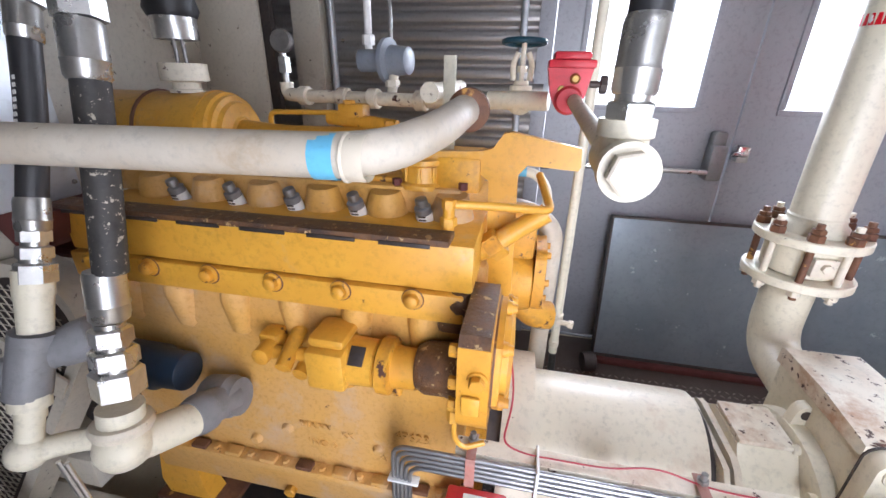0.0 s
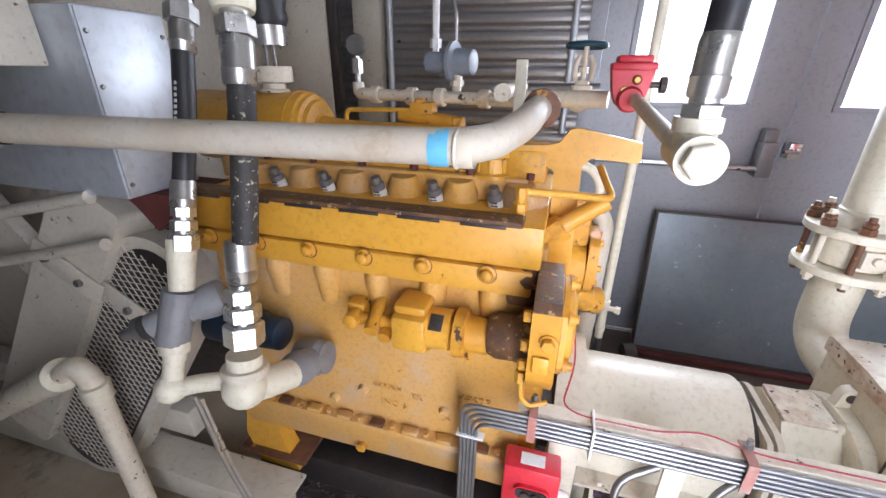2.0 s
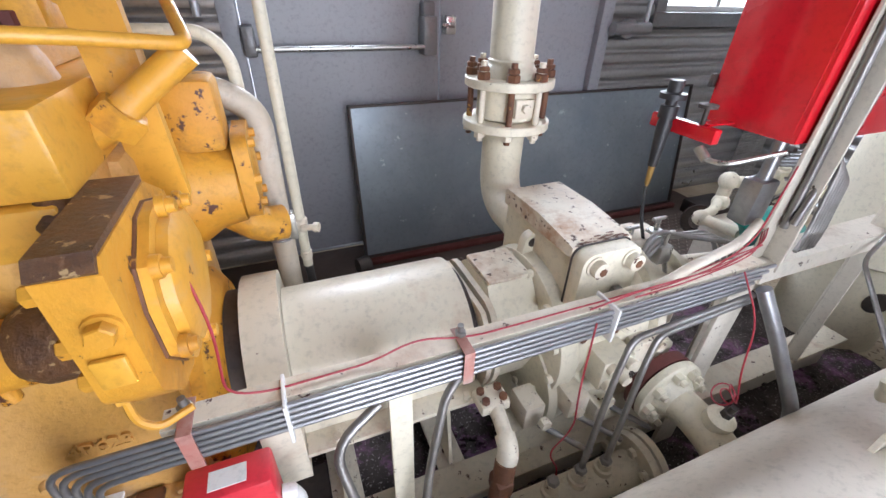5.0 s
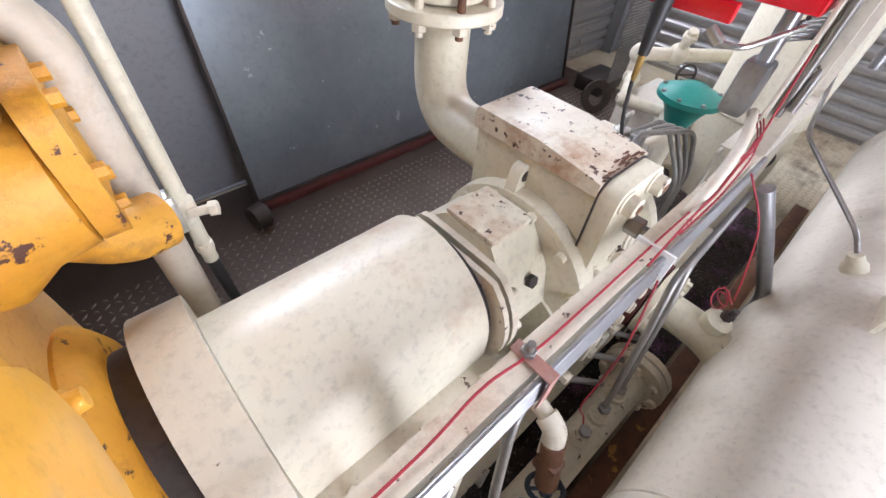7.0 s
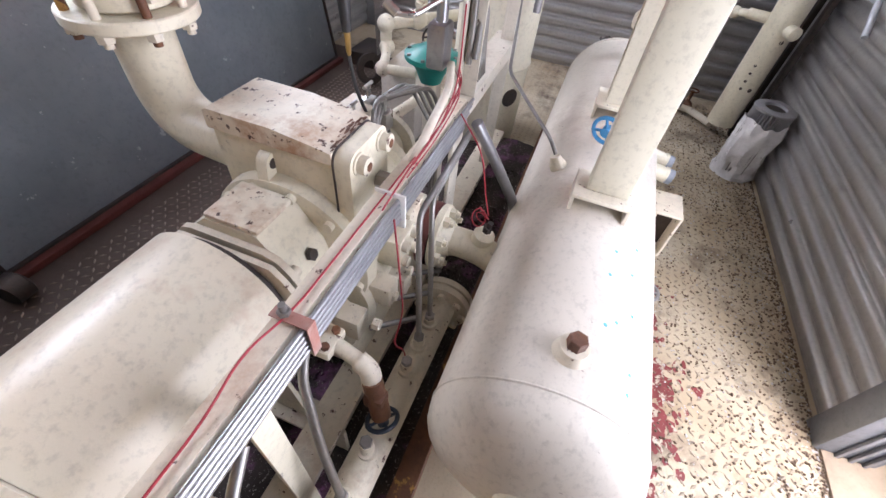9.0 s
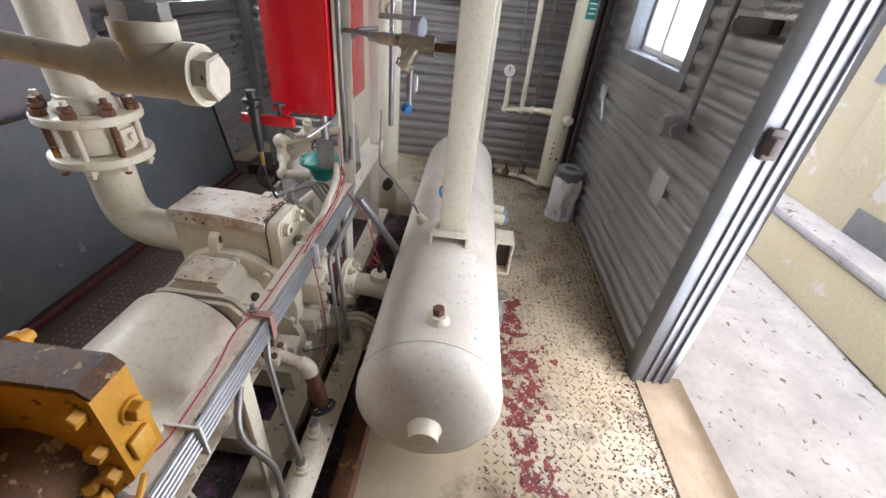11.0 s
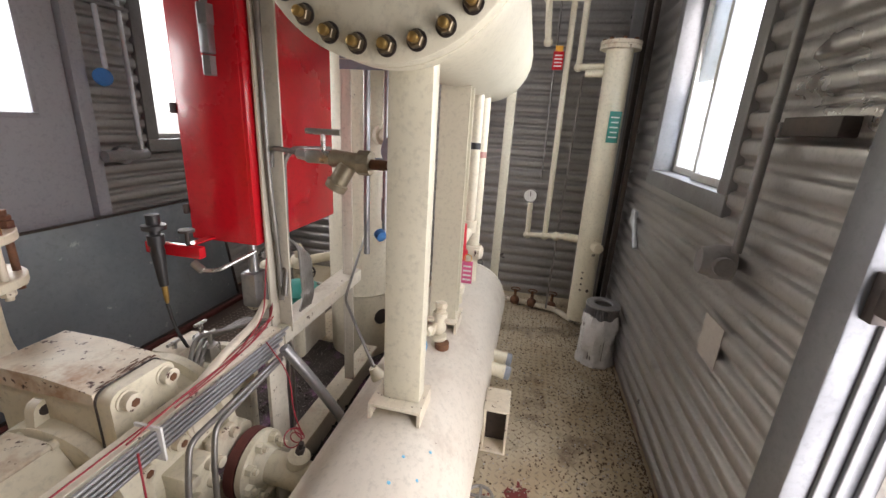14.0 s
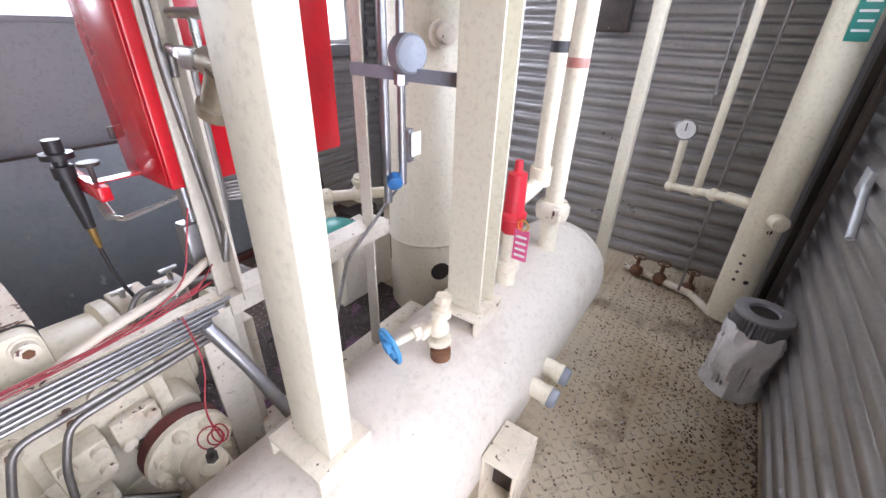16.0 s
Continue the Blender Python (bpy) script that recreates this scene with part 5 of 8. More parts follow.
def compressor():
    c = thing("screw_compressor", "cream screw compressor with chipped paint and rusty lid", "compressor", (0.95, 0.95, 0.18))
    # adaptor between guard and compressor
    def disc(r, flat):
        out = []
        for a in range(0, 360, 12):
            y, z = 0.955 + r * math.cos(radians(a)), 0.52 + r * math.sin(radians(a))
            out.append((y, min(z, flat)))
        return out

    part("adaptor_flange", Shape().prism(disc(0.178, 0.655), "x", 0.7165, 0.730), CREAM_OLD, c)
    part("adaptor_flange", Shape().prism(disc(0.180, 0.664), "x", 0.738, 0.754), CREAM_OLD, c)
    # Shade between the two flanges, put in as a dark disc.
    part("flange_gap", Shape().prism(disc(0.155, 0.640), "x", 0.7302, 0.7378), IRON, c)
    part("adaptor", Shape().prism([(0.885, 0.690), (1.015, 0.690), (1.085, 0.63), (1.125, 0.52), (1.085, 0.38), (0.85, 0.38), (0.80, 0.50), (0.822, 0.60)], "x", 0.7545, 0.885), CREAM, c, sharp=35)
    part("adaptor_top", Shape().box(0.756, 0.880, 0.882, 1.018, 0.6905, 0.704, 0.006), LIDPAINT, c, "flaking top face")
    for k in range(7):
        w = math.pi * (0.02 + 0.16 * k)
        y, z = 0.955 + 0.166 * math.cos(w), 0.52 + 0.166 * math.sin(w)
        if z < 0.64:
            part("cap_screw", Shape().lathe((0.754, y, z), (1, 0, 0), [(0, 0.013), (0.016, 0.013), (0.018, 0.008)], 10), CREAM_OLD, c)
    part("side_plug", Shape().hexa((0.825, 0.820, 0.60), (0, -1, 0.35), 0.016, 0.012), IRON, c)
    part("rotor_case", Shape().lathe((0.90, 0.93, 0.50), (1, 0, 0), [(-0.014, 0.212), (-0.012, 0.218), (0.03, 0.222), (0.05, 0.212), (0.06, 0.20), (0.30, 0.19), (0.31, 0.21), (0.34, 0.21)], 40), CREAM, c)
    part("lower_lobe", Shape().lathe((0.88, 0.86, 0.36), (1, 0, 0), [(0, 0.15), (0.02, 0.16), (0.05, 0.15), (0.25, 0.14)], 30), CREAM, c)
    for k in range(12):
        w = 2 * math.pi * k / 12 + 0.2
        part("case_screw", Shape().lathe((0.886, 0.93 + 0.199 * math.cos(w), 0.50 + 0.199 * math.sin(w)), (-1, 0, 0), [(0, 0.012), (0.014, 0.012), (0.016, 0.007)], 10), CREAM, c)
    le = part("lifting_eye", Shape().prism([(0.886, 0.69), (0.950, 0.69), (0.940, 0.755), (0.932, 0.768), (0.918, 0.774), (0.904, 0.768), (0.896, 0.755)], "y", 0.950, 0.978), CREAM, c)
    part("eye_hole", Shape().lathe((0.918, 0.950, 0.748), (0, -1, 0), [(0, 0.013), (0.001, 0.013)], 14), IRON, le)
    # inlet box with sloping lid
    ib = Shape().prism(rounded(0.922, 1.078, 0.50, 0.805, 0.02), "y", 0.79, 1.10)
    part("inlet_box", ib, CREAM, c)
    lid = Shape().prism([(1.106, 0.795), (1.106, 0.836), (1.095, 0.842), (0.94, 0.842), (0.82, 0.828), (0.7935, 0.823), (0.7935, 0.795)], "x", 0.914, 1.086)
    part("lid", lid, LIDPAINT, c, "cream lid spattered with rust chips")
    rng = random.Random(8)
    st = Shape()
    for k in range(34):
        x, y = rng.uniform(0.925, 1.078), 0.797 + min(0.024, abs(rng.gauss(0, 0.011)))
        z = 0.823 + (y - 0.7935) * 0.19 + 0.0012 + 0.00001 * k
        w, h = rng.uniform(0.004, 0.016), rng.uniform(0.0015, 0.005)
        st.add([(x + w * math.cos(a) * rng.uniform(0.6, 1.1), y + h * math.sin(a) * rng.uniform(0.6, 1.1), z) for a in [2 * math.pi * i / 8 for i in range(8)]], [tuple(range(8))])
    part("rust_streak", st, GREASE, c, "dark rust along the lid edge", kind="stuff")
    ep = part("end_plate", Shape().prism(rounded(0.916, 1.084, 0.545, 0.825, 0.03), "y", 0.752, 0.7895), CREAM, c)
    part("plate_joint", Shape().prism(rounded(0.913, 1.087, 0.542, 0.828, 0.03), "y", 0.7897, 0.7933), IRON, c)
    for x, z in ((0.952, 0.792), (1.054, 0.792), (0.952, 0.585), (1.054, 0.585)):
        part("plate_bolt", Shape().lathe((x, 0.752, z), (0, -1, 0), [(0, 0.026), (0.004, 0.026), (0.005, 0.021), (0.024, 0.021), (0.026, 0.012)], 16), CREAM_OLD, ep)
        part("socket", Shape().hexa((x, 0.7255, z), (0, -1, 0), 0.011, 0.0012), GREASE, ep)
    part("sensor", Shape().lathe((1.03, 0.75, 0.70), (0, -1, 0), [(0, 0.022), (0.03, 0.022)], 6).rod((1.03, 0.73, 0.70), (1.03, 0.69, 0.70), 0.012), STEEL, c)
    part("sensor_line", Shape().tube([(1.03, 0.70, 0.705), (1.05, 0.67, 0.76), (1.16, 0.672, 0.80), (1.33, 0.69, 0.815), (1.42, 0.72, 0.84)], 0.0115, 0.05), PIPE_DUST, c, "dusty armoured sensor cable")
    part("foot", Shape().prism([(0.78, 0.30), (0.80, 0.18), (1.2, 0.18), (1.2, 0.30)], "y", 0.72, 1.1), CREAM, c)
    part("discharge", Shape().rod((1.25, 0.72, 0.44), (1.25, 0.90, 0.46), 0.05, 20).box(1.17, 1.33, 0.80, 0.86, 0.37, 0.53, 0.01).ball((1.24, 0.93, 0.46), 0.12, 20), CREAM, c)
    for q in ((0.80, 0.86, 0.70, 0.78, 0.33, 0.41), (0.90, 0.96, 0.66, 0.73, 0.38, 0.45), (1.0, 1.06, 0.66, 0.72, 0.30, 0.38)):
        part("valve_block", Shape().box(*q, 0.006), CREAM_OLD, c)
    part("slide_block", Shape().box(0.985, 1.085, 0.668, 0.74, 0.445, 0.545, 0.006).box(1.0, 1.07, 0.735, 0.80, 0.45, 0.54, 0.004), CREAM, c)
    part("port_plug", Shape().lathe((1.13, 0.765, 0.575), (0, -1, 0.25), [(0, 0.042), (0.02, 0.04), (0.022, 0.030), (0.026, 0.028)], 20), CREAM_OLD, c)
    part("port_flange", Shape().box(1.10, 1.20, 0.690, 0.715, 0.455, 0.545, 0.008).box(1.12, 1.18, 0.7155, 0.80, 0.47, 0.53, 0.006), CREAM_OLD, c)
    for x, z in ((1.006, 0.466), (1.064, 0.466), (1.006, 0.525), (1.064, 0.525), (1.118, 0.475), (1.182, 0.525)):
        part("block_screw", Shape().lathe((x, 0.668 if x < 1.09 else 0.690, z), (0, -1, 0), [(0, 0.016), (0.016, 0.016), (0.018, 0.010)], 12), CREAM_OLD, c)
    for x in (0.83, 0.93, 1.03):
        part("slide_rod", Shape().rod((x, 0.68, 0.37), (x + 0.12, 0.60, 0.30), 0.008), STEEL, c)
        part("block_bolt", Shape().hexa((x, 0.67, 0.40), (0, -1, 0), 0.016, 0.02), CREAM_OLD, c)


compressor()


def suction_riser():
    t = thing("suction_riser", "cream suction pipe with a bolted wafer check valve", "pipe", (1.03, 1.35, 0.6))
    X, Y = 1.03, 1.35
    part("riser", Shape().rod((X, Y, 1.11), (X - 0.02, Y, 2.72), 0.066, 30), COL_CREAM, t)
    part("taper", Shape().lathe((X, Y, 1.0955), (0, 0, 1), [(0, 0.088), (0.014, 0.086), (0.03, 0.071), (0.038, 0.068), (0.044, 0.070), (0.05, 0.066)], 28), COL_CREAM, t)
    bd = part("band", Shape().lathe((X - 0.006, Y, 1.62), (0, 0, 1), [(0, 0.0666), (0.026, 0.0666)], 30, caps=False), RED, t, "red flow-direction band")
    for w in (-2.75, -2.2, -1.6):
        m = Matrix.Translation((X - 0.006, Y, 0)) @ Matrix.Rotation(w + math.pi / 2, 4, "Z")
        part("arrow", Shape().box(-0.0025, 0.0025, -0.0682, -0.0668, 1.632, 1.641, 0, m).prism([(-0.006, 1.632), (0.006, 1.632), (0, 1.624)], "y", -0.0682, -0.0668, m), PAPER, bd)
    for z0, z1 in ((1.068, 1.095), (0.944, 0.971)):
        part("flange", Shape().lathe((X, Y, z0), (0, 0, 1), [(0, 0.135), (0.003, 0.138), (z1 - z0 - 0.003, 0.138), (z1 - z0, 0.135)], 48), CREAM, t)
    part("wafer", Shape().lathe((X, Y, 0.972), (0, 0, 1), [(0, 0.088), (0.006, 0.096), (0.087, 0.096), (0.094, 0.088)], 32), CREAM, t)
    part("wafer_boss", Shape().box(X - 0.03, X + 0.03, Y - 0.108, Y - 0.085, 0.99, 1.045, 0.004).hexa((X, Y - 0.108, 1.02), (0, -1, 0), 0.013, 0.012), CREAM_OLD, t)
    for k in range(8):
        w = 2 * math.pi * k / 8 + 0.35
        x, y = X + 0.117 * math.cos(w), Y + 0.117 * math.sin(w)
        b = part("stud", Shape().rod((x, y, 0.915), (x, y, 1.145), 0.0095, 10), GREASE if k % 2 else CREAM_OLD, t, "rusty stud")
        part("nut", Shape().hexa((x, y, 1.0952), (0, 0, 1), 0.020, 0.021).hexa((x, y, 1.119), (0, 0, 1), 0.017, 0.012), GREASE, b, "rusty nut")
        part("nut", Shape().hexa((x, y, 0.944), (0, 0, -1), 0.018, 0.018), CREAM_OLD, b)
    part("elbow", Shape().tube([(X, Y, 0.9445), (X, Y, 0.69), (1.01, 1.10, 0.69)], 0.068, 0.20, 26, 12), CREAM, t)
    part("tap", Shape().tube([(X - 0.02, Y - 0.05, 2.02), (X - 0.03, Y - 0.10, 2.03)], 0.02, 0.02).ball((X - 0.03, Y - 0.1, 2.03), 0.024), CREAM, t)
    g = thing("pressure_gauge", "round steel gauge on the suction riser", "gauge", (X + 0.1, Y, 1.52))
    part("case", Shape().lathe((X + 0.12, Y - 0.02, 1.52), (-0.9, -0.5, 0), [(0, 0.04), (0.026, 0.042), (0.03, 0.036)], 22), STEEL, g)
    part("dial", Shape().lathe((X + 0.0945, Y - 0.034, 1.52), (-0.9, -0.5, 0), [(0, 0.035), (0.001, 0.035)], 22), PAPER, g)
    part("stem", Shape().rod((X + 0.05, Y, 1.52), (X + 0.13, Y - 0.01, 1.52), 0.010), STEEL, g)


suction_riser()


def tray():
    t = thing("conduit_tray", "bundle of bright conduits strapped to a dusty channel", "cable tray", (0.7, 0.645, 0.74))
    ch = Shape().prism([(0.655, 0.72), (0.66, 0.72), (0.66, 0.757), (0.69, 0.757), (0.69, 0.72), (0.695, 0.72), (0.695, 0.763), (0.655, 0.763)], "x", 0.105, 1.40)
    part("channel", ch, CREAM_OLD, t, "dusty strut channel")
    for k in range(5):
        y, z = 0.643 - 0.001 * k, 0.758 - 0.0122 * k
        s = Shape()
        d = 0.012 * k
        s.tube([(1.42 - 0.02 * k, y, z), (0.11, y, z), (-0.03 + d * 0.8, y, z - 0.002), (-0.032 + d * 0.8, y + 0.005, 0.40), (-0.03 + d * 0.8, 0.66, 0.02)], 0.0050, 0.035, 10)
        part("conduit", s, CONDUIT, t)
    for x in (0.14, 0.585):
        c = part("clip", Shape().prism([(0.629, 0.694), (0.632, 0.694), (0.632, 0.770), (0.698, 0.770), (0.698, 0.773), (0.629, 0.773)], "x", x - 0.010, x + 0.010), ORANGE if x < 1 else WHITE, t, "worn red strap clip")
        part("screw", Shape().rod((x, 0.675, 0.776), (x, 0.675, 0.80), 0.006).hexa((x, 0.675, 0.778), (0, 0, 1), 0.011, 0.008), STEEL, c)
    for x in (0.275, 0.92):
        part("zip_tie", Shape().box(x - 0.003, x + 0.003, 0.627, 0.698, 0.684, 0.772, 0.001), PAPER, t, "white cable tie")
    part("low_tie", Shape().box(-0.042, 0.028, 0.632, 0.655, 0.655, 0.661, 0.001), PAPER, t)
    part("leg", Shape().box(0.44, 0.485, 0.655, 0.665, 0.05, 0.72, 0.001).box(0.48, 0.485, 0.666, 0.70, 0.05, 0.72, 0.001), CREAM, t, "cream angle leg")
    part("leg", Shape().box(1.33, 1.42, 0.66, 0.672, 0.02, 0.72, 0.001), SAND, t)
    w = thing("red_wires", "loose thin red ignition wires along the tray", "wire", (0.7, 0.67, 0.76))
    part("wire", Shape().tube([(0.19, 0.70, 1.05), (0.215, 0.66, 0.93), (0.20, 0.66, 0.80), (0.25, 0.672, 0.768), (0.42, 0.675, 0.767), (0.50, 0.68, 0.79), (0.60, 0.672, 0.766), (0.95, 0.670, 0.768), (1.25, 0.665, 0.775), (1.40, 0.68, 0.80)], 0.0021, 0.05, 6), CABLE_RED, w)
    part("wire", Shape().tube([(0.86, 0.65, 0.775), (1.0, 0.655, 0.785), (1.2, 0.66, 0.78), (1.34, 0.67, 0.83), (1.40, 0.69, 1.0)], 0.0021, 0.05, 6), CABLE_RED, w)
    part("wire", Shape().tube([(0.86, 0.625, 0.76), (0.84, 0.60, 0.60), (0.86, 0.60, 0.45), (0.80, 0.60, 0.38), (0.83, 0.58, 0.33), (0.80, 0.56, 0.29)], 0.0021, 0.05, 6), CABLE_RED, w)
    part("wire", Shape().tube([(1.30, 0.64, 0.77), (1.29, 0.56, 0.68), (1.24, 0.52, 0.58), (1.25, 0.50, 0.50)], 0.0021, 0.05, 6), CABLE_RED, w)
    for k in range(3):
        d = 0.007 * k
        part("wire", Shape().tube([(0.98 + 0.05 * k, 0.652 + d, 0.772), (1.12, 0.648 + d, 0.779 + 0.4 * d), (1.28, 0.655 + d * 1.5, 0.79), (1.36 + d, 0.665, 0.80 + d), (1.42 + d, 0.705, 0.83 + d), (1.47, 0.72, 0.80)], 0.0018, 0.05, 6), CABLE_RED, w)
    part("loops", Shape().torus((1.255, 0.515, 0.50), (0.5, -0.6, 0.6), 0.022, 0.0019, 18, 6).torus((1.235, 0.525, 0.495), (-0.4, -0.7, 0.5), 0.027, 0.0019, 18, 6).torus((1.245, 0.52, 0.49), (0.1, -0.5, 0.9), 0.018, 0.0019, 18, 6), CABLE_RED, w)
    b = thing("red_junction_box", "small red box with a dark slotted window", "junction box", (0.16, 0.65, 0.44))
    part("box", Shape().box(0.085, 0.225, 0.63, 0.70, 0.455, 0.60, 0.008), RED_CAST, b)
    part("bezel", Shape().prism(rounded(0.115, 0.205, 0.505, 0.548, 0.02), "y", 0.620, 0.631), RED_CAST, b)
    part("window", Shape().prism(rounded(0.12, 0.20, 0.51, 0.543, 0.016), "y", 0.617, 0.6205), BLACK, b)
    part("sticker", Shape().box(0.125, 0.185, 0.645, 0.68, 0.6005, 0.602), PAPER, b)
    part("knob", Shape().rod((0.145, 0.617, 0.527), (0.145, 0.610, 0.527), 0.012).rod((0.172, 0.617, 0.527), (0.172, 0.610, 0.527), 0.012), IRON, b)
    part("gland", Shape().rod((0.225, 0.66, 0.50), (0.25, 0.66, 0.495), 0.016).tube([(0.24, 0.66, 0.50), (0.25, 0.66, 0.47), (0.25, 0.66, 0.40)], 0.016, 0.02), WHITE, b)
    part("cable", Shape().tube([(0.25, 0.66, 0.42), (0.25, 0.665, 0.15), (0.20, 0.67, 0.02)], 0.012, 0.05), BLACK, b)
    part("bracket", Shape().box(0.095, 0.19, 0.66, 0.69, 0.02, 0.452, 0.004), YELLOW, b, "yellow mounting leg")


ORANGE = mat("worn_red_clip", (0.42, 0.12, 0.09), (0.40, 0.30, 0.26), 0.5, scale=14)
tray()


def oil_header():
    h = thing("oil_header", "cream oil header pipe with valves and steel tubing", "pipe", (0.9, 0.55, 0.02))
    part("header", Shape().rod((0.28, 0.565, 0.235), (1.12, 0.555, 0.235), 0.045, 22), CREAM_OLD, h)
    part("flange", Shape().lathe((1.06, 0.556, 0.235), (1, 0, 0), [(0, 0.09), (0.022, 0.09), (0.026, 0.07), (0.03, 0.09), (0.05, 0.09)], 28), CREAM_OLD, h)
    for k in range(8):
        w = 2 * math.pi * k / 8
        part("flange_bolt", Shape().hexa((1.05, 0.556 + 0.072 * math.cos(w), 0.235 + 0.072 * math.sin(w)), (-1, 0, 0), 0.013, 0.012), CREAM_OLD, h)
    for x, tall in ((0.36, 0.0), (0.47, 0.0), (0.58, 0.02), (0.80, 0.01), (0.88, 0.01), (0.96, 0.0)):
        part("port", Shape().lathe((x, 0.56, 0.265), (0, 0, 1), [(0, 0.024), (0.03, 0.024), (0.032, 0.018), (0.05 + tall, 0.016)], 14), CREAM_OLD, h)
        part("port_nut", Shape().hexa((x, 0.56, 0.312 + tall), (0, 0, 1), 0.015, 0.016), STEEL, h)
    for pts in ([(0.36, 0.56, 0.32), (0.36, 0.56, 0.50), (0.33, 0.61, 0.66), (0.42, 0.64, 0.70)], [(0.47, 0.56, 0.32), (0.50, 0.60, 0.50), (0.545, 0.64, 0.66), (0.58, 0.65, 0.70)]):
        part("tubing", Shape().tube(pts, 0.009, 0.05), STEEL, h)
    for k, x in enumerate((0.88, 0.96)):
        part("tubing", Shape().tube([(x, 0.56, 0.32), (x + 0.05, 0.595, 0.60), (x + 0.085, 0.612, 0.692 - 0.016 * k), (1.34, 0.618, 0.705 - 0.016 * k)], 0.0075, 0.03), STEEL, h)
    part("diag_conduit", Shape().tube([(1.33, 0.60, 0.74), (1.37, 0.54, 0.62), (1.42, 0.44, 0.42), (1.42, 0.45, 0.20)], 0.017, 0.05, 14), CONDUIT, h, "shiny conduit bent to the deck")
    v = thing("sample_valve", "rusty cream needle valve with a blue handwheel", "valve", (0.66, 0.60, 0.35))
    part("flange", Shape().box(0.66, 0.735, 0.685, 0.745, 0.475, 0.505, 0.006), CREAM_OLD, v)
    for x, y in ((0.675, 0.70), (0.72, 0.70), (0.675, 0.73), (0.72, 0.73)):
        part("bolt", Shape().hexa((x, y, 0.505), (0, 0, 1), 0.010, 0.012), GREASE, v)
    part("nipple", Shape().rod((0.70, 0.69, 0.485), (0.69, 0.62, 0.47), 0.018).tube([(0.69, 0.63, 0.475), (0.685, 0.60, 0.465), (0.67, 0.585, 0.40)], 0.024, 0.02), CREAM_OLD, v)
    part("body", Shape().rod((0.675, 0.59, 0.44), (0.645, 0.555, 0.345), 0.024).box(0.64, 0.68, 0.55, 0.60, 0.365, 0.415, 0.008).hexa((0.652, 0.563, 0.365), (-0.3, -0.35, -0.9), 0.024, 0.02), GREASE, v)
    hw = Shape().torus((0.64, 0.55, 0.335), (-0.3, -0.35, -0.9), 0.036, 0.006, 20, 6).lathe((0.64, 0.55, 0.345), (-0.3, -0.35, -0.9), [(0, 0.014), (0.016, 0.014)], 10)
    for k in range(4):
        w = math.pi * k / 2
        q = Vector((-0.3, -0.35, -0.9)).to_track_quat("Z", "Y")
        hw.rod((0.64, 0.55, 0.335), Vector((0.64, 0.55, 0.335)) + q @ Vector((0.036 * math.cos(w), 0.036 * math.sin(w), 0)), 0.004, 6)
    part("handwheel", hw, NAVY, v, "dark blue handwheel")
    b = thing("skid_beam", "cream steel skid beam with grime on top", "steel beam", (0.8, 0.7, 0.0))
    part("flange", Shape().box(0.20, 2.3, 0.665, 0.76, 0.165, 0.18, 0.003), CREAM_OLD, b)
    part("web", Shape().box(0.20, 2.3, 0.70, 0.712, 0.0, 0.165), CREAM_DUST, b)
    b = thing("skid_beam", "rust-brown steel angle along the vessel", "steel beam", (0.8, 0.47, 0.0))
    part("flange", Shape().box(0.30, 2.6, 0.435, 0.495, 0.10, 0.108, 0.002), GREASE, b)
    part("web", Shape().box(0.30, 2.6, 0.435, 0.443, 0.0, 0.10), GREASE, b)
    for x in (0.33, 0.62):
        k = thing("cross_member", "cream cross member under the coupling guard", "steel beam", (x, 0.95, 0.0))
        part("web", Shape().box(x, x + 0.012, 0.66, 1.3, 0.02, 0.16), CREAM_OLD, k)
        part("flange", Shape().box(x - 0.03, x + 0.05, 0.762, 1.3, 0.16, 0.172, 0.002), CREAM_OLD, k)
        part("gusset", Shape().prism([(0.76, 0.18), (0.86, 0.18), (0.86, 0.40), (0.80, 0.40)], "x", x, x + 0.01), CREAM, k)


oil_header()


def discharge_pipe():
    t = thing("discharge_pipe", "cream discharge elbow with a maroon gasketed flange", "pipe", (1.25, 0.55, 0.4))
    part("flange", Shape().lathe((1.25, 0.645, 0.372), (0, -1, 0), [(0, 0.10), (0.003, 0.105), (0.022, 0.105), (0.025, 0.10)], 32), CREAM, t)
    part("back_flange", Shape().lathe((1.25, 0.68, 0.372), (0, -1, 0), [(0, 0.105), (0.032, 0.105)], 32), MAROON, t, "maroon primed flange")
    for k in range(8):
        w = 2 * math.pi * k / 8 + 0.2
        part("flange_bolt", Shape().hexa((1.25 + 0.082 * math.cos(w), 0.62, 0.372 + 0.082 * math.sin(w)), (0, -1, 0), 0.017, 0.02).lathe((1.25 + 0.082 * math.cos(w), 0.60, 0.372 + 0.082 * math.sin(w)), (0, -1, 0), [(0, 0.01), (0.012, 0.009)], 8), CREAM, t)
    part("pipe", Shape().tube([(1.25, 0.62, 0.372), (1.25, 0.50, 0.372), (1.22, 0.40, 0.36)], 0.048, 0.08, 22).lathe((1.25, 0.62, 0.372), (0, -1, 0), [(0, 0.07), (0.03, 0.05)], 22), CREAM, t)
    part("thermowell", Shape().lathe((1.25, 0.50, 0.41), (0, -0.2, 1), [(0, 0.034), (0.03, 0.034), (0.035, 0.026), (0.045, 0.018)], 16), CREAM, t)
    part("probe", Shape().hexa((1.25, 0.491, 0.452), (0, -0.2, 1), 0.014, 0.02).rod((1.25, 0.488, 0.465), (1.25, 0.483, 0.49), 0.008), IRON, t)

    t.location += Vector((-0.035, 0.0, 0.015))


discharge_pipe()

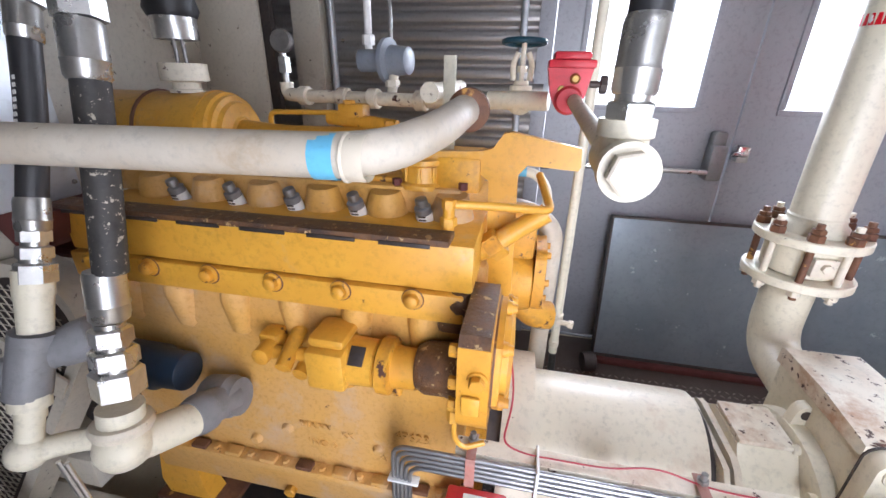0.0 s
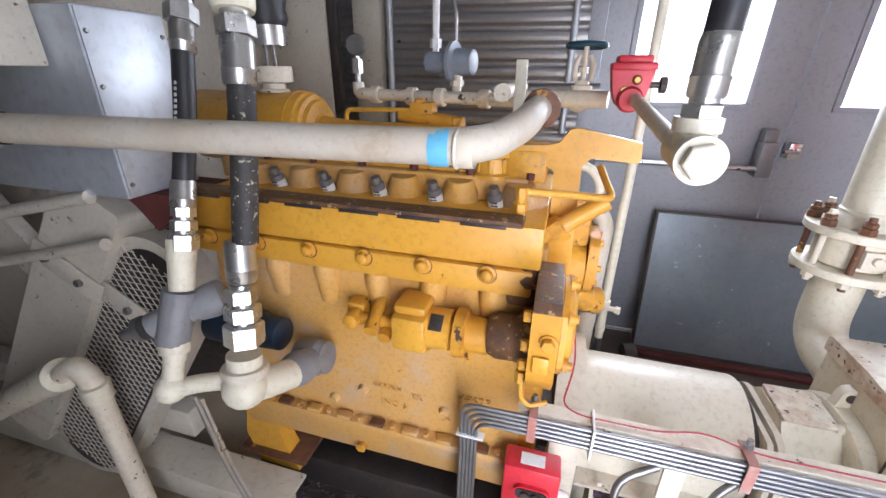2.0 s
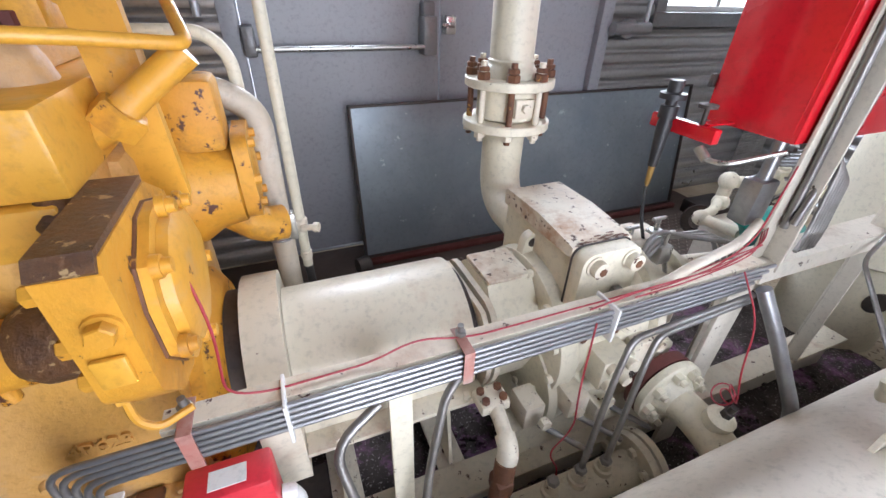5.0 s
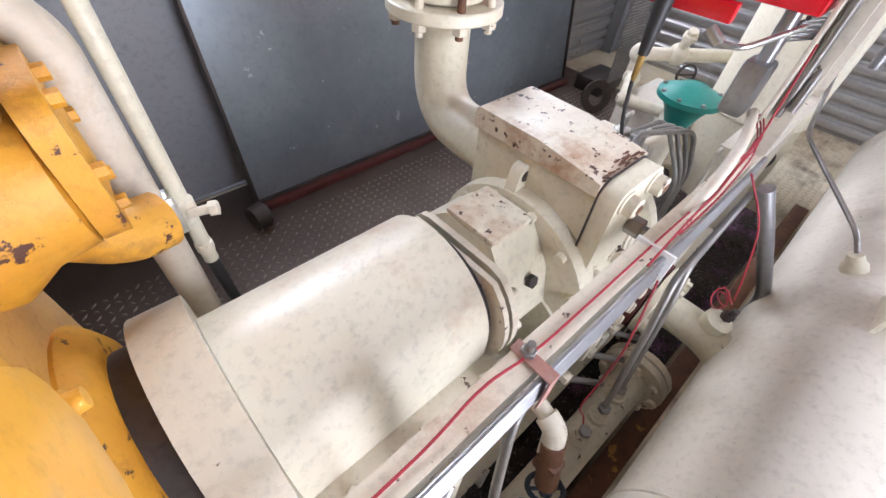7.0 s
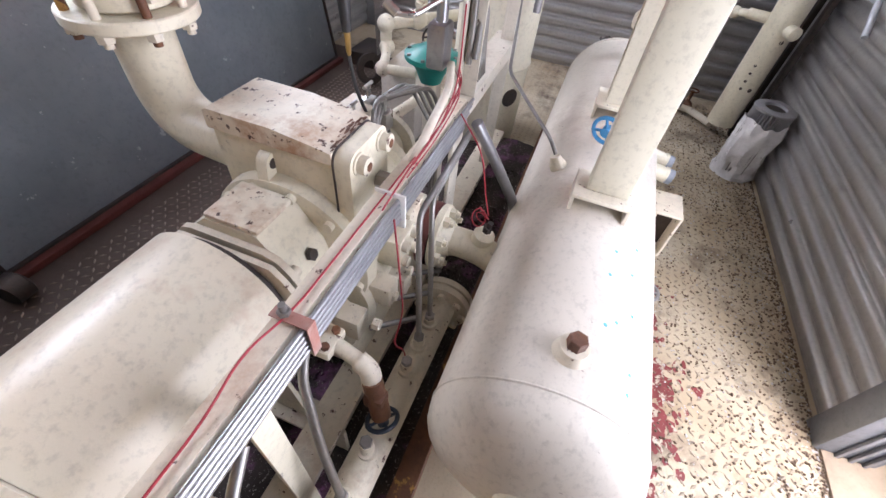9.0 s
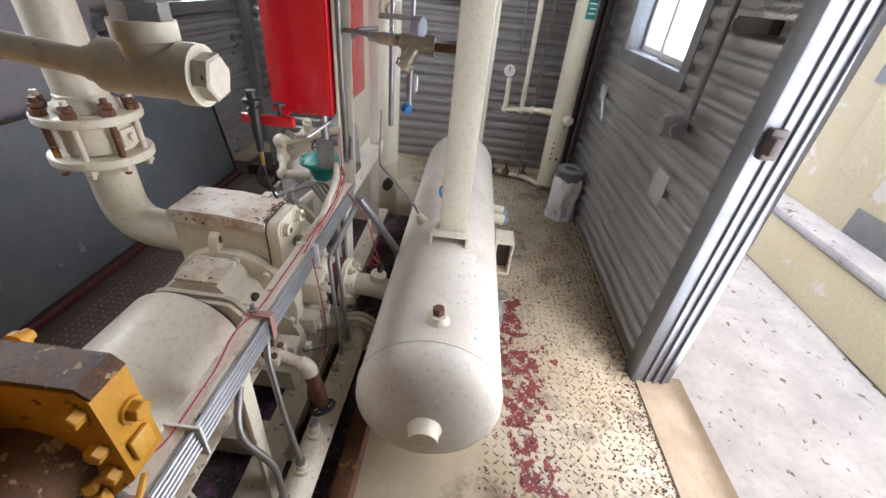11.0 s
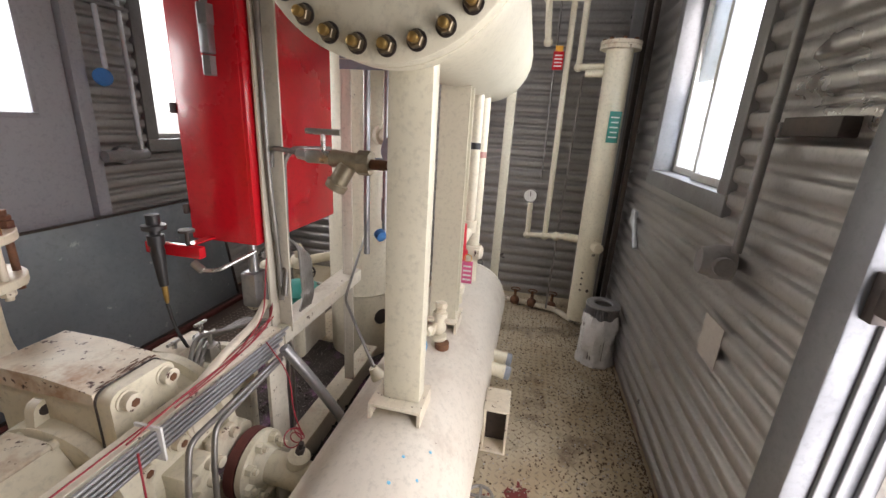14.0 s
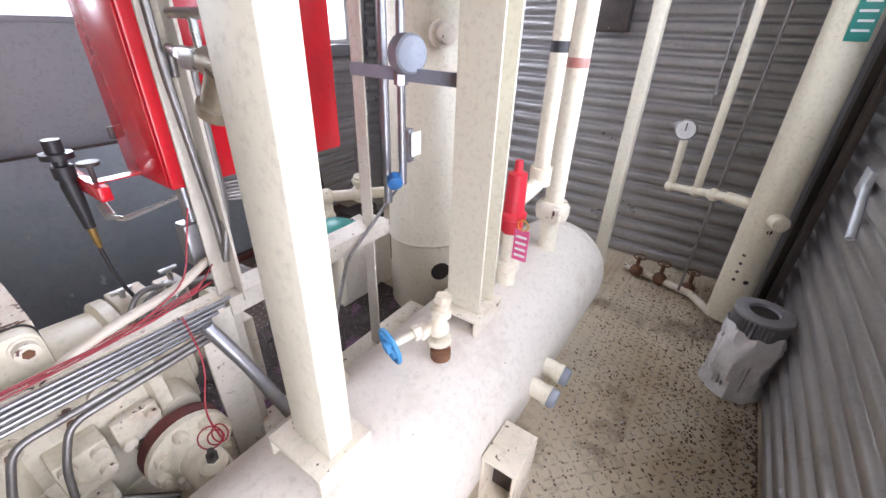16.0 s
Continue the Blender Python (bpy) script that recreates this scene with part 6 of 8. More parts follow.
# ---- vessels, cabinet and frame ----
VX0, VX1, VY, VZ, VR = 0.70, 2.74, 0.217, 0.37, 0.24


def oil_receiver():
    v = thing("oil_receiver", "long horizontal cream pressure vessel with dusty top", "pressure vessel", (1.7, VY, 0.0))
    prof = []
    for i in range(9):
        a = math.pi / 2 * i / 8
        prof.append((VX0 - 0.13 * math.cos(a), max(1e-3, VR * math.sin(a))))
    for i in range(8, -1, -1):
        a = math.pi / 2 * i / 8
        prof.append((VX1 + 0.13 * math.cos(a), max(1e-3, VR * math.sin(a))))
    part("shell", Shape().lathe((0, VY, VZ), (1, 0, 0), prof, 64), CREAM_DUST, v, sharp=60)
    for x in (VX0 + 0.02, VX1 - 0.02):
        part("weld_seam", Shape().torus((x, VY, VZ), (1, 0, 0), VR, 0.003, 64, 6), CREAM_DUST, v)
    part("end_nozzle", Shape().lathe((VX0 - 0.11, VY, VZ + 0.02), (-1, 0, 0), [(0, 0.055), (0.02, 0.052), (0.03, 0.045), (0.06, 0.045), (0.062, 0.03)], 24), CREAM, v)
    part("nozzle", Shape().lathe((0.815, VY, VZ + VR - 0.005), (0, 0, 1), [(0, 0.04), (0.012, 0.034), (0.03, 0.03), (0.032, 0.018)], 20), CREAM_OLD, v)
    part("plug", Shape().hexa((0.815, VY, VZ + VR + 0.025), (0, 0, 1), 0.02, 0.026), GREASE, v, "rusty plug")
    for x in (0.95, 2.3):
        part("saddle", Shape().box(x - 0.04, x + 0.04, VY - 0.17, VY + 0.17, 0.0, 0.22, 0.004), CREAM, v)
    # side lug and stubs
    part("lug", Shape().box(1.62, 1.76, -0.115, -0.02, 0.235, 0.243, 0.001).box(1.62, 1.76, -0.115, -0.02, 0.42, 0.428, 0.001).box(1.62, 1.76, -0.03, -0.022, 0.243, 0.42, 0.001).box(1.752, 1.76, -0.115, -0.03, 0.243, 0.42, 0.001).box(1.62, 1.752, -0.115, -0.107, 0.243, 0.42, 0.001), CREAM_OLD, v, "open channel lug with flaking paint")
    # Dark plate stands for the shade inside the hollow lug.
    part("lug_shade", Shape().box(1.69, 1.751, -0.1065, -0.0305, 0.2435, 0.4195), IRON, v, "dark plate for the shade inside the hollow lug")
    for x in (1.95, 2.06):
        s = part("side_stub", Shape().rod((x, 0.02, 0.40), (x, -0.07, 0.385), 0.03, 18).lathe((x, -0.065, 0.386), (0, -1, -0.15), [(0, 0.033), (0.012, 0.033)], 18), CREAM, v)
        part("stub_cap", Shape().lathe((x, -0.078, 0.384), (0, -1, -0.15), [(0, 0.031), (0.022, 0.031), (0.026, 0.02)], 18), GREYBLUE, s)
    f = part("side_fitting", Shape().lathe((1.50, VY + 0.13, VZ + 0.195), (-0.1, 0.5, 0.9), [(0, 0.028), (0.02, 0.026), (0.03, 0.02), (0.05, 0.015)], 14), CREAM, v)
    part("tubing", Shape().tube([(1.50, 0.37, 0.61), (1.52, 0.40, 0.645), (1.80, 0.62, 0.70), (2.2, 0.70, 0.86)], 0.006, 0.04), STEEL, f)
    rng = random.Random(4)
    for i in range(9):
        x, w = 0.80 + 0.05 * i + rng.uniform(-0.02, 0.02), radians(70 + rng.uniform(-14, 10))
        n = Vector((0, -math.cos(w), math.sin(w)))
        part("paint_spot", Shape().lathe(Vector((x, VY, VZ)) + n * (VR - 0.001), n, [(0, rng.uniform(0.004, 0.007)), (0.0016, 0.004)], 8), TAPE, v, "light blue paint-marker dot")
    # drain valve at floor level beside the vessel
    d = thing("drain_valve", "small rusty gate valve low on the vessel side", "valve", (1.40, -0.02, 0.10))
    part("body", Shape().rod((1.36, 0.02, 0.20), (1.36, -0.08, 0.20), 0.025).ball((1.36, -0.05, 0.20), 0.034).rod((1.36, -0.05, 0.2), (1.36, -0.05, 0.29), 0.014).lathe((1.36, -0.06, 0.06), (0, 0, 1), [(0, 0.028), (0.12, 0.028)], 14), GREY_CAST, d)
    part("handwheel", Shape().torus((1.36, -0.05, 0.30), (0, 0, 1), 0.04, 0.006, 20, 6).rod((1.32, -0.05, 0.30), (1.40, -0.05, 0.30), 0.005).rod((1.36, -0.09, 0.30), (1.36, -0.01, 0.30), 0.005), STEEL, d)


oil_receiver()


def base_bracket(parent, x0, x1, y0, y1, z):
    """An upturned channel foot standing on the round shell."""
    s = Shape().box(x0, x1, y0, y1, z, z + 0.010, 0.001)
    for y in (y0, y1 - 0.009):
        s.prism([(x0, z), (x1, z), (x1, z - 0.045), (x1 - 0.02, z - 0.05), (x0 + 0.02, z - 0.05), (x0, z - 0.045)], "y", y, y + 0.009)
    return part("foot", s, CREAM_OLD, parent, "channel foot with rusty edges")


def posts():
    p = thing("steel_post", "cream rectangular steel post on a channel foot", "post", (1.32, 0.217, 0.6))
    part("column", Shape().box(1.305, 1.365, 0.152, 0.262, 0.650, 1.60, 0.004), COL_CREAM, p)
    base_bracket(p, 1.266, 1.40, 0.138, 0.295, 0.640)
    q = thing("steel_post", "cream I-beam post under the upper vessel", "post", (1.91, 0.217, 0.6))
    part("flange", Shape().box(1.866, 1.874, 0.152, 0.262, 0.650, 1.60), COL_CREAM, q)
    part("flange", Shape().box(1.947, 1.955, 0.152, 0.262, 0.650, 1.60), COL_CREAM, q)
    part("web", Shape().box(1.874, 1.947, 0.203, 0.211, 0.650, 1.60), COL_CREAM, q)
    base_bracket(q, 1.83, 1.99, 0.138, 0.295, 0.640)


posts()


def separator():
    C = Vector((1.105, 0.207, 1.80))
    v = thing("gas_separator", "horizontal cream vessel with a blind flange and many studs", "pressure vessel", (2.0, 0.207, 1.55))
    part("blind_flange", Shape().lathe(C, (1, 0, 0), [(0, 0.262), (0.003, 0.266), (0.045, 0.266), (0.048, 0.262)], 64), COL_CREAM, v)
    part("neck_flange", Shape().lathe(C + Vector((0.052, 0, 0)), (1, 0, 0), [(0, 0.262), (0.003, 0.266), (0.05, 0.266), (0.055, 0.26), (0.075, 0.24)], 64), COL_CREAM, v)
    prof = [(0.127, 0.235)]
    for i in range(8, -1, -1):
        a = math.pi / 2 * i / 8
        prof.append((1.65 + 0.12 * math.cos(a), max(1e-3, 0.235 * math.sin(a))))
    part("shell", Shape().lathe(C, (1, 0, 0), prof, 56), COL_CREAM, v, sharp=60)
    n = 26
    for k in range(n):
        w = 2 * math.pi * k / n + 0.06
        o = C + Vector((0, 0.237 * math.cos(w), 0.237 * math.sin(w)))
        s = part("washer", Shape().lathe(o, (-1, 0, 0), [(0, 0.019), (0.003, 0.019)], 16), IRON, v, "dark stained stud")
        part("nut", Shape().hexa(o + Vector((-0.003, 0, 0)), (-1, 0, 0), 0.0155, 0.016), STUD, s)
        part("stud", Shape().lathe(o + Vector((-0.019, 0, 0)), (-1, 0, 0), [(0, 0.009), (0.012, 0.009), (0.014, 0.006)], 10), BRASS, s)
    part("davit", Shape().tube([(1.19, -0.10, 2.08), (1.15, -0.08, 2.25), (1.13, -0.06, 2.7)], 0.03, 0.05, 16).box(1.15, 1.22, -0.10, -0.03, 2.0, 2.06, 0.006), COL_CREAM, v, "cream davit arm")
    part("top_pipe", Shape().rod((1.45, 0.25, 2.03), (1.30, 0.28, 2.75), 0.055, 22), CREAM, v)
    # inlet pipe with flange on the far side
    i = thing("inlet_pipe", "cream overhead pipe with a bolted flange", "pipe", (1.1, 0.62, 1.95))
    part("pipe", Shape().rod((1.22, 0.63, 1.945), (-1.6, 0.66, 1.96), 0.05, 22), CREAM_DUST, i)
    ax = Vector((-1.0, 0.01, 0.005)).normalized()
    for d in (0.03, 0.062):
        part("flange", Shape().lathe(Vector((1.22, 0.63, 1.945)) + ax * d, ax, [(0, 0.083), (0.002, 0.086), (0.022, 0.086), (0.024, 0.083)], 28), CREAM, i)
    part("reducer", Shape().lathe(Vector((1.22, 0.63, 1.945)) + ax * 0.086, ax, [(0, 0.075), (0.05, 0.052)], 24), CREAM, i)
    for k in range(8):
        w = 2 * math.pi * k / 8
        q = ax.to_track_quat("Z", "Y")
        o = Vector((1.22, 0.63, 1.945)) + q @ Vector((0.07 * math.cos(w), 0.07 * math.sin(w), 0))
        part("flange_bolt", Shape().rod(o + ax * 0.005, o + ax * 0.115, 0.009, 8).hexa(o + ax * 0.086, ax, 0.016, 0.015).hexa(o + ax * 0.012, ax, 0.016, 0.015), STEEL, i)
    part("tail", Shape().rod((1.22, 0.63, 1.945), (1.40, 0.62, 1.93), 0.05, 20).rod((1.40, 0.62, 2.7), (1.40, 0.62, 1.86), 0.055, 20), CREAM, i)


STUD = mat("oily_steel_nut", (0.22, 0.18, 0.12), (0.12, 0.09, 0.06), 0.35, 0.8, scale=30)
separator()


def cabinet():
    c = thing("red_cabinet", "glossy red control cabinet with lifting eyes", "cabinet", (1.64, 0.83, 1.03))
    part("body", Shape().box(1.39, 1.90, 0.712, 0.945, 1.04, 1.815, 0.006), RED, c)
    part("door_seam", Shape().box(1.387, 1.39, 0.722, 0.935, 1.05, 1.805, 0.002), RED, c)
    for z in (1.12, 1.42, 1.72):
        part("hinge", Shape().box(1.38, 1.40, 0.945, 0.958, z, z + 0.03, 0.003), IRON, c)
    for x, y in ((1.45, 0.83), (1.82, 0.76)):
        part("lifting_eye", Shape().torus((x, y, 1.865), (1, 0.1, 0), 0.032, 0.009, 24, 8).lathe((x, y, 1.815), (0, 0, 1), [(0, 0.02), (0.012, 0.02), (0.014, 0.012), (0.025, 0.012)], 12), MAROON, c, "dark red lifting eye")
    g = part("gland", Shape().hexa((1.375, 0.80, 1.70), (0, 0, -1), 0.022, 0.05).box(1.36, 1.387, 0.785, 0.815, 1.58, 1.68, 0.004).hexa((1.373, 0.80, 1.575), (0, 0, -1), 0.018, 0.05), CONDUIT, c, "grey conduit gland")
    part("cable", Shape().tube([(1.373, 0.80, 1.70), (1.368, 0.79, 1.80), (1.38, 0.74, 1.88), (1.42, 0.66, 1.93), (1.43, 0.64, 2.05), (1.43, 0.64, 2.7)], 0.010, 0.06, 10), CONDUIT, g)
    part("post", Shape().box(1.415, 1.465, 0.695, 0.703, 0.72, 2.75, 0.001).box(1.457, 1.465, 0.65, 0.695, 0.72, 2.75, 0.001), SAND, c, "beige angle post beside the cabinet")
    part("steel_tube", Shape().tube([(1.43, 0.682, 2.6), (1.43, 0.684, 1.30), (1.45, 0.68, 0.95), (1.45, 0.68, 0.84)], 0.009, 0.05), STEEL, c)
    part("side_tube", Shape().tube([(1.66, 0.60, 1.33), (1.50, 0.64, 1.335), (1.475, 0.66, 1.30), (1.475, 0.665, 0.98), (1.44, 0.66, 0.86)], 0.009, 0.04), STEEL, c)
    part("under_conduit", Shape().rod((1.43, 0.76, 1.04), (1.43, 0.76, 0.92), 0.016).box(1.395, 1.465, 0.735, 0.79, 0.82, 0.94, 0.01), CONDUIT, c, "grey conduit body below the cabinet")
    f = thing("instrument_rack", "beige steel instrument frame with cross bars", "steel frame", (1.95, 0.7, 0.0))
    part("upright", Shape().box(1.965, 2.01, 0.70, 0.708, 0.18, 2.6, 0.001).box(1.965, 1.973, 0.66, 0.70, 0.18, 2.6, 0.001), SAND, f)
    part("upright", Shape().box(1.43, 1.475, 0.735, 0.743, 0.18, 0.72, 0.001), SAND, f)
    for z in (1.25, 1.62, 1.66):
        part("cross_bar", Shape().box(1.95, 1.958, 0.29, 0.70, z, z + 0.035), GREYBLUE, f)
    part("shelf", Shape().box(1.42, 2.05, 0.655, 0.66, 0.69, 0.745).box(1.42, 2.05, 0.66, 0.74, 0.740, 0.745), SAND, f)
    # isolation valve and strainer beside the post
    r = thing("instrument_valve", "grey steel isolation valve with tee handle and strainer", "valve", (1.42, 0.5, 1.3))
    part("tube", Shape().tube([(1.45, 0.685, 1.28), (1.45, 0.68, 1.335), (1.43, 0.64, 1.338), (1.42, 0.56, 1.33)], 0.008, 0.03), STEEL, r)
    part("body", Shape().hexa((1.422, 0.575, 1.33), (-0.1, -1, -0.1), 0.016, 0.035).box(1.395, 1.43, 0.45, 0.54, 1.308, 1.345, 0.006), ZINC, r)
    part("tee_handle", Shape().rod((1.412, 0.49, 1.345), (1.412, 0.49, 1.392), 0.007).rod((1.398, 0.535, 1.395), (1.425, 0.445, 1.395), 0.0085), ZINC, r)
    part("strainer", Shape().rod((1.41, 0.46, 1.325), (1.395, 0.345, 1.318), 0.025, 16).lathe((1.40, 0.41, 1.31), (-0.1, 0.45, -0.8), [(0, 0.026), (0.055, 0.026), (0.058, 0.032), (0.078, 0.030)], 16).lathe((1.397, 0.375, 1.32), (0, -1, 0), [(0, 0.034), (0.035, 0.034)], 8), BRASSY, r, "dull bronze Y strainer")
    part("nipple", Shape().rod((1.395, 0.345, 1.318), (1.385, 0.25, 1.318), 0.014), GREASE, r)
    t = thing("conduit_box", "round conduit box on grey conduits", "conduit box", (1.95, 0.5, 1.4))
    part("box", Shape().lathe((1.95, 0.49, 1.32), (-0.3, -1, 0), [(0, 0.05), (0.04, 0.05), (0.045, 0.044)], 20), GREYBLUE, t)
    part("conduit", Shape().rod((1.95, 0.50, 0.95), (1.95, 0.50, 2.6), 0.012).hexa((1.95, 0.50, 1.24), (0, 0, 1), 0.02, 0.03), CONDUIT, t)
    part("conduit", Shape().rod((1.99, 0.60, 0.85), (1.99, 0.60, 2.6), 0.014).box(1.95, 1.98, 0.475, 0.52, 1.02, 1.12, 0.006), CONDUIT, t)
    part("tag", Shape().box(1.955, 2.0, 0.468, 0.47, 1.04, 1.11), PAPER, t, "white paper tag")
    part("blue_cap", Shape().lathe((1.93, 0.52, 0.97), (-0.5, -0.6, -0.3), [(0, 0.024), (0.03, 0.024), (0.034, 0.016)], 16), BLUE, t)


BRASSY = mat("dull_bronze", (0.42, 0.38, 0.29), (0.30, 0.26, 0.19), 0.45, 0.7, scale=20)
cabinet()


def standing_tank():
    t = thing("scrubber_tank", "upright cream tank with a rounded skirt behind the frame", "tank", (2.62, 0.72, 0.0))
    X, Y, R = 2.60, 0.87, 0.205
    part("skirt", Shape().lathe((X, Y, 0.0), (0, 0, 1), [(0, R), (0.42, R)], 40), CREAM, t)
    part("shell", Shape().lathe((X, Y, 0.42), (0, 0, 1), [(0, R + 0.003), (0.01, R + 0.012), (0.03, R + 0.003), (1.45, R + 0.003), (1.53, R * 0.8), (1.56, R * 0.3)], 40), CREAM, t)
    part("access_hole", Shape().lathe((X - 0.12, Y - 0.162, 0.28), (-0.6, -0.8, 0), [(0, 0.05), (0.004, 0.05)], 20), IRON, t)
    part("nozzle", Shape().lathe((X - 0.15, Y - 0.15, 1.36), (-0.5, -0.86, 0), [(0, 0.05), (0.03, 0.05), (0.032, 0.034), (0.08, 0.034), (0.082, 0.02)], 18), CREAM_OLD, t)
    rows = Shape()
    for i in range(24):
        z = 0.60 + 0.05 * i
        w = radians(-62)
        n = Vector((math.cos(w), math.sin(w), 0))
        rows.lathe(Vector((X, Y, z)) + n * (R + 0.001), n, [(0, 0.007), (0.003, 0.007)], 8)
    part("dot_marks", rows, IRON, t)
    c = thing("instrument_column", "cream standpipe with dark dots and a top flange", "pipe column", (3.45, -0.5, 0.0))
    A, B = Vector((3.27, -0.56, 0.10)), Vector((3.25, -0.54, 1.93))
    part("pipe", Shape().rod(A, B, 0.080, 28), CREAM, c)
    part("top_flange", Shape().lathe(B, (0, 0, 1), [(0, 0.12), (0.02, 0.12), (0.022, 0.11), (0.026, 0.12), (0.045, 0.12)], 28), CREAM_OLD, c)
    for k in range(8):
        w = 2 * math.pi * k / 8
        part("flange_bolt", Shape().hexa(B + Vector((0.1 * math.cos(w), 0.1 * math.sin(w), 0.045)), (0, 0, 1), 0.013, 0.015), GREASE, c)
    d = Shape()
    for i in range(26):
        z = 0.35 + 0.045 * i
        d.lathe((3.27 - 0.077, -0.555 + 0.024, z), (-1, 0.3, 0), [(0, 0.008), (0.003, 0.008)], 8)
        if i % 6 == 0:
            d.lathe((3.27 - 0.078, -0.58, z), (-1, -0.3, 0), [(0, 0.012), (0.003, 0.012)], 8)
    part("dot_marks", d, IRON, c)
    part("stubs", Shape().rod((3.27, -0.53, 0.70), (3.32, -0.38, 0.70), 0.028).rod((3.26, -0.5, 1.80), (3.30, -0.36, 1.80), 0.026).lathe((3.20, -0.58, 0.68), (-1, -0.4, 0), [(0, 0.034), (0.06, 0.034), (0.064, 0.026)], 16), CREAM, c)
    part("sign", Shape().box(3.168, 3.171, -0.60, -0.53, 1.38, 1.57, 0.001), GREEN, c, "small green sign with white lines")
    s = Shape()
    for k in range(5):
        s.box(3.1665, 3.168, -0.59, -0.54 - 0.006 * (k % 2), 1.41 + 0.03 * k, 1.418 + 0.03 * k)
    part("sign_lines", s, PAPER, c)
    p = thing("gauge_piping", "cream threaded piping with a pressure gauge", "piping", (3.5, -0.15, 0.7))
    part("run", Shape().tube([(3.32, -0.40, 0.70), (3.58, -0.12, 0.62), (3.58, -0.115, 0.88)], 0.02, 0.02, 14), CREAM, p)
    part("vertical", Shape().rod((3.46, -0.25, 0.66), (3.45, -0.24, 2.40), 0.02, 14), CREAM, p)
    for q in ((3.46, -0.25, 0.655), (3.58, -0.12, 0.62), (3.38, -0.33, 0.68)):
        part("fitting", Shape().ball(q, 0.033, 14), CREAM, p)
    g = part("gauge", Shape().lathe((3.61, -0.108, 0.935), (-1, 0.05, 0), [(0, 0.055), (0.025, 0.056), (0.03, 0.048)], 24), STEEL, p)
    part("dial", Shape().lathe((3.5795, -0.107, 0.935), (-1, 0.05, 0), [(0, 0.048), (0.001, 0.048)], 24), PAPER, g)
    part("needle", Shape().box(3.576, 3.578, -0.110, -0.104, 0.93, 0.97, 0, None), IRON, g)
    part("top_run", Shape().tube([(3.26, -0.50, 1.84), (3.42, -0.32, 1.85), (3.42, -0.318, 2.262), (3.42, -0.05, 2.262)], 0.02, 0.02, 14), CREAM, p)
    part("upper_run", Shape().rod((3.42, -0.03, 2.75), (3.42, -0.10, 1.99), 0.022, 14).rod((3.42, -0.07, 2.39), (3.45, -0.24, 2.39), 0.016, 12), CREAM, p)
    for q in ((3.42, -0.318, 2.262), (3.42, -0.32, 1.85), (3.42, -0.07, 2.262), (3.45, -0.24, 2.39), (3.42, -0.10, 2.0)):
        part("fitting", Shape().ball(q, 0.031, 14), CREAM, p)
    part("float_ball", Shape().ball((3.44, -0.245, 2.475), 0.04, 16).rod((3.44, -0.245, 2.40), (3.44, -0.245, 2.45), 0.008), BLACK, p, "black ball")
    part("lever", Shape().box(3.405, 3.412, -0.135, -0.12, 2.40, 2.56, 0.002), YELLOW, p, "yellow lever")
    tg = part("tag", Shape().box(3.425, 3.428, -0.215, -0.145, 1.83, 1.945), RED, p, "red warning tag with yellow top")
    part("tag_top", Shape().box(3.424, 3.4275, -0.205, -0.155, 1.9455, 1.98), YELLOW, tg)
    bars = Shape()
    for k in range(4):
        bars.box(3.4235, 3.425, -0.205, -0.155, 1.85 + 0.022 * k, 1.858 + 0.022 * k)
    part("print", bars, PAPER, tg)
    part("thin_tube", Shape().rod((3.47, -0.335, 0.05), (3.47, -0.36, 1.80), 0.007, 8).rod((3.74, -0.18, 1.05), (3.74, -0.16, 2.7), 0.007, 8), STEEL, p)
    # flat panel on the back wall
    for y in (0.13,):
        solo("wall_column", Shape().box(3.10, 3.18, 0.06, 0.115, 0.0, 2.7, 0.003), COL_CREAM, "cream steel column near the end wall", "column")


standing_tank()


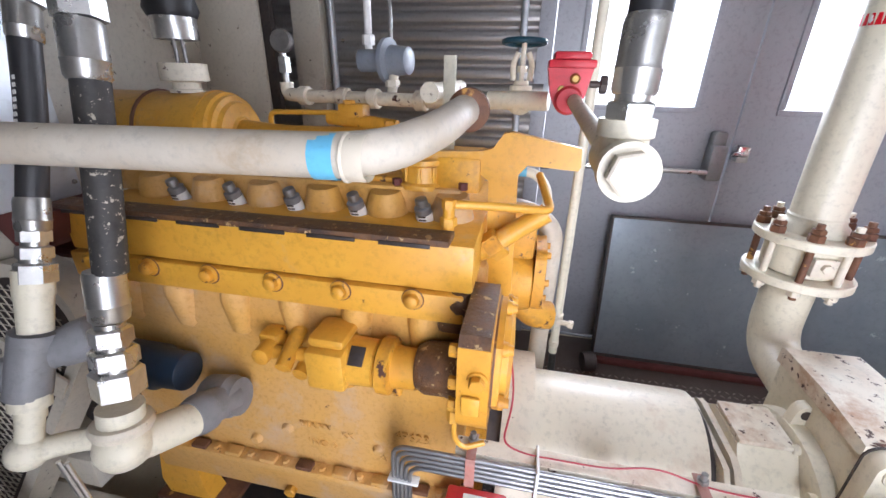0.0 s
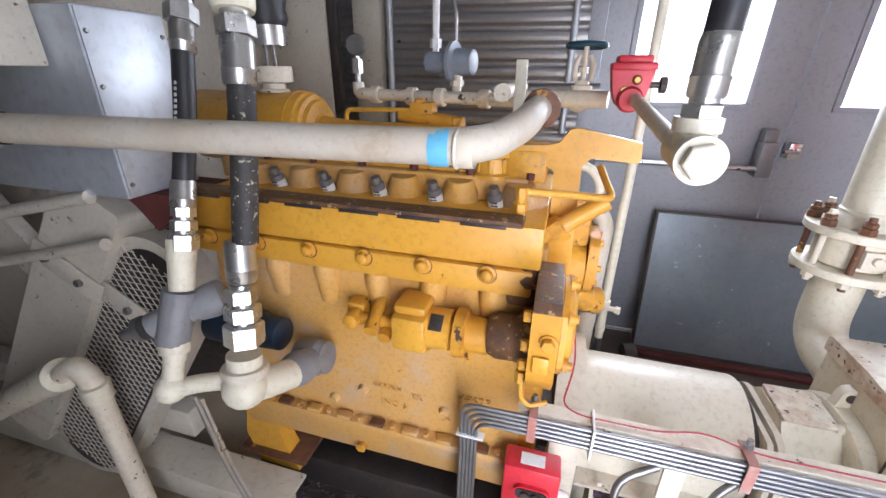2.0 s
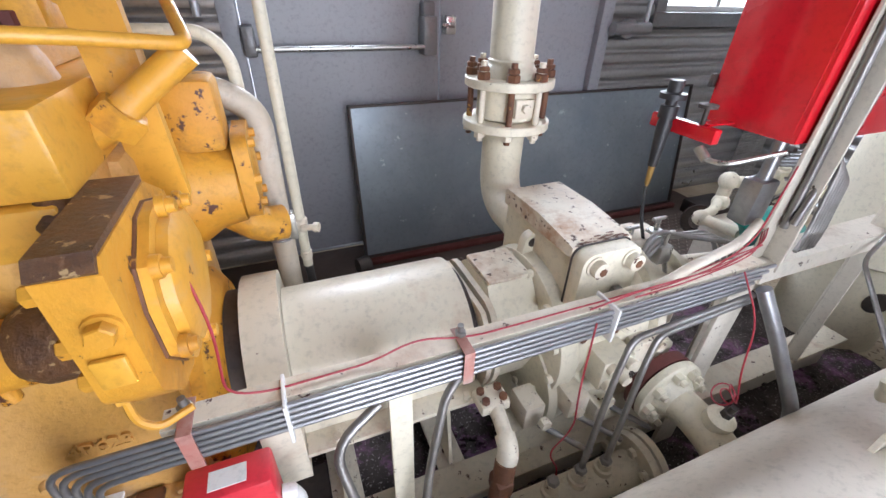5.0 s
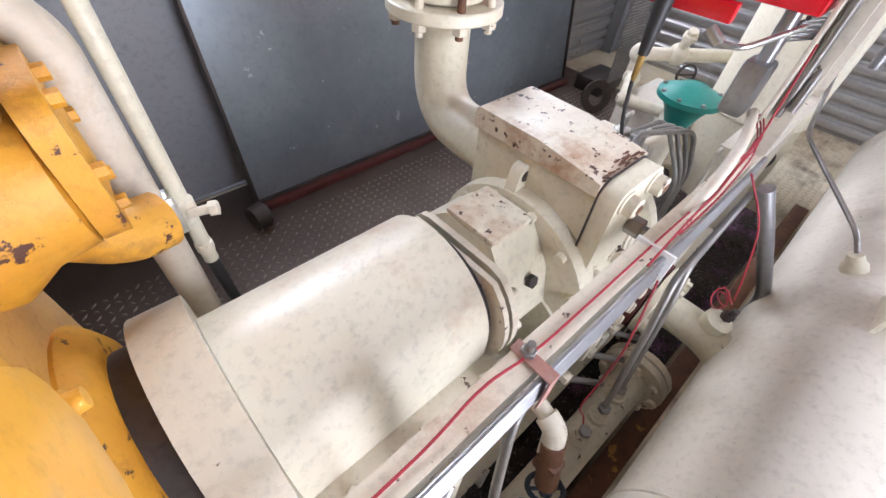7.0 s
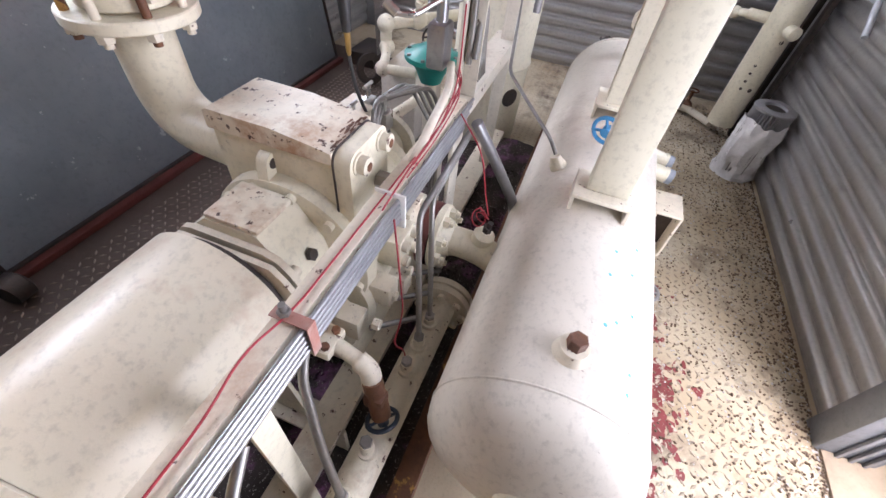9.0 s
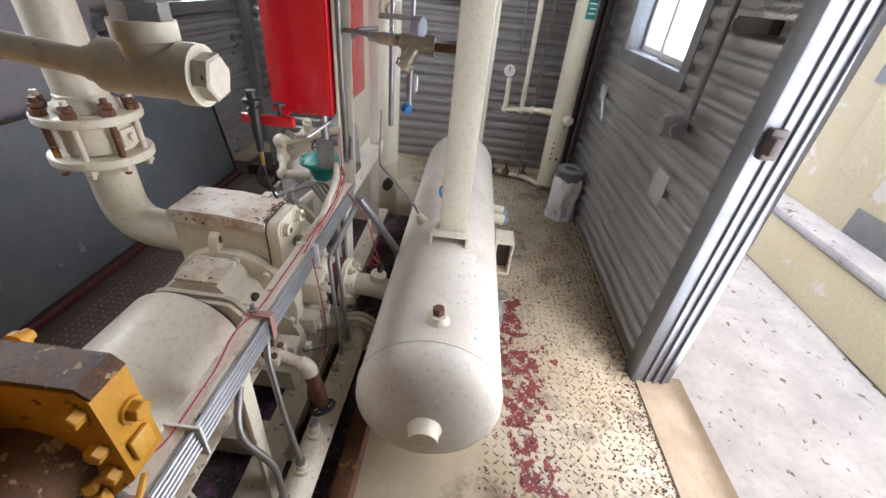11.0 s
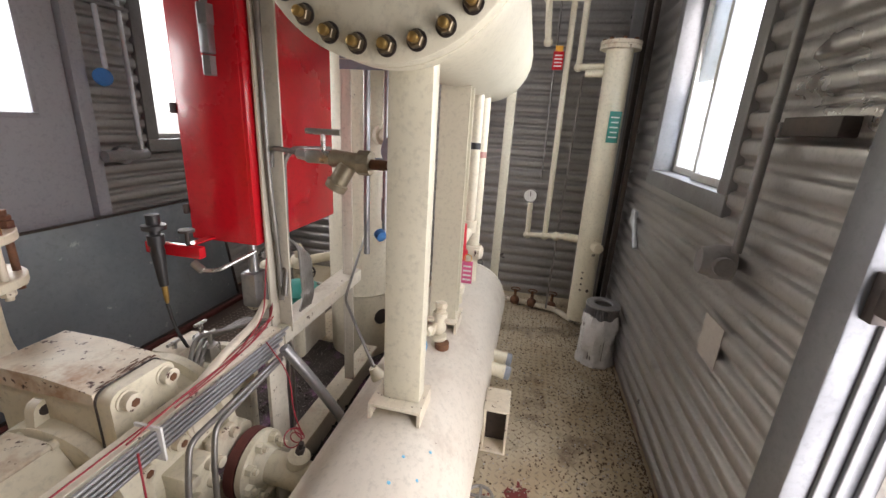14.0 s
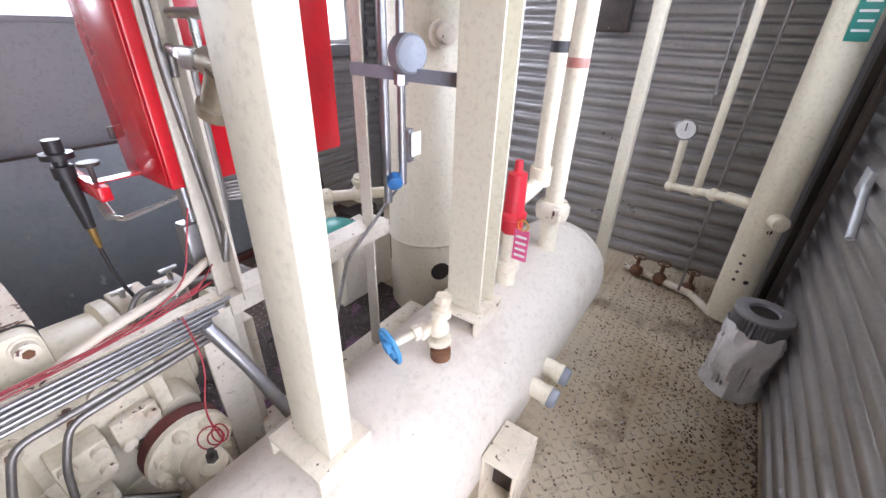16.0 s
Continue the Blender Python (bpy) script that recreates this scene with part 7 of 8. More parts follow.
def relief_valve():
    t = thing("relief_valve", "red relief valve with cream pipes and a pink tag", "relief valve", (2.30, 0.2, 0.6))
    part("riser", Shape().lathe((2.14, 0.20, 0.60), (0, 0, 1), [(0, 0.035), (0.05, 0.032), (0.06, 0.042), (0.09, 0.042), (0.095, 0.026), (0.2, 0.024)], 18), CREAM, t)
    part("body", Shape().lathe((2.14, 0.20, 0.80), (0, 0, 1), [(0, 0.03), (0.01, 0.036), (0.05, 0.036), (0.055, 0.044), (0.07, 0.044), (0.075, 0.034), (0.20, 0.03), (0.205, 0.014), (0.24, 0.012)], 20), RED_CAST, t)
    part("outlet", Shape().tube([(2.14, 0.20, 0.90), (2.22, 0.19, 0.92), (2.28, 0.18, 0.94), (2.28, 0.18, 2.7)], 0.026, 0.04, 18), CREAM, t)
    part("coupling", Shape().lathe((2.28, 0.18, 0.93), (0, 0, 1), [(0, 0.036), (0.06, 0.036)], 18), CREAM, t)
    part("tag", Shape().box(2.112, 2.114, 0.125, 0.175, 0.72, 0.83, 0, None), PINK, t, "pink plastic tag with white lines")
    s = Shape()
    for k in range(4):
        s.box(2.1105, 2.1115, 0.131, 0.168, 0.735 + 0.022 * k, 0.743 + 0.022 * k)
    part("tag_lines", s, PAPER, t)
    part("tag_ring", Shape().torus((2.113, 0.15, 0.845), (1, 0, 0), 0.018, 0.002, 14, 5), YELLOW, t)
    u = thing("outlet_pipe", "tall cream outlet pipe with a bolted union", "pipe", (2.62, 0.19, 0.6))
    part("pipe", Shape().rod((2.47, 0.18, 0.55), (2.47, 0.18, 2.7), 0.036, 22), CREAM, u)
    part("union", Shape().lathe((2.47, 0.18, 0.74), (0, 0, 1), [(0, 0.06), (0.02, 0.065), (0.05, 0.065), (0.07, 0.05)], 20).box(2.40, 2.43, 0.13, 0.16, 0.75, 0.80, 0.004), CREAM_OLD, u)
    part("red_band", Shape().lathe((2.47, 0.18, 1.28), (0, 0, 1), [(0, 0.0366), (0.03, 0.0366)], 22, caps=False), ORANGE, u, "orange-red tape band")
    part("black_band", Shape().lathe((2.28, 0.18, 1.33), (0, 0, 1), [(0, 0.0266), (0.03, 0.0266)], 22, caps=False), BLACK, u)
    v = thing("vessel_valve", "cream angle valve with a blue handwheel on the vessel", "valve", (1.72, 0.2, 0.6))
    part("body", Shape().lathe((1.72, 0.19, 0.60), (0, 0, 1), [(0, 0.03), (0.03, 0.028), (0.035, 0.034), (0.05, 0.034)], 16).ball((1.715, 0.19, 0.685), 0.030).lathe((1.715, 0.19, 0.69), (0.15, -0.05, 1), [(0, 0.020), (0.035, 0.020), (0.037, 0.029), (0.055, 0.029), (0.057, 0.020), (0.07, 0.020)], 18).hexa((1.7265, 0.1865, 0.762), (0.15, -0.05, 1), 0.024, 0.022).box(1.655, 1.69, 0.192, 0.226, 0.675, 0.706, 0.006), CREAM, v)
    part("rust_collar", Shape().lathe((1.70, 0.17, 0.605), (0, 0, 1), [(0, 0.028), (0.025, 0.028)], 14), GREASE, v)
    part("stem", Shape().rod((1.70, 0.20, 0.70), (1.59, 0.242, 0.686), 0.010).hexa((1.665, 0.213, 0.696), (-1, 0.38, -0.12), 0.020, 0.022), CREAM, v)
    n = Vector((-1, 0.35, -0.2)).normalized()
    q = n.to_track_quat("Z", "Y")
    c0 = Vector((1.585, 0.245, 0.685))
    hw = Shape().torus(c0, n, 0.045, 0.0065, 24, 8)
    for k in range(4):
        w = math.pi * k / 2 + 0.3
        hw.rod(c0, c0 + q @ Vector((0.045 * math.cos(w), 0.045 * math.sin(w), 0)), 0.005, 6)
    hw.lathe(c0 - n * 0.01, n, [(0, 0.018), (0.025, 0.016)], 12)
    part("handwheel", hw, SKYBLUE, v, "bright blue handwheel")


SKYBLUE = mat("bright_blue_enamel", (0.06, 0.30, 0.62), (0.05, 0.25, 0.5), 0.4, chips=(0.3, 0.2, 0.12), chip_at=0.68)
relief_valve()


def bagged_filter():
    t = thing("wrapped_filter", "grey pleated filter element half wrapped in torn plastic", "filter element", (2.87, -0.62, 0.0))
    X, Y = 2.86, -0.635
    pl = Shape()
    n = 72
    vs, fs = [], []
    for z in (0.02, 0.40):
        for i in range(n):
            w = 2 * math.pi * i / n
            r = 0.093 + (0.008 if i % 2 else -0.004)
            vs.append((X + r * math.cos(w), Y + r * math.sin(w), z))
    for i in range(n):
        fs.append((i, (i + 1) % n, n + (i + 1) % n, n + i))
    pl.add(vs, fs)
    part("pleats", pl, GREY_CAST, t, sharp=10)
    part("end_ring", Shape().lathe((X, Y, 0.395), (0, 0, 1), [(0, 0.05), (0, 0.103), (0.012, 0.103), (0.016, 0.096), (0.016, 0.055), (0.0, 0.05)], 36, caps=False), GREY_CAST, t)
    part("bore", Shape().lathe((X, Y, 0.30), (0, 0, 1), [(0, 0.055), (0.10, 0.055)], 24), IRON, t)
    wr = Shape()
    n, rows = 40, 16
    vs, fs = [], []
    for j in range(rows):
        z = 0.004 + 0.33 * j / (rows - 1)
        for i in range(n):
            w = 2 * math.pi * i / n
            k = noise.noise(Vector((math.cos(w) * 2.2, math.sin(w) * 2.2, z * 9)))
            k2 = noise.noise(Vector((math.cos(w) * 7, math.sin(w) * 7, z * 30)))
            r = 0.108 + 0.018 * k + 0.010 * k2 + (0.012 if j < 2 else 0)
            zz = z + (0.05 * noise.noise(Vector((math.cos(w) * 2, math.sin(w) * 2, 5))) if j == rows - 1 else 0)
            vs.append((X + r * math.cos(w), Y + r * math.sin(w), zz))
    for j in range(rows - 1):
        for i in range(n):
            fs.append((j * n + i, j * n + (i + 1) % n, (j + 1) * n + (i + 1) % n, (j + 1) * n + i))
    wr.add(vs, fs)
    part("plastic_wrap", wr, FOIL, t, "crumpled clear and white plastic wrap", sharp=30)


bagged_filter()

# ---- wall fittings and clutter ----
def wall_fittings():
    c = thing("wall_conduit", "grey conduit with a round junction box on the wall", "conduit", (1.66, YN + 0.06, 1.0))
    part("conduit", Shape().tube([(1.645, YN + 0.06, 1.12), (1.645, YN + 0.06, 2.05), (1.60, YN + 0.10, 2.45)], 0.014, 0.05), TRIM, c)
    part("box", Shape().lathe((1.70, YN + 0.04, 1.07), (0.1, 1, 0), [(0, 0.055), (0.05, 0.055), (0.056, 0.05), (0.09, 0.042)], 22).rod((1.64, YN + 0.08, 1.07), (1.78, YN + 0.08, 1.07), 0.03), GREY_CAST, c)
    part("clamp", Shape().box(1.62, 1.70, YN + 0.02, YN + 0.055, 1.45, 1.49, 0.004), TRIM, c)
    b = Shape().box(1.385, 1.60, YN + 0.02, YN + 0.06, 1.455, 1.50, 0.004)
    solo("wall_bracket", b, IRON, "dark slotted bracket on the ribbed wall", "bracket")
    s = Shape().rod((2.95, YN + 0.03, 0.95), (2.80, YN + 0.035, 0.80), 0.014).box(2.93, 3.02, YN + 0.02, YN + 0.04, 0.90, 1.0, 0.004)
    solo("wall_rod", s, GALV, "short bent rod fixed to the wall", "rod")
    k = thing("corner_channels", "dark steel channels standing in the corner", "steel channel", (3.3, YN + 0.08, 0.0))
    for x, y in ((3.22, YN + 0.05), (3.32, YN + 0.07), (3.42, YN + 0.06)):
        part("channel", Shape().box(x, x + 0.05, y, y + 0.03, 0.0, 2.35, 0.003), IRON, k)
    jb = thing("junction_box", "dark grey steel junction box on the end wall", "junction box", (3.78, 0.44, 1.38))
    part("case", Shape().box(3.735, 3.826, 0.345, 0.535, 1.38, 1.64, 0.006), IRON, jb)
    part("lid", Shape().box(3.726, 3.7345, 0.352, 0.528, 1.387, 1.633, 0.003), IRON, jb)
    for z in (1.40, 1.62):
        part("screw", Shape().lathe((3.726, 0.44, z), (-1, 0, 0), [(0, 0.006), (0.003, 0.004)], 8), STEEL, jb)
    # Thin pale grey rectangle on the south wall.
    solo("wall_patch", Shape().box(1.66, 1.80, YN + 0.0225, YN + 0.0245, 0.71, 0.86, 0), PATCH, "pale rectangular patch on the ribbed wall", "tape patch")
    # far wall conduits
    d = thing("wall_conduit", "pair of bare conduits with junction boxes on the wall", "conduit", (2.28, YF - 0.05, 1.2))
    part("conduit", Shape().tube([(2.28, YF - 0.06, 1.62), (2.27, YF - 0.06, 2.3), (2.10, YF - 0.06, 2.55)], 0.013, 0.10), GALV, d)
    part("conduit", Shape().tube([(2.42, YF - 0.06, 1.18), (2.40, YF - 0.06, 2.3), (2.30, YF - 0.06, 2.55)], 0.013, 0.10), GALV, d)
    part("blue_cap", Shape().lathe((2.25, YF - 0.07, 1.57), (-0.6, -0.7, 0), [(0, 0.045), (0.05, 0.045), (0.055, 0.03)], 18), BLUE, d, "blue plastic cap")
    part("box", Shape().rod((2.18, YF - 0.07, 1.155), (2.44, YF - 0.07, 1.155), 0.032, 16).lathe((2.30, YF - 0.03, 1.155), (-0.2, -1, 0), [(0, 0.05), (0.05, 0.05), (0.056, 0.04)], 18), GREY_CAST, d)
    part("strap", Shape().box(2.20, 2.46, YF - 0.075, YF - 0.022, 1.93, 1.95, 0.003), TRIM, d)
    # conduit standing by the near door edge, and its valve
    v = thing("floor_conduit", "thin cream standpipe with a small valve by the doors", "pipe", (0.352, 1.30, 0.0))
    part("pipe", Shape().rod((0.352, 1.30, 0.58), (0.345, 1.30, 2.7), 0.0145, 14), COL_CREAM, v)
    part("valve", Shape().lathe((0.352, 1.30, 0.60), (0, 0, 1), [(0, 0.013), (0.01, 0.017), (0.03, 0.017), (0.032, 0.014), (0.10, 0.014), (0.105, 0.019), (0.14, 0.019), (0.145, 0.0145)], 16).rod((0.352, 1.28, 0.72), (0.39, 1.265, 0.725), 0.009).hexa((0.385, 1.267, 0.724), (1, -0.4, 0), 0.015, 0.016), CREAM_OLD, v)
    part("boot", Shape().rod((0.375, 1.295, 0.0), (0.352, 1.30, 0.598), 0.013), BLACK, v)
    w = thing("coolant_pipe", "cream coolant pipe bending down behind the pump", "pipe", (0.292, 1.29, 0.0))
    part("pipe", Shape().tube([(0.02, 1.285, 1.118), (0.225, 1.285, 1.108), (0.300, 1.287, 1.05), (0.292, 1.29, 0.04)], 0.031, 0.10, 20, 8), PIPE_DUST, w)
    part("tape_band", Shape().lathe((0.130, 1.285, 1.1127), (1, 0, -0.05), [(0, 0.0317), (0.03, 0.0317)], 20, caps=False), TAPE, w, "light blue tape band")
    for z in (0.70, 0.765):
        part("clamp", Shape().torus((0.294, 1.289, z), (0, 0, 1), 0.0335, 0.004), STEEL, w)
    part("clamp_block", Shape().box(0.318, 0.340, 1.262, 1.300, 0.695, 0.775, 0.004), ZINC, w)
    part("upper_line", Shape().tube([(0.06, 1.31, 1.222), (0.225, 1.31, 1.222), (0.268, 1.31, 1.17), (0.270, 1.31, 0.9)], 0.015, 0.06, 14), CREAM, w)
    part("tape_band", Shape().lathe((0.175, 1.31, 1.222), (1, 0, 0), [(0, 0.0156), (0.022, 0.0156)], 16, caps=False), TAPE, w, "light blue tape band")
    # wall column, left of the doors
    solo("wall_column", Shape().box(-1.06, -0.90, YF - 0.10, YF - 0.021, 0.0, 2.6, 0.006), SAND, "beige column against the far wall", "column")
    solo("wall_sheet", Shape().box(-1.9, -1.08, 1.95, 1.97, 0.5, 2.6, 0.003), SAND, "beige sheet-metal panel behind the cooler", "metal panel")
    cv = Shape()
    cv.rod((-0.86, YF - 0.05, 0.2), (-0.86, YF - 0.05, 2.6), 0.018).rod((0.12, YF - 0.05, 1.2), (0.12, YF - 0.05, 2.6), 0.016)
    solo("wall_pipe", cv, GALV, "galvanised conduit on the far wall", "conduit")
    bl = Shape().box(-1.30, -1.04, 1.98, 2.02, 1.3, 2.6, 0.004)
    solo("radiator_grille", bl, IRON, "dark louvred grille beside the column", "grille")


wall_fittings()


LANCE = []


def pump_corner():
    """Small equipment on the deck beyond the compressor."""
    e = thing("dosing_assembly", "cream elbows and small valves on the skid", "piping", (1.35, 1.05, 0.2))
    part("upper_run", Shape().tube([(2.75, 1.08, 0.56), (2.49, 1.285, 0.555), (2.37, 1.40, 0.55), (2.37, 1.40, 0.44)], 0.030, 0.03, 16), CREAM, e)
    part("elbow", Shape().ball((2.37, 1.40, 0.55), 0.046), CREAM, e)
    part("lower_run", Shape().tube([(2.37, 1.40, 0.46), (2.28, 1.36, 0.42), (2.05, 1.26, 0.47), (2.08, 1.10, 0.47)], 0.024, 0.03, 16), CREAM, e)
    part("elbow", Shape().ball((2.36, 1.39, 0.44), 0.042), CREAM, e)
    part("elbow", Shape().ball((2.05, 1.26, 0.47), 0.036), CREAM_OLD, e)
    part("tee_valve", Shape().ball((2.50, 1.275, 0.56), 0.05).rod((2.50, 1.275, 0.56), (2.46, 1.24, 0.68), 0.022).hexa((2.47, 1.25, 0.64), (-0.3, -0.3, 1), 0.034, 0.025), CREAM, e)
    part("handwheel", Shape().torus((2.47, 1.19, 0.50), (-0.6, -0.8, 0), 0.045, 0.006, 20, 6).rod((2.43, 1.22, 0.50), (2.51, 1.16, 0.50), 0.005), IRON, e)
    part("low_run", Shape().tube([(1.35, 1.0, 0.45), (1.60, 1.05, 0.46), (1.9, 1.0, 0.46)], 0.022, 0.04, 14), CREAM_OLD, e)
    part("stand", Shape().box(2.2, 2.6, 1.15, 1.35, 0.0, 0.40, 0.01), CREAM_DUST, e)
    for k in range(4):
        part("tubing", Shape().tube([(1.20 + 0.03 * k, 0.86 + 0.02 * k, 0.60), (1.30 + 0.03 * k, 0.90, 0.74 - 0.02 * k), (1.42, 0.90 + 0.03 * k, 0.70 - 0.02 * k), (1.62, 0.85 + 0.03 * k, 0.66), (1.70 - 0.03 * k, 0.82, 0.50), (1.70 - 0.03 * k, 0.82, 0.03)], 0.0075, 0.05), STEEL, e)
    for x, y in ((1.28, 0.96), (1.36, 0.90), (1.41, 0.98)):
        part("small_valve", Shape().box(x - 0.025, x + 0.025, y - 0.02, y + 0.02, 0.62, 0.68, 0.006).rod((x, y, 0.67), (x, y, 0.72), 0.008).rod((x - 0.025, y, 0.72), (x + 0.025, y, 0.72), 0.006), ZINC, e)
    for k, y in enumerate((0.92, 0.98, 1.04)):
        part("tubing", Shape().tube([(1.18, y - 0.1, 0.62 - 0.02 * k), (1.32, y, 0.66), (1.45, y + 0.02, 0.58), (1.5, y, 0.40)], 0.008, 0.05), STEEL, e)
    part("block", Shape().box(1.25, 1.34, 0.92, 1.02, 0.60, 0.70, 0.006).box(1.38, 1.45, 0.98, 1.06, 0.58, 0.66, 0.006), CREAM_OLD, e)
    part("end_case", Shape().lathe((1.20, 0.98, 0.46), (1, 0, 0), [(0, 0.16), (0.10, 0.155), (0.16, 0.13), (0.17, 0.09), (0.30, 0.085), (0.305, 0.12), (0.33, 0.12)], 32).box(1.24, 1.30, 0.88, 1.08, 0.0, 0.34, 0.006), CREAM, e, "cream compressor end casing")
    part("stand", Shape().box(1.56, 1.60, 0.93, 1.05, 0.0, 0.44, 0.004), CREAM_OLD, e)
    r = thing("green_regulator", "green diaphragm regulator on the skid", "regulator", (2.09, 1.03, 0.3))
    part("bowl", Shape().lathe((2.09, 1.03, 0.45), (0, 0, 1), [(0, 0.05), (0.05, 0.07), (0.10, 0.10), (0.105, 0.125), (0.125, 0.125), (0.13, 0.10), (0.16, 0.05)], 30), GREEN, r)
    for k in range(8):
        w = 2 * math.pi * k / 8
        part("bowl_bolt", Shape().hexa((2.09 + 0.112 * math.cos(w), 1.03 + 0.112 * math.sin(w), 0.575), (0, 0, 1), 0.009, 0.01), STEEL, r)
    part("base", Shape().rod((2.09, 1.03, 0.18), (2.09, 1.03, 0.46), 0.03), CREAM, r)
    g = thing("grease_lance", "black hand lance with a knurled knob on a red bracket", "lance", (1.30, 1.0, 0.85))
    LANCE.append(g)
    part("bracket", Shape().box(1.285, 1.31, 0.90, 1.09, 0.985, 1.02, 0.003).box(1.30, 1.45, 0.93, 0.96, 1.02, 1.024), RED, g, "red angle bracket")
    part("knob", Shape().lathe((1.27, 1.03, 1.02), (0, 0, 1), [(0, 0.022), (0.03, 0.022), (0.032, 0.014), (0.045, 0.014), (0.047, 0.032), (0.06, 0.032), (0.062, 0.018), (0.09, 0.018)], 16), BLACK, g)
    part("handle", Shape().lathe((1.27, 1.03, 1.02), (0.03, 0, -1), [(0, 0.016), (0.02, 0.019), (0.10, 0.014), (0.13, 0.012)], 14), BLACK, g)
    part("tip", Shape().lathe((1.274, 1.03, 0.89), (0.03, 0, -1), [(0, 0.009), (0.05, 0.007), (0.06, 0.004)], 10), BRASS, g)
    part("hose", Shape().tube([(1.275, 1.03, 0.83), (1.28, 1.02, 0.74), (1.30, 1.0, 0.66)], 0.005, 0.04), BLACK, g)
    part("second_knob", Shape().rod((1.30, 0.95, 1.02), (1.30, 0.95, 1.06), 0.006).lathe((1.30, 0.95, 1.06), (0, 0, 1), [(0, 0.022), (0.008, 0.022)], 14), IRON, g)
    part("fitting", Shape().rod((1.29, 0.93, 0.97), (1.29, 0.90, 0.95), 0.012).tube([(1.29, 0.91, 0.95), (1.30, 0.86, 0.95), (1.40, 0.80, 0.99)], 0.006, 0.03), ZINC, g)
    # row of drop tubes under the cabinet
    t = thing("instrument_tubing", "row of bent steel instrument tubes", "tubing", (1.65, 0.72, 0.75))
    for k in range(6):
        x = 1.60 + 0.014 * k
        part("tube", Shape().tube([(1.48, 0.74 + 0.01 * k, 1.02 - 0.012 * k), (x - 0.03, 0.72, 1.02 - 0.012 * k), (x, 0.70, 0.98 - 0.01 * k), (x, 0.69, 0.78), (x - 0.06, 0.67, 0.757)], 0.0055, 0.04, 8), STEEL, t)
    # wire basket and coupling ring against the far side
    b = thing("wire_basket", "grey wire mesh basket by the wall", "wire basket", (3.1, 1.9, 0.0))
    s = Shape()
    for i in range(16):
        x = 2.98 + 0.016 * i
        s.rod((x, 1.78, 0.10), (x, 1.80, 0.62), 0.003, 5)
    for i in range(28):
        z = 0.10 + 0.019 * i
        s.rod((2.98, 1.78 + 0.02 * i / 28, z), (3.22, 1.78 + 0.02 * i / 28, z), 0.003, 5)
    part("mesh", s, STEEL, b, kind="stuff")
    part("frame", Shape().box(2.95, 3.25, 1.80, 2.0, 0.0, 0.10, 0.01), IRON, b)
    solo("flange_ring", Shape().lathe((2.75, 1.72, 0.10), (-0.6, -1, 0.3), [(0, 0.055), (0, 0.10), (0.02, 0.10), (0.02, 0.055), (0, 0.055)], 28, caps=False), IRON, "loose dark flange ring on the floor", "flange")
    solo("foam_roll", Shape().lathe((0.60, 1.97, 0.06), (1, 0.2, 0), [(0, 0.05), (0.06, 0.055), (0.07, 0.04)], 16), IRON, "dark rubber stop on the floor by the panel", "rubber stop")
    # low valve train in the corner
    l = thing("corner_valves", "rusty low valve train in the corner", "valve", (3.5, -0.25, 0.0))
    part("run", Shape().tube([(3.30, -0.52, 0.06), (3.48, -0.40, 0.045), (3.62, 0.0, 0.03)], 0.022, 0.03, 12), CREAM_OLD, l)
    for y in (-0.38, -0.22, -0.08):
        part("valve_body", Shape().ball((3.54 + 0.1 * (y + 0.22), y, 0.05), 0.04).rod((3.54, y, 0.05), (3.54, y, 0.15), 0.012).torus((3.54, y, 0.155), (0, 0, 1), 0.035, 0.005, 16, 5), GREASE, l)


pump_corner()
LANCE[0].location += Vector((0.0, -0.075, 0.03))


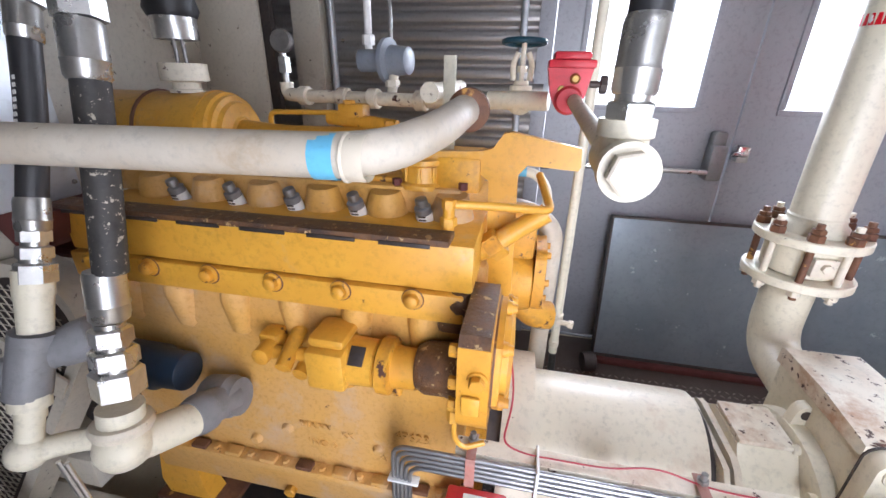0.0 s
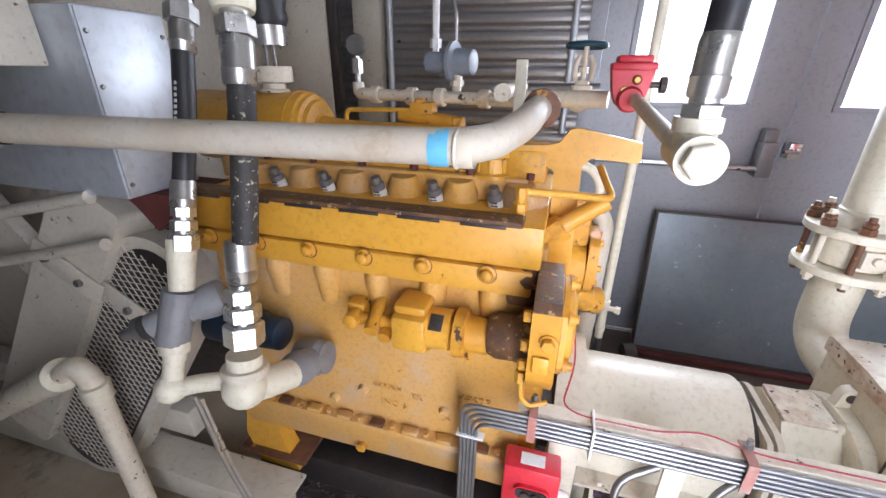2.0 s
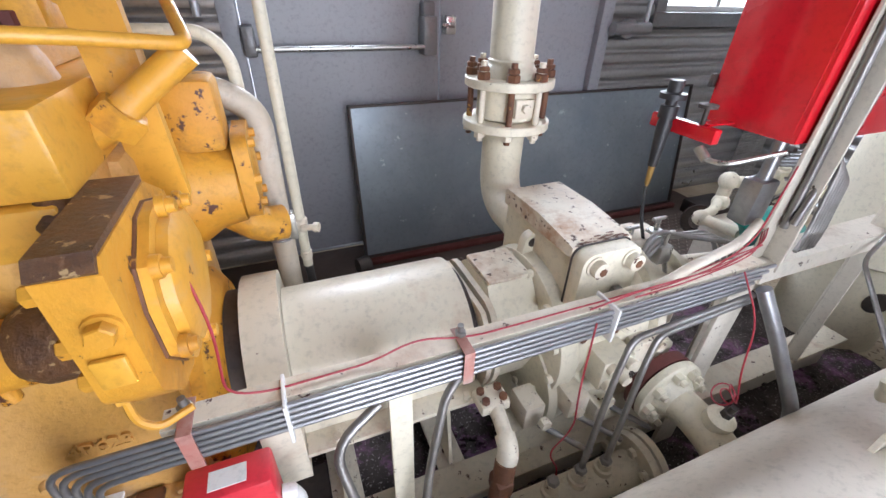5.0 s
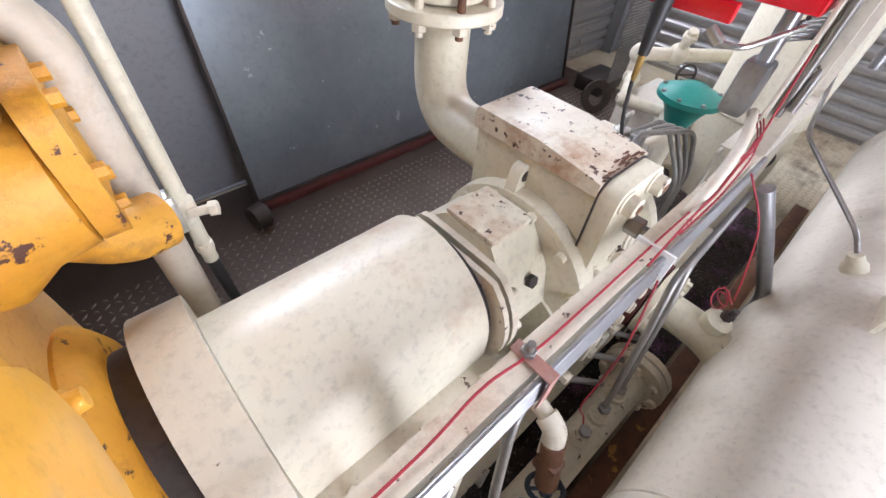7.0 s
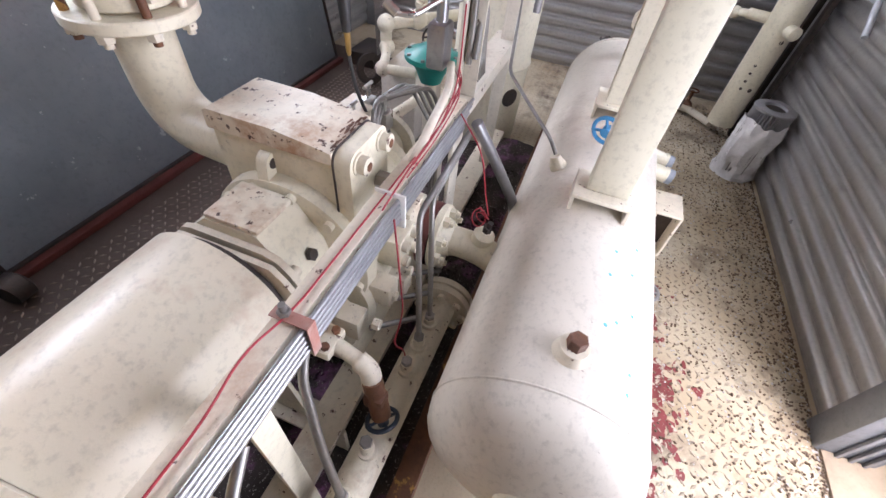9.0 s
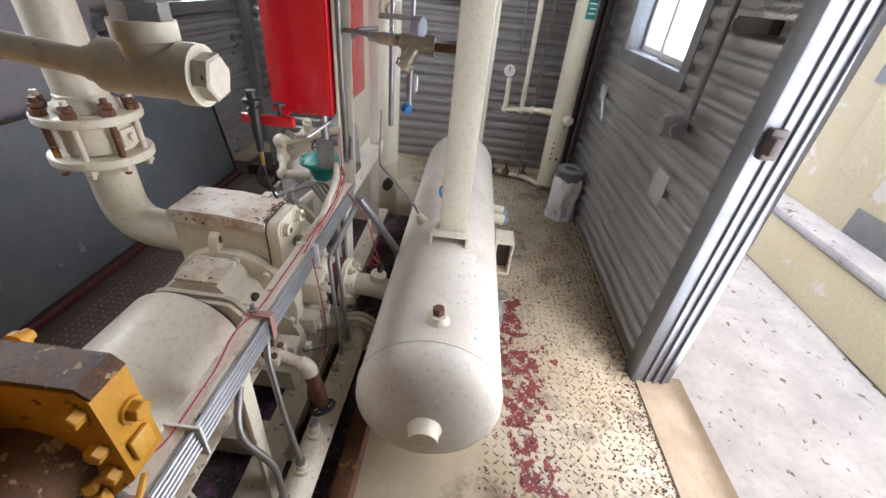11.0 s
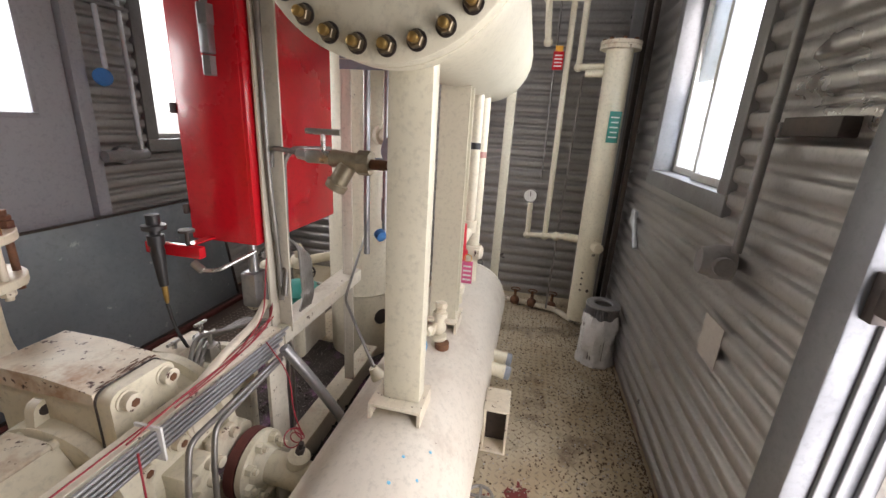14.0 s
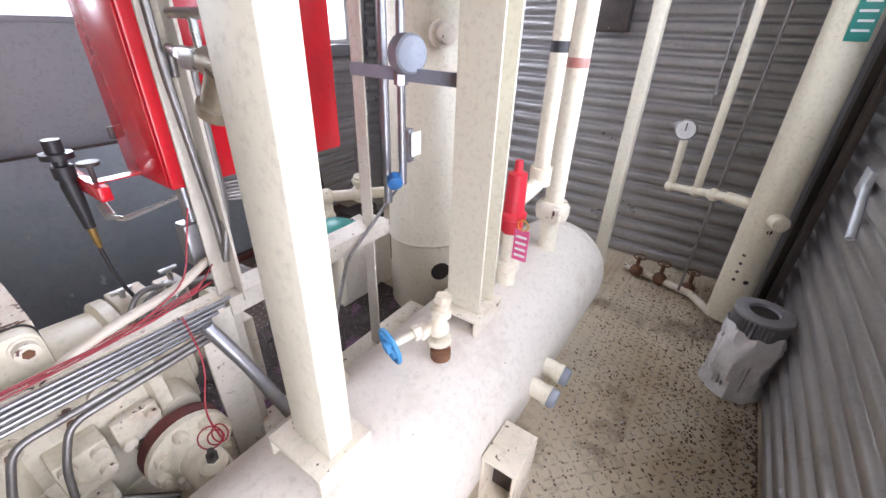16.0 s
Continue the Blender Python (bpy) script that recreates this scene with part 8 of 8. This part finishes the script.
def skid_dirt():
    """Loose dirt, gravel and flakes of paint lying in the skid and on the deck."""
    rng = random.Random(11)
    s = Shape()
    n, m = 60, 24
    vs, fs = [], []
    for j in range(m + 1):
        for i in range(n + 1):
            x, y = -0.9 + 3.4 * i / n, 0.50 + 0.85 * j / m
            z = 0.012 + 0.03 * max(0, noise.noise(Vector((x * 4, y * 4, 1))) + 0.2) + 0.01 * noise.noise(Vector((x * 17, y * 17, 2)))
            vs.append((x, y, max(0.005, z)))
    for j in range(m):
        for i in range(n):
            fs.append((j * (n + 1) + i, j * (n + 1) + i + 1, (j + 1) * (n + 1) + i + 1, (j + 1) * (n + 1) + i))
    s.add(vs, fs)
    solo("skid_dirt", s, RUBBLE, "oily dirt and purple-stained grit in the skid", "dirt", kind="stuff")
    for name, label, ma, cnt, box, size in (
        ("gravel", "loose pebbles and debris in the skid", RUBBLE, 2600, (-0.7, 2.2, 0.52, 1.3), (0.004, 0.011)),
        ("paint_flakes", "dirt crumbs and paint flakes along the wall foot", FLAKE, 2600, (0.4, 3.6, -0.745, -0.02), (0.0015, 0.007)),
        ("debris", "dark crumbs scattered on the deck", CRUMB, 6000, (0.35, 3.7, -0.745, 0.0), (0.0015, 0.0065)),
    ):
        s = Shape()
        for i in range(cnt):
            x = rng.uniform(box[0], box[1])
            u = rng.random()
            y = box[2] + (box[3] - box[2]) * (u ** 2.6 if name != "gravel" else u)
            r = rng.uniform(*size)
            z = 0.02 if name == "gravel" else 0.003
            h = r * (0.8 if name != "paint_flakes" else 0.25)
            a = rng.uniform(0, 6.28)
            base = [(x + r * math.cos(a + 1.57 * k) * rng.uniform(0.6, 1.2), y + r * math.sin(a + 1.57 * k) * rng.uniform(0.6, 1.2), z) for k in range(4)]
            top = [(x + (p[0] - x) * 0.6, y + (p[1] - y) * 0.6, z + h) for p in base]
            s.add(base + top, [(4, 5, 6, 7), (0, 1, 5, 4), (1, 2, 6, 5), (2, 3, 7, 6), (3, 0, 4, 7)])
        solo(name, s, ma, label, "debris", kind="stuff", sharp=10)


FLAKE = mat("pale_paint_flakes", (0.55, 0.55, 0.55), (0.35, 0.33, 0.3), 0.7)
skid_dirt()


def deck_marks():
    """Dark strip of bare deck by the doors, and the red primer patch."""
    solo("deck_plate", Shape().box(-1.4, 3.2, 1.32, 2.28, 0.0, 0.004), FLOOR_DARK, "dark brown chequered plate by the doors", "floor plate", kind="structure")
    s = Shape()
    rng = random.Random(21)
    for k in range(230):
        x = rng.uniform(0.45, 1.75)
        y = -0.20 + 0.04 * math.sin(x * 9) + rng.gauss(0, 0.035 + 0.03 * abs(math.sin(x * 4)))
        r = rng.choice((0.008, 0.012, 0.02, 0.034))
        n = 9
        vs = [(x + r * 1.4 * rng.uniform(0.5, 1.2) * math.cos(2 * math.pi * i / n), y + r * rng.uniform(0.5, 1.2) * math.sin(2 * math.pi * i / n), 0.0008 + 0.00001 * k) for i in range(n)]
        s.add(vs, [tuple(range(n))])
    solo("red_stain", s, RED_FLAKE, "worn red primer showing through the deck paint", "stain", kind="structure")


deck_marks()

# ---- raised lugs of the chequered deck ----
def deck_lugs():
    rng = random.Random(3)
    s = Shape()
    p = 0.034

    def lug(x, y, turn, z):
        c, d = math.cos(turn), math.sin(turn)
        L, W, h = 0.0150, 0.0055, 0.0028
        base = [(-L, 0), (0, -W), (L, 0), (0, W)]
        top = [(-L * 0.55, 0), (0, -W * 0.45), (L * 0.55, 0), (0, W * 0.45)]
        v = [(x + c * a - d * b, y + d * a + c * b, z) for a, b in base] + [(x + c * a - d * b, y + d * a + c * b, z + h) for a, b in top]
        s.add(v, [(4, 5, 6, 7), (0, 1, 5, 4), (1, 2, 6, 5), (2, 3, 7, 6), (3, 0, 4, 7)])

    for x0, x1, y0, y1, z in ((0.3, 3.8, -0.76, 0.02, 0.0), (2.2, 3.8, 0.02, 1.30, 0.0)):
        for i in range(int((x1 - x0) / p)):
            for j in range(int((y1 - y0) / p)):
                lug(x0 + (i + 0.5) * p, y0 + (j + 0.5) * p, radians(45 if (i + j) % 2 else -45), z)
    part("lugs", s, LUG, FLOOR_OB, kind="stuff", sharp=10)

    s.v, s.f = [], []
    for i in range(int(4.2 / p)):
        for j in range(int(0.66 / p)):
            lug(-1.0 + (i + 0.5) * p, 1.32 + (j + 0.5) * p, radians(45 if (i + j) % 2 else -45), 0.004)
    part("dark_lugs", s, LUG_DARK, FLOOR_OB, kind="stuff", sharp=10)


deck_lugs()
